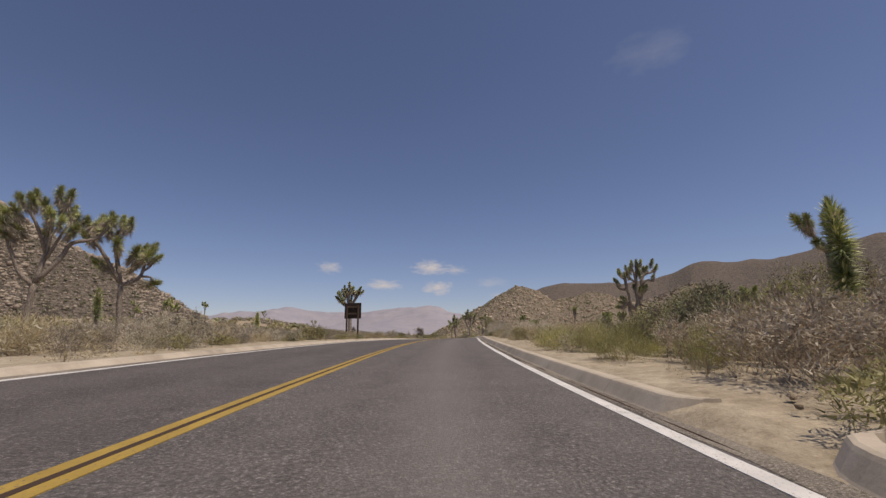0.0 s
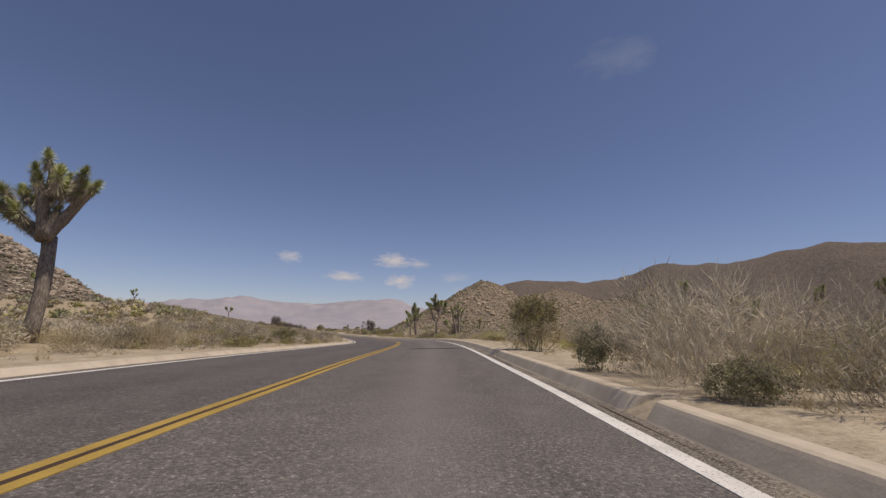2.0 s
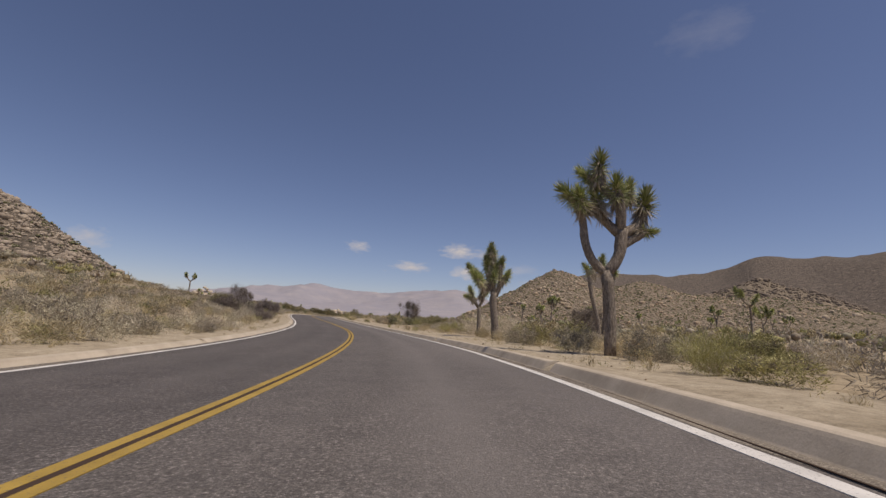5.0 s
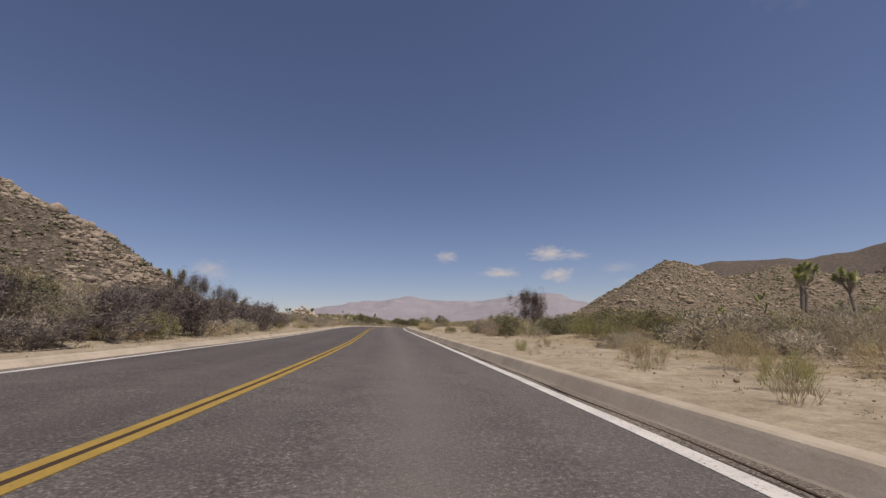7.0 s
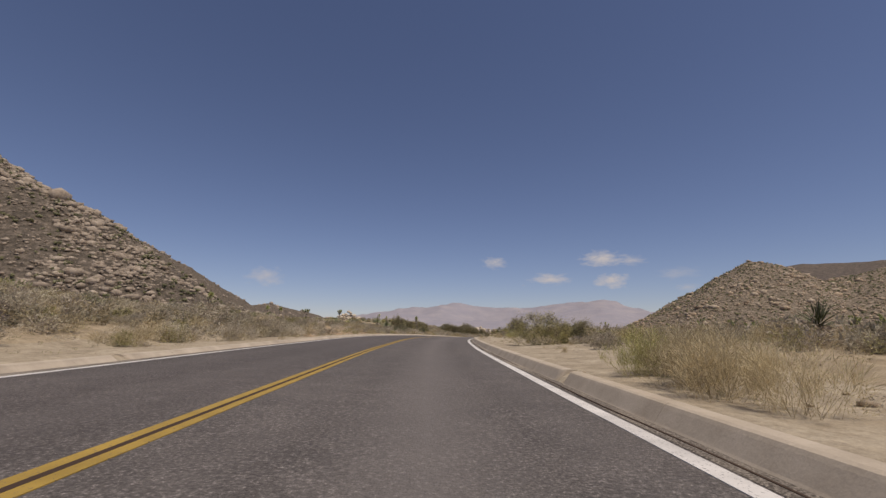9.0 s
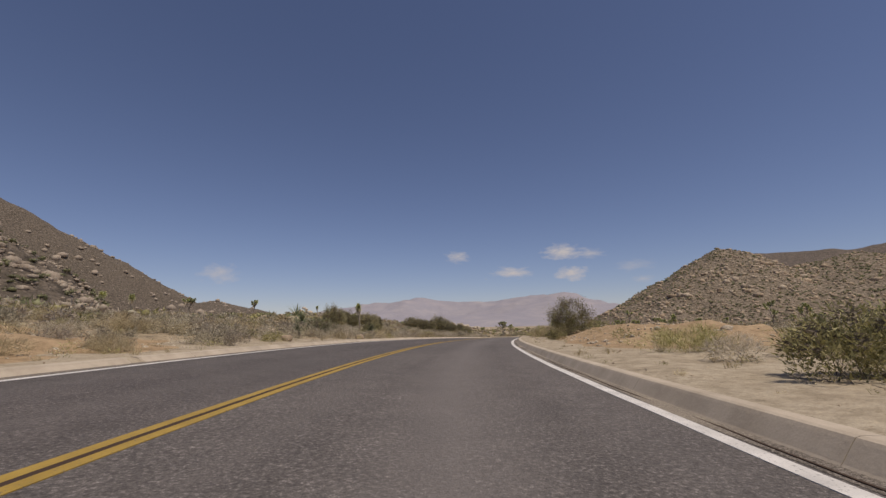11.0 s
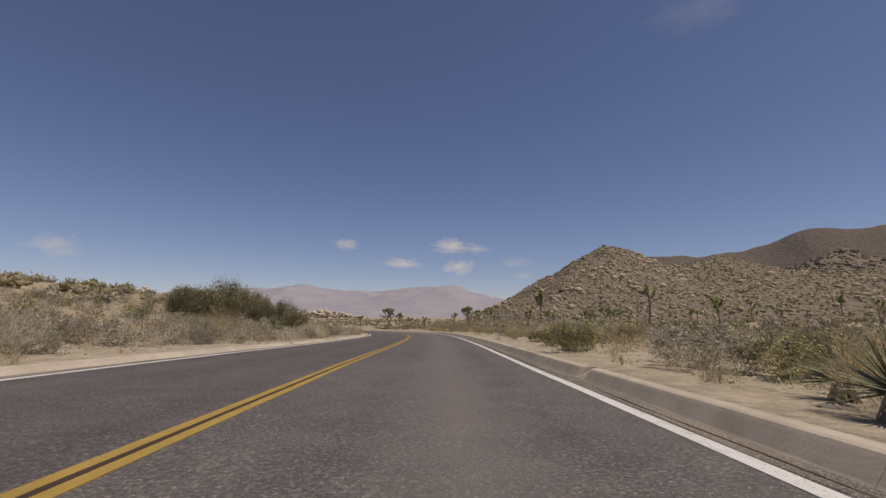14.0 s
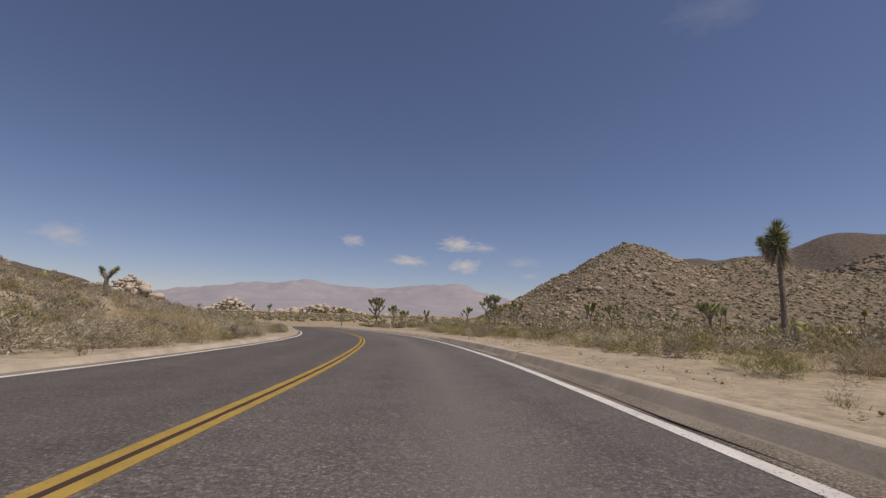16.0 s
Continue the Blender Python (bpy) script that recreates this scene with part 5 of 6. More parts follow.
S("grey", 17.5, -10.5, 2.2, 1.2, 214)
S("cushion", 29.3, -5.4, 1.1, 0.5, 215)
S("cushion", 30.4, -4.7, 1.1, 0.5, 216)
S("russet", 4.6, 6.1, 2.3, 1.15, 1, "wide russet and white-flowered buckwheat shrub")
S("russet", 6.4, 6.9, 2.2, 1.25, 2)
S("yellow", 5.9, 5.6, 1.1, 0.8, 3)
S("yellow", 8.0, 5.2, 1.3, 0.85, 4, "yellow-green feathery shrub beside the kerb")
S("yellow", 10.6, 5.6, 1.2, 0.85, 5)
S("green", 10.5, 8.2, 2.6, 1.6, 6)
S("olive", 8.0, 8.4, 2.4, 1.7, 7)
S("straw", 13.0, 5.9, 1.6, 0.9, 8)
S("straw", 14.6, 6.6, 1.7, 1.0, 9)
S("olive", 12.4, 7.4, 1.5, 1.0, 10)
S("green", 16.0, 7.8, 1.8, 1.1, 11)
S("olive", 21.5, 5.3, 0.9, 0.8, 12)
S("pale", 23.4, 6.2, 2.2, 1.15, 13)
S("pale", 24.6, 7.3, 2.0, 1.1, 14)
S("straw", 26.4, 6.6, 1.5, 0.9, 15)
S("olive", 33.0, 6.8, 1.5, 0.75, 16)
S("pale", 36.2, 5.6, 2.0, 1.2, 217)
S("straw", 40.2, 5.9, 1.8, 1.2, 218)
S("pale", 37.3, 5.0, 2.0, 1.4, 17, "tall bleached tangle of pale dry stems")
S("pale", 38.9, 5.4, 2.2, 1.6, 18)
S("green", 39.4, 4.5, 0.75, 0.8, 19)
S("green", 36.6, 4.7, 0.8, 0.5, 20)
S("leafy", 46.0, 4.95, 1.75, 1.85, 21)
S("grey", 54.5, 6.6, 1.6, 0.95, 22)
S("russet", 56.5, 7.6, 2.0, 1.3, 23)
S("grey", 58.5, 7.2, 1.9, 1.15, 24)
S("grey", 60.5, 7.8, 2.0, 1.3, 25)
S("grey", 47.6, 7.3, 1.8, 1.1, 381, "rounded tan dry shrub beside bare sand")
S("pale", 49.6, 7.7, 2.0, 1.2, 382)
S("straw", 51.2, 8.0, 1.8, 1.0, 383)
S("grey", 48.6, 9.0, 2.0, 1.2, 384, "rounded tan dry shrub beside bare sand")
S("pale", 46.0, 8.6, 1.8, 1.0, 385)
S("grey", 53.0, 9.4, 2.0, 1.2, 386)
# before and after the tall tree
S("grey", 91.8, 7.6, 1.7, 0.95, 26)
S("straw", 93.4, 8.6, 1.6, 1.1, 27)
S("grey", 95.4, 7.4, 1.9, 1.0, 28)
S("olive", 97.5, 8.4, 2.0, 1.25, 29)
S("grey", 99.0, 6.9, 1.6, 0.9, 30)
S("olive", 101.5, 8.3, 2.2, 1.3, 31)
S("straw", 107.0, 7.6, 1.0, 0.8, 32)
S("yellow", 117.6, 8.2, 1.1, 0.95, 33, "yellow-green feathery shrub standing alone on sand")
S("yellow", 119.5, 9.8, 1.3, 1.1, 34)
S("straw", 120.5, 7.0, 1.0, 0.75, 35)
S("olive", 123.5, 11.4, 2.2, 1.1, 36)
S("green", 134.5, 9.6, 2.8, 1.1, 37)
S("green", 137.5, 10.8, 3.0, 1.2, 38)
S("russet", 136.1, 6.7, 1.5, 0.9, 39, "reddish-brown dry shrub on pale sand")
S("cushion", 141.3, 5.4, 0.95, 0.5, 40)
S("green", 136.2, 7.6, 1.9, 1.1, 350)
S("green", 138.6, 8.0, 2.2, 1.2, 351)
S("grey", 141.6, 7.6, 1.8, 1.0, 352)
S("straw", 142.4, 7.2, 0.55, 0.95, 41)
S("olive", 142.8, 7.3, 1.4, 0.7, 42)
S("straw", 150.9, 4.7, 1.1, 0.75, 43, "straw-brown feathery shrub beside the kerb")
S("straw", 151.7, 5.1, 1.2, 0.85, 44, "straw-yellow shrub beside the kerb")
S("yellow", 152.5, 4.7, 1.1, 0.75, 45)
S("straw", 150.2, 4.9, 0.9, 0.75, 144, "tall straw-coloured grass clump beside the kerb")
S("straw", 151.4, 4.75, 1.0, 0.7, 145)
S("straw", 152.6, 5.3, 1.3, 0.8, 146)
S("olive", 146.9, 6.4, 0.6, 0.35, 147)
S("darktree", 112.0, 18.0, 2.4, 2.6, 46, "dark purplish half-dead desert tree among dry shrubs")
S("darktree", 116.0, 19.5, 2.2, 2.4, 149, "dark purplish half-dead desert tree among dry shrubs")
S("pale", 116.5, 10.4, 3.0, 1.9, 150, "large bleached tangle of branching dry stems")
S("pale", 113.5, 11.2, 3.2, 2.0, 151, "large bleached tangle of branching dry stems")
S("juniper", 166.5, 8.4, 1.9, 1.25, 47, "rounded dark green bush on sand")
S("bigbush", 162.3, 5.8, 2.4, 1.35, 48, "large yellow-olive rounded bush beside the kerb")
S("grey", 159.6, 7.0, 1.2, 0.55, 148)
S("grey", 158.2, 6.6, 1.0, 0.5, 152)
S("grey", 167.2, -8.2, 3.8, 1.7, 153, "wide rounded tan dry shrub on the western verge")
S("grey", 169.5, -7.4, 2.4, 1.2, 154)
S("darktree", 152.6, 14.2, 3.9, 3.6, 49)
S("darktree", 154.0, 15.8, 1.8, 2.6, 50)
S("bigbush", 131, 11.4, 3.2, 1.25, 301, "broad dull green bush at the edge of bare sand")
S("bigbush", 135.5, 12.8, 3.4, 1.55, 302, "broad dull green bush at the edge of bare sand")
S("bigbush", 140, 12.8, 3.2, 1.4, 303, "broad dull green bush at the edge of bare sand")
S("grey", 127, 11.0, 2.2, 1.0, 304)
S("grey", 124, 10.2, 2.0, 1.0, 305)
S("straw", 129.0, 9.6, 1.6, 0.8, 306)
S("straw", 143.5, 8.8, 2.0, 1.1, 307)
S("olive", 145.5, 10.2, 2.6, 1.5, 308)
S("pale", 121.5, 10.0, 2.2, 1.2, 309)
S("straw", 138.0, 8.6, 1.8, 1.0, 310)
S("purple", 168.0, 8.3, 1.5, 0.95, 51)
S("yellow", 118.4, 5.8, 0.6, 0.48, 360, "small yellow-green tuft alone on sand")
S("straw", 120.8, 5.6, 0.7, 0.6, 361)
S("yellow", 127.5, 8.4, 1.2, 0.95, 362)
S("yellow", 131.5, 9.4, 1.5, 1.0, 363)
for kk, (m, la, w, h) in enumerate([(144.6, 8.0, 1.2, 0.6), (146.2, 9.2, 1.4, 0.7), (147.8, 8.4, 1.0, 0.55), (149.4, 9.8, 1.5, 0.75), (145.4, 10.6, 1.5, 0.8), (151.2, 10.8, 1.4, 0.8), (143.4, 9.4, 1.3, 0.7), (155.0, 10.6, 1.2, 0.6), (158.5, 10.0, 1.3, 0.7), (161.0, 9.6, 1.4, 0.7)]):
    S("grey", m, la, w, h, 370 + kk, "low lavender-grey dry shrub on pale sand")
S("yellow", 125.1, 4.8, 0.42, 0.34, 387, "small yellow-green weed on the sandy verge")
S("straw", 127.0, 6.1, 0.32, 0.36, 388)
S("straw", 124.0, 7.0, 0.4, 0.3, 389)
# the dead thicket on the west side
THICKET = ["purple", "purple", "grey", "purple", "juniper", "purple", "purple", "purple"]
for kk in range(26):
    m, la = 126.0 + 1.25 * kk + 0.55 * ((kk * 3) % 4), -6.9 - 0.66 * ((kk * 5) % 7) - (0.8 if kk > 18 else 0)
    kd = THICKET[kk % 8]
    S(kd, m, la, 2.5 + 0.3 * (kk % 4), ((1.2 if kd == "grey" else 1.6) + 0.3 * (kk % 3) - 0.35 * (kk > 14)) * (0.62 + 0.07 * ((kk * 7) % 10)), 60 + kk)
S("darktree", 143.5, -10.6, 2.4, 3.2, 98, "bare-branched dark tree rising from the thicket")
S("darktree", 148.0, -10.0, 2.3, 2.8, 99, "bare-branched dark tree rising from the thicket")
# round the second bend
S("bigbush", 206.2, 7.2, 3.1, 2.75, 70, "tall feathery green bush on reddish earth")
S("olive", 203.5, 6.1, 1.3, 0.7, 71)
S("green", 209.0, 8.0, 2.0, 1.1, 72)
S("yellow", 215.5, 5.6, 1.3, 1.05, 73)
S("straw", 217.0, 5.3, 1.4, 0.9, 74)
S("pale", 218.0, 5.8, 1.7, 1.1, 75)
S("green", 216.0, 8.2, 2.0, 0.9, 76)
S("straw", 223.8, 5.5, 1.3, 0.85, 77, "straw-yellow shrub leaning over the kerb")
S("straw", 225.0, 5.9, 1.6, 1.0, 78)
S("russet", 226.0, 5.4, 1.0, 0.6, 79)
S("green", 227.0, 7.0, 2.0, 1.2, 80)
S("olive", 239.6, 5.1, 1.5, 0.95, 81, "olive shrub casting a shadow on the kerb")
S("olive", 241.3, 5.8, 1.3, 0.8, 82)
S("olive", 243.2, 5.6, 0.9, 0.75, 83)
S("olive", 246.5, 5.9, 0.8, 0.65, 84)
S("pale", 249.8, 7.3, 1.9, 0.95, 85)
S("straw", 248.4, 5.3, 0.35, 0.32, 86)
S("juniper", 230.6, -19.0, 3.2, 3.5, 91)
S("juniper", 231.8, -15.0, 2.8, 2.9, 92)
S("juniper", 234.5, -15.6, 2.8, 2.6, 342)
S("juniper", 233.5, -18.6, 3.6, 2.8, 93)
S("olive", 217.0, -9.0, 2.2, 1.5, 94)
S("grey", 249.0, -6.6, 2.0, 1.5, 322)
S("straw", 247.5, -7.2, 2.2, 1.5, 323)
S("green", 207.5, -9.0, 2.2, 1.6, 326)
S("bigbush", 212.0, 9.6, 2.4, 1.3, 327, "yellowish green bush among dry shrubs")
S("bigbush", 219.5, 10.2, 2.8, 1.35, 328, "yellowish green bush among dry shrubs")
S("straw", 221.0, 6.4, 2.0, 1.2, 329)
S("straw", 213.4, 6.0, 1.8, 1.1, 330)
S("straw", 211.5, 7.2, 1.8, 1.1, 331)
S("juniper", 262.5, -13.6, 3.9, 3.9, 87)
S("juniper", 261.0, -15.8, 3.2, 2.9, 88)
S("juniper", 264.5, -12.2, 3.0, 3.2, 89)
S("juniper", 260.6, -11.0, 2.6, 2.7, 90)
S("juniper", 260.0, -7.9, 2.1, 2.4, 340, "upright dark green bush at the sandy edge")
S("juniper", 262.0, -9.6, 2.4, 2.7, 341)
S("juniper", 274.0, -21.0, 4.4, 2.9, 95)
S("juniper", 278.0, -19.0, 3.0, 2.0, 97)
S("grey", 262.0, -6.6, 1.4, 0.8, 96)
for kk, (m, la, w) in enumerate([(54.5, -5.0, 0.7), (58.3, -5.2, 0.95), (57.0, -5.9, 0.6), (61.5, -5.3, 0.55), (65.0, -5.2, 0.5), (50.5, -5.4, 0.9), (53.0, -6.3, 1.1)]):
    S("cushion" if kk != 3 else "yellow", m, la, w, w * 0.62, 100 + kk)

yucca(*beside(158.0, 12.2), 1.15, 1, 0.45)
yucca(19.7, 224.4, 2.3, 2, 1.1)
yucca(*beside(216.5, -8.8), 1.1, 3, 0.4)
yucca(*beside(257.0, -8.4), 1.25, 4, 0.5)
yucca(*beside(232.6, 5.6), 0.75, 7, 0.1, "dark low yucca crowded among shrubs beside the kerb")
yucca(*beside(231.6, 5.1), 0.75, 5, 0.12, "dark low yucca crowded among shrubs beside the kerb")
yucca(*beside(204.0, -8.5), 1.0, 6, 0.35)

yucca(23.1, 213.4, 1.9, 8, 0.5, "large mojave yucca with a wide rosette of stiff blades")
S("straw", 204.8, -6.2, 0.75, 0.7, 380, "single straw-coloured tuft on the western verge")
boulder(*beside(208.2, -6.4), 0.55, 0.45, 0.36, 11, "small pale angular boulder on sand")
boulder(*beside(209.1, -6.9), 0.4, 0.35, 0.28, 12, "small pale angular boulder on sand")
boulder(*beside(55.5, 6.6), 0.55, 0.5, 0.42, 1, "small pale angular boulder on sand")
boulder(*beside(160.5, 14.2), 1.5, 1.1, 0.9, 2)
boulder(*beside(162.5, 15.8), 1.1, 0.9, 0.7, 3)
boulder(*beside(38.5, -10.6), 0.9, 0.7, 0.45, 4)
boulder(*beside(40.3, -11.5), 1.2, 0.8, 0.55, 5)
boulder(*beside(42.0, -10.2), 0.7, 0.6, 0.4, 6)
boulder(*beside(206.0, 6.2), 0.4, 0.35, 0.28, 7)
boulder(*beside(204.8, 6.3), 0.5, 0.4, 0.3, 8)
boulder(*beside(208.4, 6.9), 0.36, 0.3, 0.22, 9, "small dark-stained stone on the sandy verge")
boulder(*beside(200.0, -6.9), 0.45, 0.4, 0.3, 10)

# banks of dug red earth


def bank_lift(a, c, rise):
    """The bank's height at parts a and c of its length and width."""
    fade = np.clip(np.minimum.reduce([a / 0.35, (1 - a) / 0.2, c / 0.33, (1 - c) / 0.33]), 0, 1)
    return rise * fade * (0.8 + 0.2 * np.sin(a * 36 + c * 12)) - 0.06, fade


def earth_bank(m0, m1, l0, l1, rise, stones):
    n, w = 44, 14
    a, c = [q.ravel() for q in np.meshgrid(np.linspace(0, 1, n + 1), np.linspace(0, 1, w + 1), indexing="ij")]
    p = np.array([beside(m0 + (m1 - m0) * u, l0 + (l1 - l0) * v) for u, v in zip(a, c)])
    lift, fade = bank_lift(a, c, rise)
    z = land(p[:, 0], p[:, 1], False) + lift + fbm(p[:, 0], p[:, 1], 0.7, 3, 12.0) * 0.13 * fade
    f = [(i * (w + 1) + k, (i + 1) * (w + 1) + k, (i + 1) * (w + 1) + k + 1, i * (w + 1) + k + 1) for i in range(n) for k in range(w)]
    f = f if l1 > l0 else [q[::-1] for q in f]
    tagged(new("earth_bank", mesh_of("earth_bank", np.c_[p, z].tolist(), f, RED_EARTH, True)), "low bank of dug reddish earth and stones", "earth bank", kind="structure")
    a, c = nrng.uniform(0.05, 0.95, stones), nrng.uniform(0.05, 0.95, stones)
    p = np.array([beside(m0 + (m1 - m0) * u, l0 + (l1 - l0) * v) for u, v in zip(a, c)])
    rocks("bank_stones", np.c_[p, land(p[:, 0], p[:, 1], False) + bank_lift(a, c, rise)[0]], 0.02 + nrng.gamma(1.2, 0.024, stones), PALE_ROCK, "small pale stones on the dug bank")


# ---- scattered shrubs near the road ----
rng = random.Random(77)
EAST_BARE = ([0, 14, 22, 34, 45, 52, 80, 92, 105, 115, 122, 130, 140, 146, 152, 162, 180, 195, 205, 210, 214, 234, 238, 250, 265, 300], [0.5, 0.7, 0.6, 0.7, 1.6, 1.3, 1.9, 2.4, 3.0, 4.8, 3.8, 3.2, 2.6, 3.0, 4.8, 3.0, 1.2, 2.6, 3.6, 2.2, 0.8, 0.7, 2.2, 2.0, 1.9, 2.2])
WEST_BARE = ([0, 10, 30, 50, 60, 95, 105, 117, 128, 137, 147, 152, 158, 164, 200, 212, 219, 223, 240, 267, 300], [1.0, 0.9, 1.8, 1.6, 0.9, 1.3, 1.2, 2.6, 2.6, 1.9, 1.4, 2.8, 2.4, 1.0, 1.6, 2.0, 2.6, 1.7, 1.2, 0.9, 0.9])
MIX_E = ["straw", "olive", "yellow", "pale", "grey", "straw", "yellow", "olive", "straw", "grey"]
MIX_W = ["grey", "grey", "straw", "pale", "grey", "grey", "straw", "pale", "grey", "olive"]


def bare(m, east):
    t = EAST_BARE if east else WEST_BARE
    return float(np.interp(m, *t)) + (4.3 if east else 4.1)


n_near = 0
while n_near < 520:
    east = rng.random() < 0.42
    m = rng.uniform(-2, 302)
    edge = bare(m, east)
    la = edge + 0.3 + 5.8 * rng.random() ** 1.15
    k = rng.choice(MIX_E if east else MIX_W)
    size = rng.uniform(0.8, 1.6)
    S(k, m, la if east else -la, size * rng.uniform(1.0, 1.4), size * rng.uniform(0.42, 0.68) * (1.0 if east else 1.2), 1000 + n_near)
    n_near += 1
for k in range(320):
    east = rng.random() < 0.62
    m = rng.uniform(0, 285)
    edge = bare(m, east)
    la = (4.75 if east else 4.55) + (edge - 4.1) * rng.random()
    w = rng.uniform(0.14, 0.4)
    S("tuft", m, la if east else -la, w, w * rng.uniform(0.5, 1.0), 2000 + k)

# ---- scrub that covers the flat, too much to count ----
nrng = np.random.default_rng(5)


def scrub(name, places, sizes, heights, leaves, leaf_size, mat, label, slim=0.5, fan=0.9, core=0.0):
    """Many shrubs, each an uneven dome of fine leaves or twigs that fan out from its foot."""
    n = len(places)
    idx = np.repeat(np.arange(n), leaves)
    k = len(idx)
    # five lumps to a shrub, each with its leaves near the surface
    la, lq = nrng.uniform(0, 2 * np.pi, (n, 5)), np.sqrt(nrng.random((n, 5))) * 0.58
    lz, lr = nrng.uniform(0.22, 0.55, (n, 5)), nrng.uniform(0.3, 0.5, (n, 5))
    lump = nrng.integers(0, 5, k)
    o = nrng.normal(size=(k, 3))
    o *= (nrng.uniform(0.62, 1.04, k) / np.linalg.norm(o, axis=1))[:, None]
    ox = np.cos(la[idx, lump]) * lq[idx, lump] + o[:, 0] * lr[idx, lump]
    oy = np.sin(la[idx, lump]) * lq[idx, lump] + o[:, 1] * lr[idx, lump]
    oz = lz[idx, lump] + o[:, 2] * lr[idx, lump]
    oz = np.where(oz < 0.02, nrng.uniform(0.02, 0.3, k), oz)
    c = np.stack([places[idx, 0] + ox * sizes[idx], places[idx, 1] + oy * sizes[idx], places[idx, 2] + oz * heights[idx]], 1)
    d = nrng.normal(size=(k, 3)) * 0.5 + np.stack([o[:, 0], o[:, 1], 0.35 + 0.6 * o[:, 2]], 1) * fan
    d /= np.linalg.norm(d, axis=1)[:, None]
    s = np.cross(d, nrng.normal(size=(k, 3)))
    s /= np.linalg.norm(s, axis=1)[:, None] + 1e-9
    ls = (leaf_size * nrng.uniform(0.6, 1.3, k) * np.sqrt(sizes[idx] / 0.6))[:, None]
    v = np.stack([c + s * ls * slim * 0.5, c - s * ls * slim * 0.5, c + d * ls], 1).reshape(-1, 3)
    f = np.arange(3 * k).reshape(-1, 3)
    if core:
        # matted twigs inside three of the lumps of a distant shrub
        cx, cy = np.cos(la[:, :3]) * lq[:, :3], np.sin(la[:, :3]) * lq[:, :3]
        kv = KNOB_V[None, None] * (lr[:, :3, None, None] * core) * nrng.uniform(0.75, 1.2, (n, 3, len(KNOB_V), 1))
        kv = kv + np.stack([cx, cy, lz[:, :3]], -1)[:, :, None, :]
        kv[..., 2] = np.maximum(kv[..., 2], 0.0)
        kv = kv * np.stack([sizes, sizes, heights], 1)[:, None, None, :] + places[:, None, None, :]
        f = np.concatenate([f, (KNOB_F[None] + (np.arange(3 * n) * len(KNOB_V))[:, None, None]).reshape(-1, 3) + 3 * k])
        v = np.concatenate([v, kv.reshape(-1, 3)])
    me = bpy.data.meshes.new(name)
    me.vertices.add(len(v))
    me.vertices.foreach_set("co", v.ravel())
    me.loops.add(f.size)
    me.loops.foreach_set("vertex_index", f.ravel().astype(np.int32))
    me.polygons.add(len(f))
    me.polygons.foreach_set("loop_start", np.arange(0, f.size, 3, dtype=np.int32))
    me.update(calc_edges=True)
    me.materials.append(mat)
    return tagged(new(name, me), label, "scrub", kind="stuff")


def spots(count, lo, hi, y0, y1, x0, x1, power=1.6):
    """Places on the flat, denser towards the road, at lo to hi metres from the line."""
    out = []
    while sum(map(len, out)) < count:
        x, y = nrng.uniform(x0, x1, 6000), nrng.uniform(y0, y1, 6000)
        i, lat = near_road(x, y)
        d = np.abs(lat)
        keep = (d > lo) & (d < hi) & (nrng.random(6000) < (lo / np.maximum(d, lo)) ** power)
        out.append(np.stack([x[keep], y[keep]], 1))
    p = np.concatenate(out)[:count]
    z = land(p[:, 0], p[:, 1], False)
    return np.c_[p, z - 0.03]


def low_spots(count, reach):
    """Places for low growth from the bare strip outwards, on both sides."""
    m = nrng.uniform(-3, 306, count)
    east = nrng.random(count) < 0.44
    edge = np.where(east, np.interp(m, *EAST_BARE) + 4.3, np.interp(m, *WEST_BARE) + 4.1)
    la = (edge + 0.1 + reach * nrng.random(count) ** 1.35) * np.where(east, 1, -1)
    p = np.array([beside(a, b) for a, b in zip(m, la)])
    return np.c_[p, land(p[:, 0], p[:, 1], False) - 0.02]


for nm, mt, cnt, lb in (("low_straw", STRAW, 560, "low dry straw-coloured growth between the shrubs"), ("low_twigs", TWIG_PALE, 460, "low bleached twiggy growth between the shrubs"),
                        ("low_sage", GREY_LEAF, 420, "low grey-green growth between the shrubs"), ("low_olive", OLIVE, 350, "low olive growth between the shrubs")):
    p = low_spots(cnt, 8.0)
    scrub(nm, p, nrng.uniform(0.18, 0.5, cnt), nrng.uniform(0.15, 0.5, cnt), 110, 0.1, mt, lb, 0.16)

for nm, mt, cnt, lb, sl in (("straw_brush", STRAW, 300, "straw-coloured waist-high brush beside the road", 0.13), ("grey_brush", TWIG_GREY, 260, "grey-brown waist-high brush beside the road", 0.13), ("sage_brush", GREY_LEAF, 300, "grey-green waist-high brush beside the road", 0.22),
                            ("pale_brush", TWIG_PALE, 280, "bleached waist-high brush beside the road", 0.12), ("olive_brush", OLIVE, 240, "olive waist-high brush beside the road", 0.26)):
    p = low_spots(cnt, 14.0)
    scrub(nm, p, nrng.uniform(0.4, 0.85, cnt), nrng.uniform(0.35, 0.8, cnt), 620, 0.14 if sl < 0.15 else 0.085, mt, lb, sl * 0.8)



def west_spots(count):
    """Places on the rise west of the road, closer together near its foot."""
    m = nrng.uniform(0, 330, count)
    la = -(np.interp(m, *WEST_BARE) + 4.8 + 24.0 * nrng.random(count) ** 1.3)
    p = np.array([beside(a, b) for a, b in zip(m, la)])
    return np.c_[p, land(p[:, 0], p[:, 1], False) - 0.03]


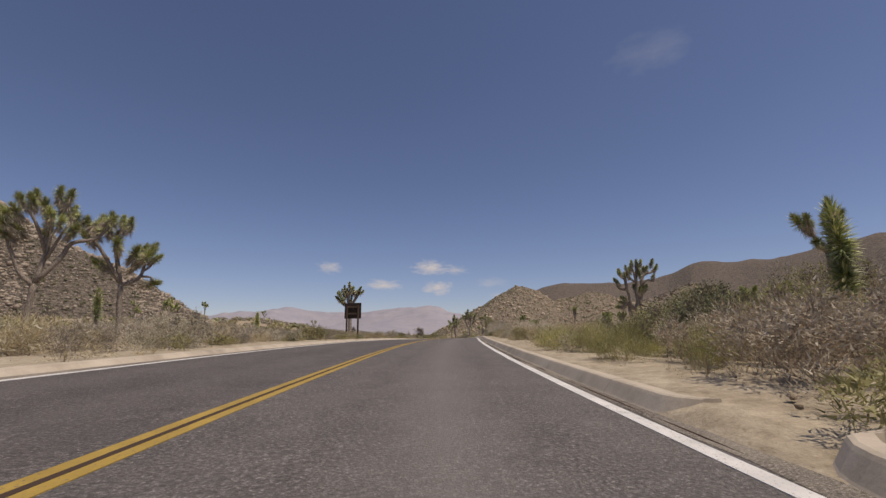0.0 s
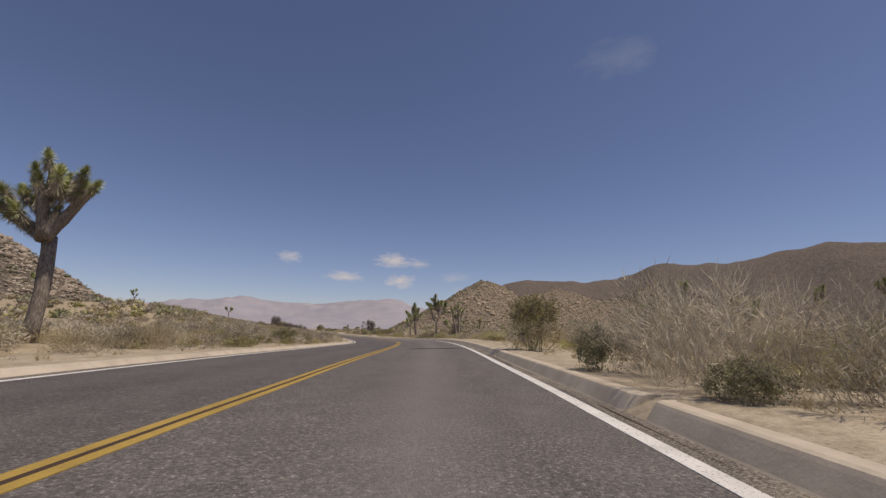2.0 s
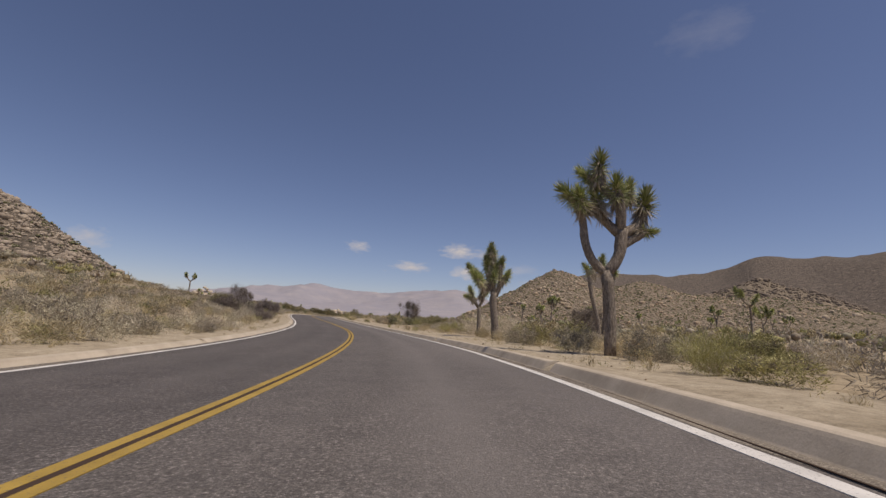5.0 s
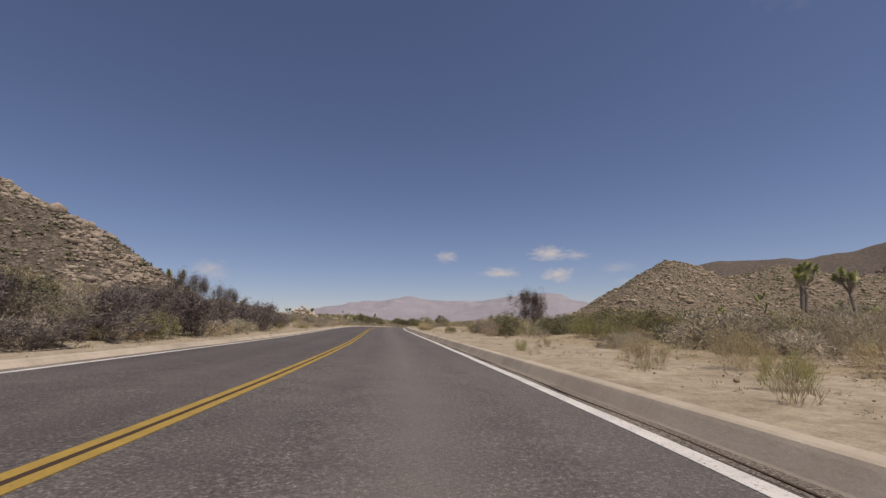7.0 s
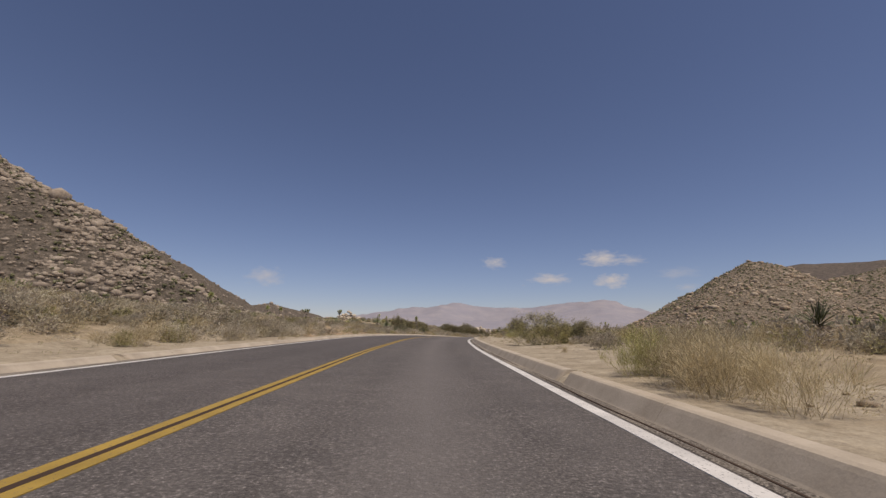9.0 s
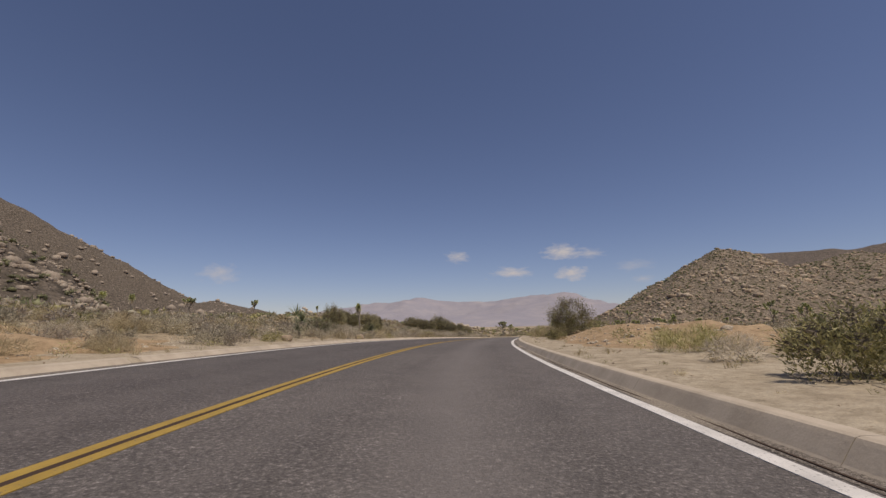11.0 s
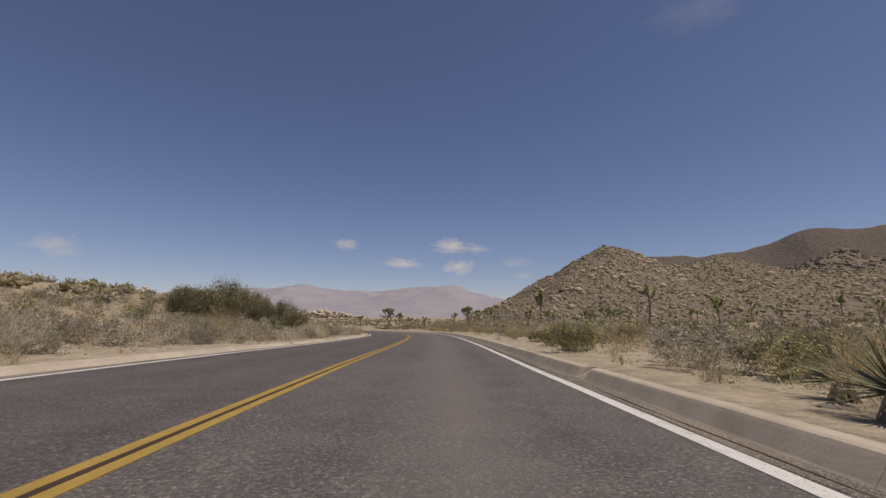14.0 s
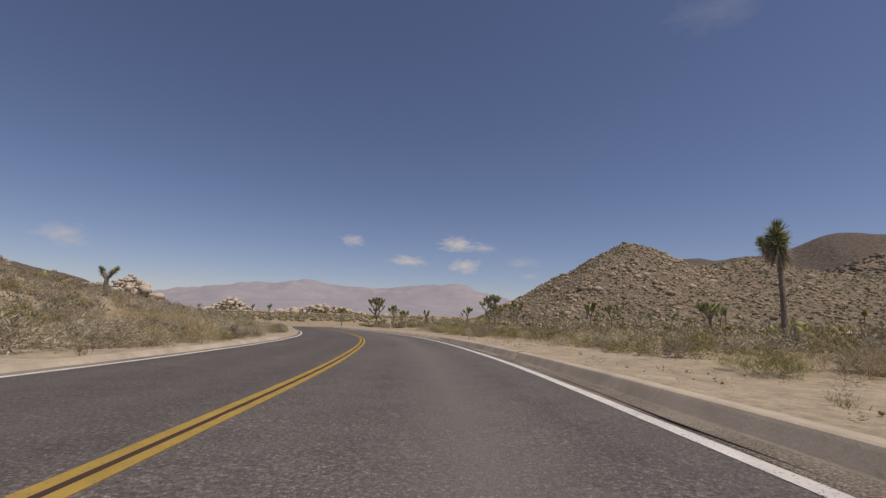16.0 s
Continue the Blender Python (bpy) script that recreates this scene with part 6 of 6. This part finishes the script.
for nm, mt, cnt in (("tan_brush", GREY_LEAF, 420), ("bleached_brush", TWIG_PALE, 300), ("dry_brush", TWIG_GREY, 300)):
    p = west_spots(cnt)
    scrub(nm, p, nrng.uniform(0.45, 0.95, cnt), nrng.uniform(0.45, 0.95, cnt), 380, 0.12, mt, "rounded tan and grey dry brush on the western rise", 0.2)

SCRUB = [("straw_scrub", STRAW, "pale straw-coloured desert scrub on the flat"), ("grey_scrub", TWIG_GREY, "grey-brown desert scrub on the flat"),
         ("sage_scrub", GREY_LEAF, "grey-green sage scrub on the flat"), ("olive_scrub", OLIVE, "olive desert scrub on the flat"), ("dark_scrub", GREEN, "dark green desert scrub on the flat")]
for (nm, mt, lb), c1, c2 in zip(SCRUB, (860, 560, 760, 400, 110), (1500, 1300, 1200, 1200, 700)):
    p = spots(c1, 9.6, 28, -15, 350, -40, 100, 0.7)
    scrub(nm, p, nrng.uniform(0.4, 1.05, len(p)), nrng.uniform(0.4, 0.95, len(p)), 260, 0.15, mt, lb, 0.28)
    p = spots(c2, 25, 240, -20, 640, -120, 330, 1.05)
    scrub("far_" + nm, p, nrng.uniform(0.6, 1.7, len(p)), nrng.uniform(0.6, 1.3, len(p)), 70, 0.24, mt, lb, 0.5, 0.9, 0.7)

# ---- loose stones and boulders of the slopes ----
ICO = boulder_mesh(9, ROCK, 0.2, 1)
ico_v = np.array([v.co[:] for v in ICO.vertices])
ico_f = np.array([p.vertices[:] for p in ICO.polygons])


def rocks(name, p, size, mat, label, flat=0.8):
    n, nv = len(p), len(ico_v)
    a = nrng.uniform(0, 6.28, n)
    sc = size[:, None] * nrng.uniform(0.65, 1.3, (n, 3)) * np.array([1, 1, flat])
    v = ico_v[None] * (1 + np.clip(nrng.normal(size=(n, nv, 1)), -1.6, 1.6) * 0.17)
    v = v * sc[:, None, :]
    x = v[..., 0] * np.cos(a)[:, None] - v[..., 1] * np.sin(a)[:, None]
    y = v[..., 0] * np.sin(a)[:, None] + v[..., 1] * np.cos(a)[:, None]
    v = np.stack([x, y, v[..., 2]], -1) + p[:, None, :]
    f = ico_f[None] + (np.arange(n) * nv)[:, None, None]
    k = n * len(ico_f)
    me = bpy.data.meshes.new(name)
    me.vertices.add(n * nv)
    me.vertices.foreach_set("co", v.reshape(-1))
    me.loops.add(3 * k)
    me.loops.foreach_set("vertex_index", f.reshape(-1).astype(np.int32))
    me.polygons.add(k)
    me.polygons.foreach_set("loop_start", np.arange(0, 3 * k, 3, dtype=np.int32))
    me.update(calc_edges=True)
    me.materials.append(mat)
    return tagged(new(name, me), label, "boulders", kind="stuff")


def on_hill(fn, count, x0, x1, y0, y1, least):
    out = []
    while sum(map(len, out)) < count:
        x, y = nrng.uniform(x0, x1, 5000), nrng.uniform(y0, y1, 5000)
        z, g = fn(x, y), land(x, y)
        keep = z > g + least
        out.append(np.stack([x, y, z], 1)[keep])
    return np.concatenate(out)[:count]


p = on_hill(west_hill, 12000, -300, 0, 150, 460, 0.4)
rocks("slope_boulders", p, 0.16 + nrng.gamma(1.1, 0.2, len(p)), SLOPE_ROCK, "brown and tan boulders strewn over the slope")
p = on_hill(west_hill, 14000, -300, 0, 150, 460, 0.8)
p = p[fbm(p[:, 0], p[:, 1], 22.0, 3, 15.0) > -0.05]
rocks("slope_boulders", p, 0.35 + nrng.gamma(1.3, 0.34, len(p)), SLOPE_ROCK, "clusters of large tan boulders on the slope")
p = on_hill(west_hill, 6000, -420, -60, 290, 660, 1.0)
rocks("slope_boulders", p, 0.4 + nrng.gamma(1.1, 0.5, len(p)), SLOPE_ROCK, "brown and tan boulders strewn over the slope")
p = on_hill(west_hill, 1500, -420, -60, 290, 660, 1.0)
scrub("slope_scrub", p, nrng.uniform(0.7, 1.7, len(p)), nrng.uniform(0.7, 1.4, len(p)), 30, 0.4, GREEN, "dark scrub scattered between the boulders", 0.5, 0.9, 0.8)
p = on_hill(west_hill, 900, -700, -100, 460, 1000, 2.0)
rocks("slope_boulders", p, 1.0 + nrng.gamma(1.6, 1.0, len(p)), SLOPE_ROCK, "brown and tan boulders strewn over the slope")
p = on_hill(east_hill, 9000, 190, 640, 380, 720, 1.5)
rocks("slope_boulders", p, 0.4 + nrng.gamma(1.0, 0.55, len(p)), ROCK, "tan granite boulders covering the hill")
p = on_hill(east_hill, 9000, 190, 640, 380, 720, 3.0)
p = p[fbm(p[:, 0], p[:, 1], 60.0, 3, 21.0) > 0.22]
rocks("slope_boulders", p, 0.5 + nrng.gamma(1.2, 0.6, len(p)), CREAM_ROCK, "pale granite outcrops on the hill")
p = on_hill(east_hill, 3200, 560, 830, 480, 740, 20.0)
rocks("slope_boulders", p, 0.9 + nrng.gamma(1.2, 1.0, len(p)), CRAG_ROCK, "dark crags on the far knoll")
p = on_hill(west_hill, 2600, -300, 5, 150, 460, 0.6)
scrub("slope_scrub", p, nrng.uniform(0.5, 1.3, len(p)), nrng.uniform(0.5, 1.2, len(p)), 40, 0.24, GREEN, "dark scrub scattered between the boulders", 0.5, 0.9, 0.8)
p = on_hill(east_hill, 5200, 190, 640, 360, 720, 0.6)
scrub("slope_scrub", p, nrng.uniform(0.8, 1.9, len(p)), nrng.uniform(0.7, 1.6, len(p)), 26, 0.45, GREEN, "dark olive scrub scattered between the boulders", 0.5, 0.9, 0.85)

# pale outcrops beyond the inner rise of the last bend


def outcrop(ox, oy, wide, deep, tall, count, size):
    q = nrng.normal(size=(count, 2)) * np.array([wide, deep]) * 0.5
    z = land(q[:, 0] + ox, q[:, 1] + oy) + tall * np.clip(1 - np.abs(q[:, 0]) / wide - 0.3 * np.abs(q[:, 1]) / deep, 0, 1) * nrng.uniform(0.2, 1.0, count)
    rocks("pale_outcrop", np.c_[q + np.array([ox, oy]), z], size * (0.7 + nrng.gamma(1.5, 0.35, count)), PALE_ROCK, "outcrop of pale granite boulders on the rise")


outcrop(-104, 735, 46, 14, 33, 420, 2.0)
outcrop(-20, 765, 26, 10, 17, 160, 1.7)
outcrop(75, 790, 70, 10, 12, 190, 1.9)
earth_bank(192, 210, 5.9, 14.9, 0.75, 900)
earth_bank(172, 194, -5.4, -13.0, 0.35, 500)
# loose stones on the verges
NS = 2600
mm = nrng.uniform(0, 285, NS)
sd = np.where(nrng.random(NS) < 0.6, 1, -1)
q_ = np.array([beside(m, s * (4.7 + 4.0 * r)) for m, s, r in zip(mm, sd, nrng.random(NS) ** 1.3)])
zz = land(q_[:, 0], q_[:, 1], False)
rocks("verge_stones", np.c_[q_, zz], 0.008 + nrng.gamma(1.2, 0.009, NS), ROCK, "small stones scattered on the sandy verges")

q_ = np.array([beside(m, s * (4.65 + 4.5 * r)) for m, s, r in zip(nrng.uniform(0, 285, 2400), np.where(nrng.random(2400) < 0.6, 1, -1), nrng.random(2400))])
lit = np.c_[q_, land(q_[:, 0], q_[:, 1], False) - 0.01]
for k0, (nm, mt) in enumerate((("twig_litter", TWIG_GREY), ("straw_litter", STRAW), ("green_sprouts", OLIVE))):
    pp = lit[k0::3]
    scrub(nm, pp, nrng.uniform(0.05, 0.2, len(pp)), nrng.uniform(0.04, 0.16, len(pp)), 30, 0.1, mt, "small dry sprouts and twig litter on the sand", 0.16)

# ---- joshua woodland farther off: a few trees, copied ----
MODELS = []
for k, (h, fk, tr, sp) in enumerate([(4.2, 3, 0.4, 38), (3.6, 3, 0.45, 34), (5.0, 3, 0.42, 40), (3.0, 2, 0.5, 36), (4.6, 2, 0.6, 28), (2.6, 1, 0.8, 20)]):
    MODELS.append(joshua(*beside(225 + 14 * k, 52 + 9 * (k % 3)), h * 0.85, 300 + k, fk, tr, sp, "distant joshua tree with dark shaggy heads", 1, True))


def woodland(count, boxes_):
    n = 0
    while n < count:
        x0, x1, y0, y1 = rng.choice(boxes_)
        x, y = rng.uniform(x0, x1), rng.uniform(y0, y1)
        i, lat = near_road([x], [y])
        if abs(lat[0]) < 30 or float(east_hill(np.array([x]), np.array([y]))[0]) > land_z(x, y) + 25:
            continue
        s = rng.uniform(0.75, 1.2)
        src = rng.choice(MODELS)
        c = copy_thing(src, Matrix.LocRotScale((x, y, land_z(x, y) - 0.05), Euler((0, 0, rng.uniform(0, 6.28))), None))
        c.scale = (s, s, s)
        n += 1


woodland(34, [(70, 150, 250, 380), (90, 230, 300, 430)])
woodland(26, [(60, 120, 60, 210), (70, 200, 20, 160)])
woodland(22, [(50, 130, 340, 460), (-20, 60, 400, 480), (80, 140, 200, 300)])
woodland(8, [(-40, 0, 60, 150), (-50, -10, 20, 100)])

# ---- clouds, far behind everything ----


def cloud_material(name, seed, soft):
    m = bpy.data.materials.new(name)
    m.use_nodes = True
    n, l = m.node_tree.nodes, m.node_tree.links
    n.clear()
    tc = n.new("ShaderNodeTexCoord")
    mp = n.new("ShaderNodeMapping")
    mp.inputs["Location"].default_value = (seed * 3.1, seed * 1.7, 0)
    l.new(tc.outputs["Object"], mp.inputs["Vector"])
    f = noise_node(n, l, mp.outputs["Vector"], 2.3, 7, 0.6)
    g = n.new("ShaderNodeTexGradient")
    g.gradient_type = "SPHERICAL"
    l.new(tc.outputs["Object"], g.inputs["Vector"])
    a = math_node(n, l, "ADD", math_node(n, l, "MULTIPLY", g.outputs["Fac"], 1.5), math_node(n, l, "MULTIPLY", math_node(n, l, "SUBTRACT", f, 0.5), 2.2))
    a = math_node(n, l, "MULTIPLY", math_node(n, l, "SUBTRACT", a, 0.3), soft * 0.8, True)
    em = n.new("ShaderNodeEmission")
    em.inputs["Color"].default_value, em.inputs["Strength"].default_value = (0.93, 0.92, 0.97, 1), 0.52
    tr = n.new("ShaderNodeBsdfTransparent")
    mx = n.new("ShaderNodeMixShader")
    out = n.new("ShaderNodeOutputMaterial")
    l.new(a, mx.inputs["Fac"])
    l.new(tr.outputs["BSDF"], mx.inputs[1])
    l.new(em.outputs["Emission"], mx.inputs[2])
    l.new(mx.outputs["Shader"], out.inputs["Surface"])
    return m


def cloud(az, el, wide, tall, seed, soft):
    dist = 4400.0
    p = Vector((math.sin(radians(az)) * math.cos(radians(el)), math.cos(radians(az)) * math.cos(radians(el)), math.sin(radians(el)))) * dist + Vector((35, 130, 0))
    grid = [(x, y, 0.0) for y in (-1, 0, 1) for x in (-1, 0, 1)]
    faces = [(0, 1, 4, 3), (1, 2, 5, 4), (3, 4, 7, 6), (4, 5, 8, 7)]
    ob = new("cloud", mesh_of("cloud", grid, faces, cloud_material("thin_white_cloud", seed, soft)))
    ob.matrix_world = look(p, (35, 130, 0)) @ Matrix.Diagonal((dist * math.tan(radians(wide / 2)), dist * math.tan(radians(tall / 2)), 1, 1))
    return tagged(ob, "small white fair-weather cloud low over the mountains", "cloud", kind="structure")


cloud(19.8, 6.2, 5.4, 2.6, 1, 1.1)
cloud(12.5, 6.6, 7.0, 2.0, 2, 1.0)
cloud(5.6, 8.8, 4.2, 2.1, 3, 0.8)
cloud(18.9, 8.9, 6.6, 2.7, 4, 1.1)
cloud(22.0, 8.5, 5.0, 1.6, 5, 0.6)
cloud(-23.0, 6.5, 5.6, 3.2, 6, 0.6)
cloud(27.0, 6.8, 6.0, 1.8, 7, 0.35)
cloud(27.8, 5.1, 3.2, 1.2, 8, 0.4)
cloud(49.5, 32.4, 12.0, 6.0, 9, 0.12)

# ---- storm drain in the kerb ----


def storm_drain(m, lat):
    x, y = beside(m, lat)
    z = on_road((m / 16.3 + 4) * PER * 24 / 26, lat).z
    a, b = beside(m - 1, lat), beside(m + 1, lat)
    e = new("storm_drain")
    e.empty_display_size = 0.3
    e.location, e.rotation_euler[2] = (x, y, z), math.atan2(b[1] - a[1], b[0] - a[0])
    tagged(e, "pale concrete storm drain inlet set into the kerb", "storm drain")
    part("cover_slab", box_mesh("cover_slab", 1.25, 0.62, 0.07, KERB, 0.015), e, "pale worn concrete slab", Matrix.Translation((0, 0, 0.165)))
    for sx in (-0.56, 0.56):
        part("side_wall", box_mesh("side_wall", 0.12, 0.5, 0.3, KERB, 0.012), e, "", Matrix.Translation((sx, 0, -0.02)))
    part("apron", box_mesh("apron", 1.0, 0.34, 0.05, KERB, 0.01), e, "sandy sunken apron of the drain", Matrix.Translation((0, 0.22, 0.004)))
    for k in range(9):
        part("grate_bar", box_mesh("grate_bar", 0.03, 0.02, 0.11, SIGN_POST, 0.004), e, "rusty brown bar", Matrix.Translation((-0.44 + 0.11 * k, 0.2, 0.08)))
    return e


storm_drain(225.6, 4.34)
for kk, (m, la, w) in enumerate([(222.7, 3.83, 0.22), (222.3, 3.86, 0.26)] ):
    shrub("olive", *beside(m, la), w, w * 1.05, 260 + kk, "small grey-green weed growing in the gutter grit", on_road((m / 16.3 + 4) * PER * 24 / 26, la).z + 0.02)

# ---- kerbs: one long row of cast stones on each side, broken by drains ----
CUTS_E = [2.6, 19.4, 36.7, 45.5, 54.1, 89.6, 103.8, 136.4, 153.0, 201.5, 225.0, 235.3, 251.2, 271.3]
CUTS_W = [30.0, 62.0, 96.0, 137.5, 155.6, 188.0, 214.0, 247.0]


def kerb_stone(m0, m1, sgn, nose=0.0, tail=0.0):
    """One length of kerb; nose and tail round its ends off, away from the road."""
    i0, i1 = [(m / 16.3 + 4) * PER * 24 / 26 for m in (m0, m1)]
    rows_ = []
    ends = sorted(set([0.0, 0.33, 0.67, 1.0] + [min(1.0, k * nose / 5 / (m1 - m0)) for k in range(6)] + [max(0.0, 1 - k * tail / 5 / (m1 - m0)) for k in range(6)]))
    for t in ends:
        i = i0 + (i1 - i0) * t
        k = int(i)
        e = RLANE[k] + RGUT[k] if sgn > 0 else LEFT_LANE + GUTTER
        sh = 0.008 if t in (0.0, 1.0) else 0.0
        kh = KERB_H if sgn > 0 else KERB_LOW
        prof = [(-0.02, -0.12), (0.0, 0.012), (0.015, 0.028), (0.095, kh - 0.036), (0.115, kh - 0.011), (0.15, kh), (0.28, kh), (0.33, -0.1)]
        near = [(t * (m1 - m0), nose), ((1 - t) * (m1 - m0), tail)]
        turn = sum(r * (1 - math.sqrt(max(0.0, 1 - (1 - s / r) ** 2))) for s, r in near if r and s < r)
        rows_.append([on_road(i, sgn * (e + a + turn * 0.75), b - sh * 0.3 * (b > 0.05)) for a, b in prof])
    c = rows_[0][0]
    v = [p - c for r in rows_ for p in r]
    w = len(rows_[0])
    f = []
    for r in range(len(rows_) - 1):
        for k in range(w - 1):
            a = r * w + k
            f.append((a, a + w, a + w + 1, a + 1) if sgn > 0 else (a, a + 1, a + w + 1, a + w))
    f.append(tuple(range(w)) if sgn > 0 else tuple(range(w - 1, -1, -1)))
    q = (len(rows_) - 1) * w
    f.append(tuple(range(q + w - 1, q - 1, -1)) if sgn > 0 else tuple(range(q, q + w)))
    part("kerb_stone", mesh_of("kerb_stone", v, f, KERB), road, "", Matrix.Translation(c))


for sgn, cuts in ((1, CUTS_E), (-1, CUTS_W)):
    m = -40.0
    while m < 284:
        nxt = m + 3.05
        gap = [c for c in cuts if m < c < nxt + 0.3]
        if gap:
            c = gap[0]
            wide_gap = 1.1 if (sgn > 0 and (c < 3 or c == 225.0)) else 0.3
            if c - m > 0.3:
                kerb_stone(m, c - 0.01, sgn, tail=1.0 if c < 3 else 0.12)
            m = c + wide_gap
            kerb_stone(m, m + 1.5, sgn, nose=0.3 if c < 3 else 0.1)
            m += 1.508
            continue
        kerb_stone(m + 0.004, nxt - 0.004, sgn)
        m = nxt
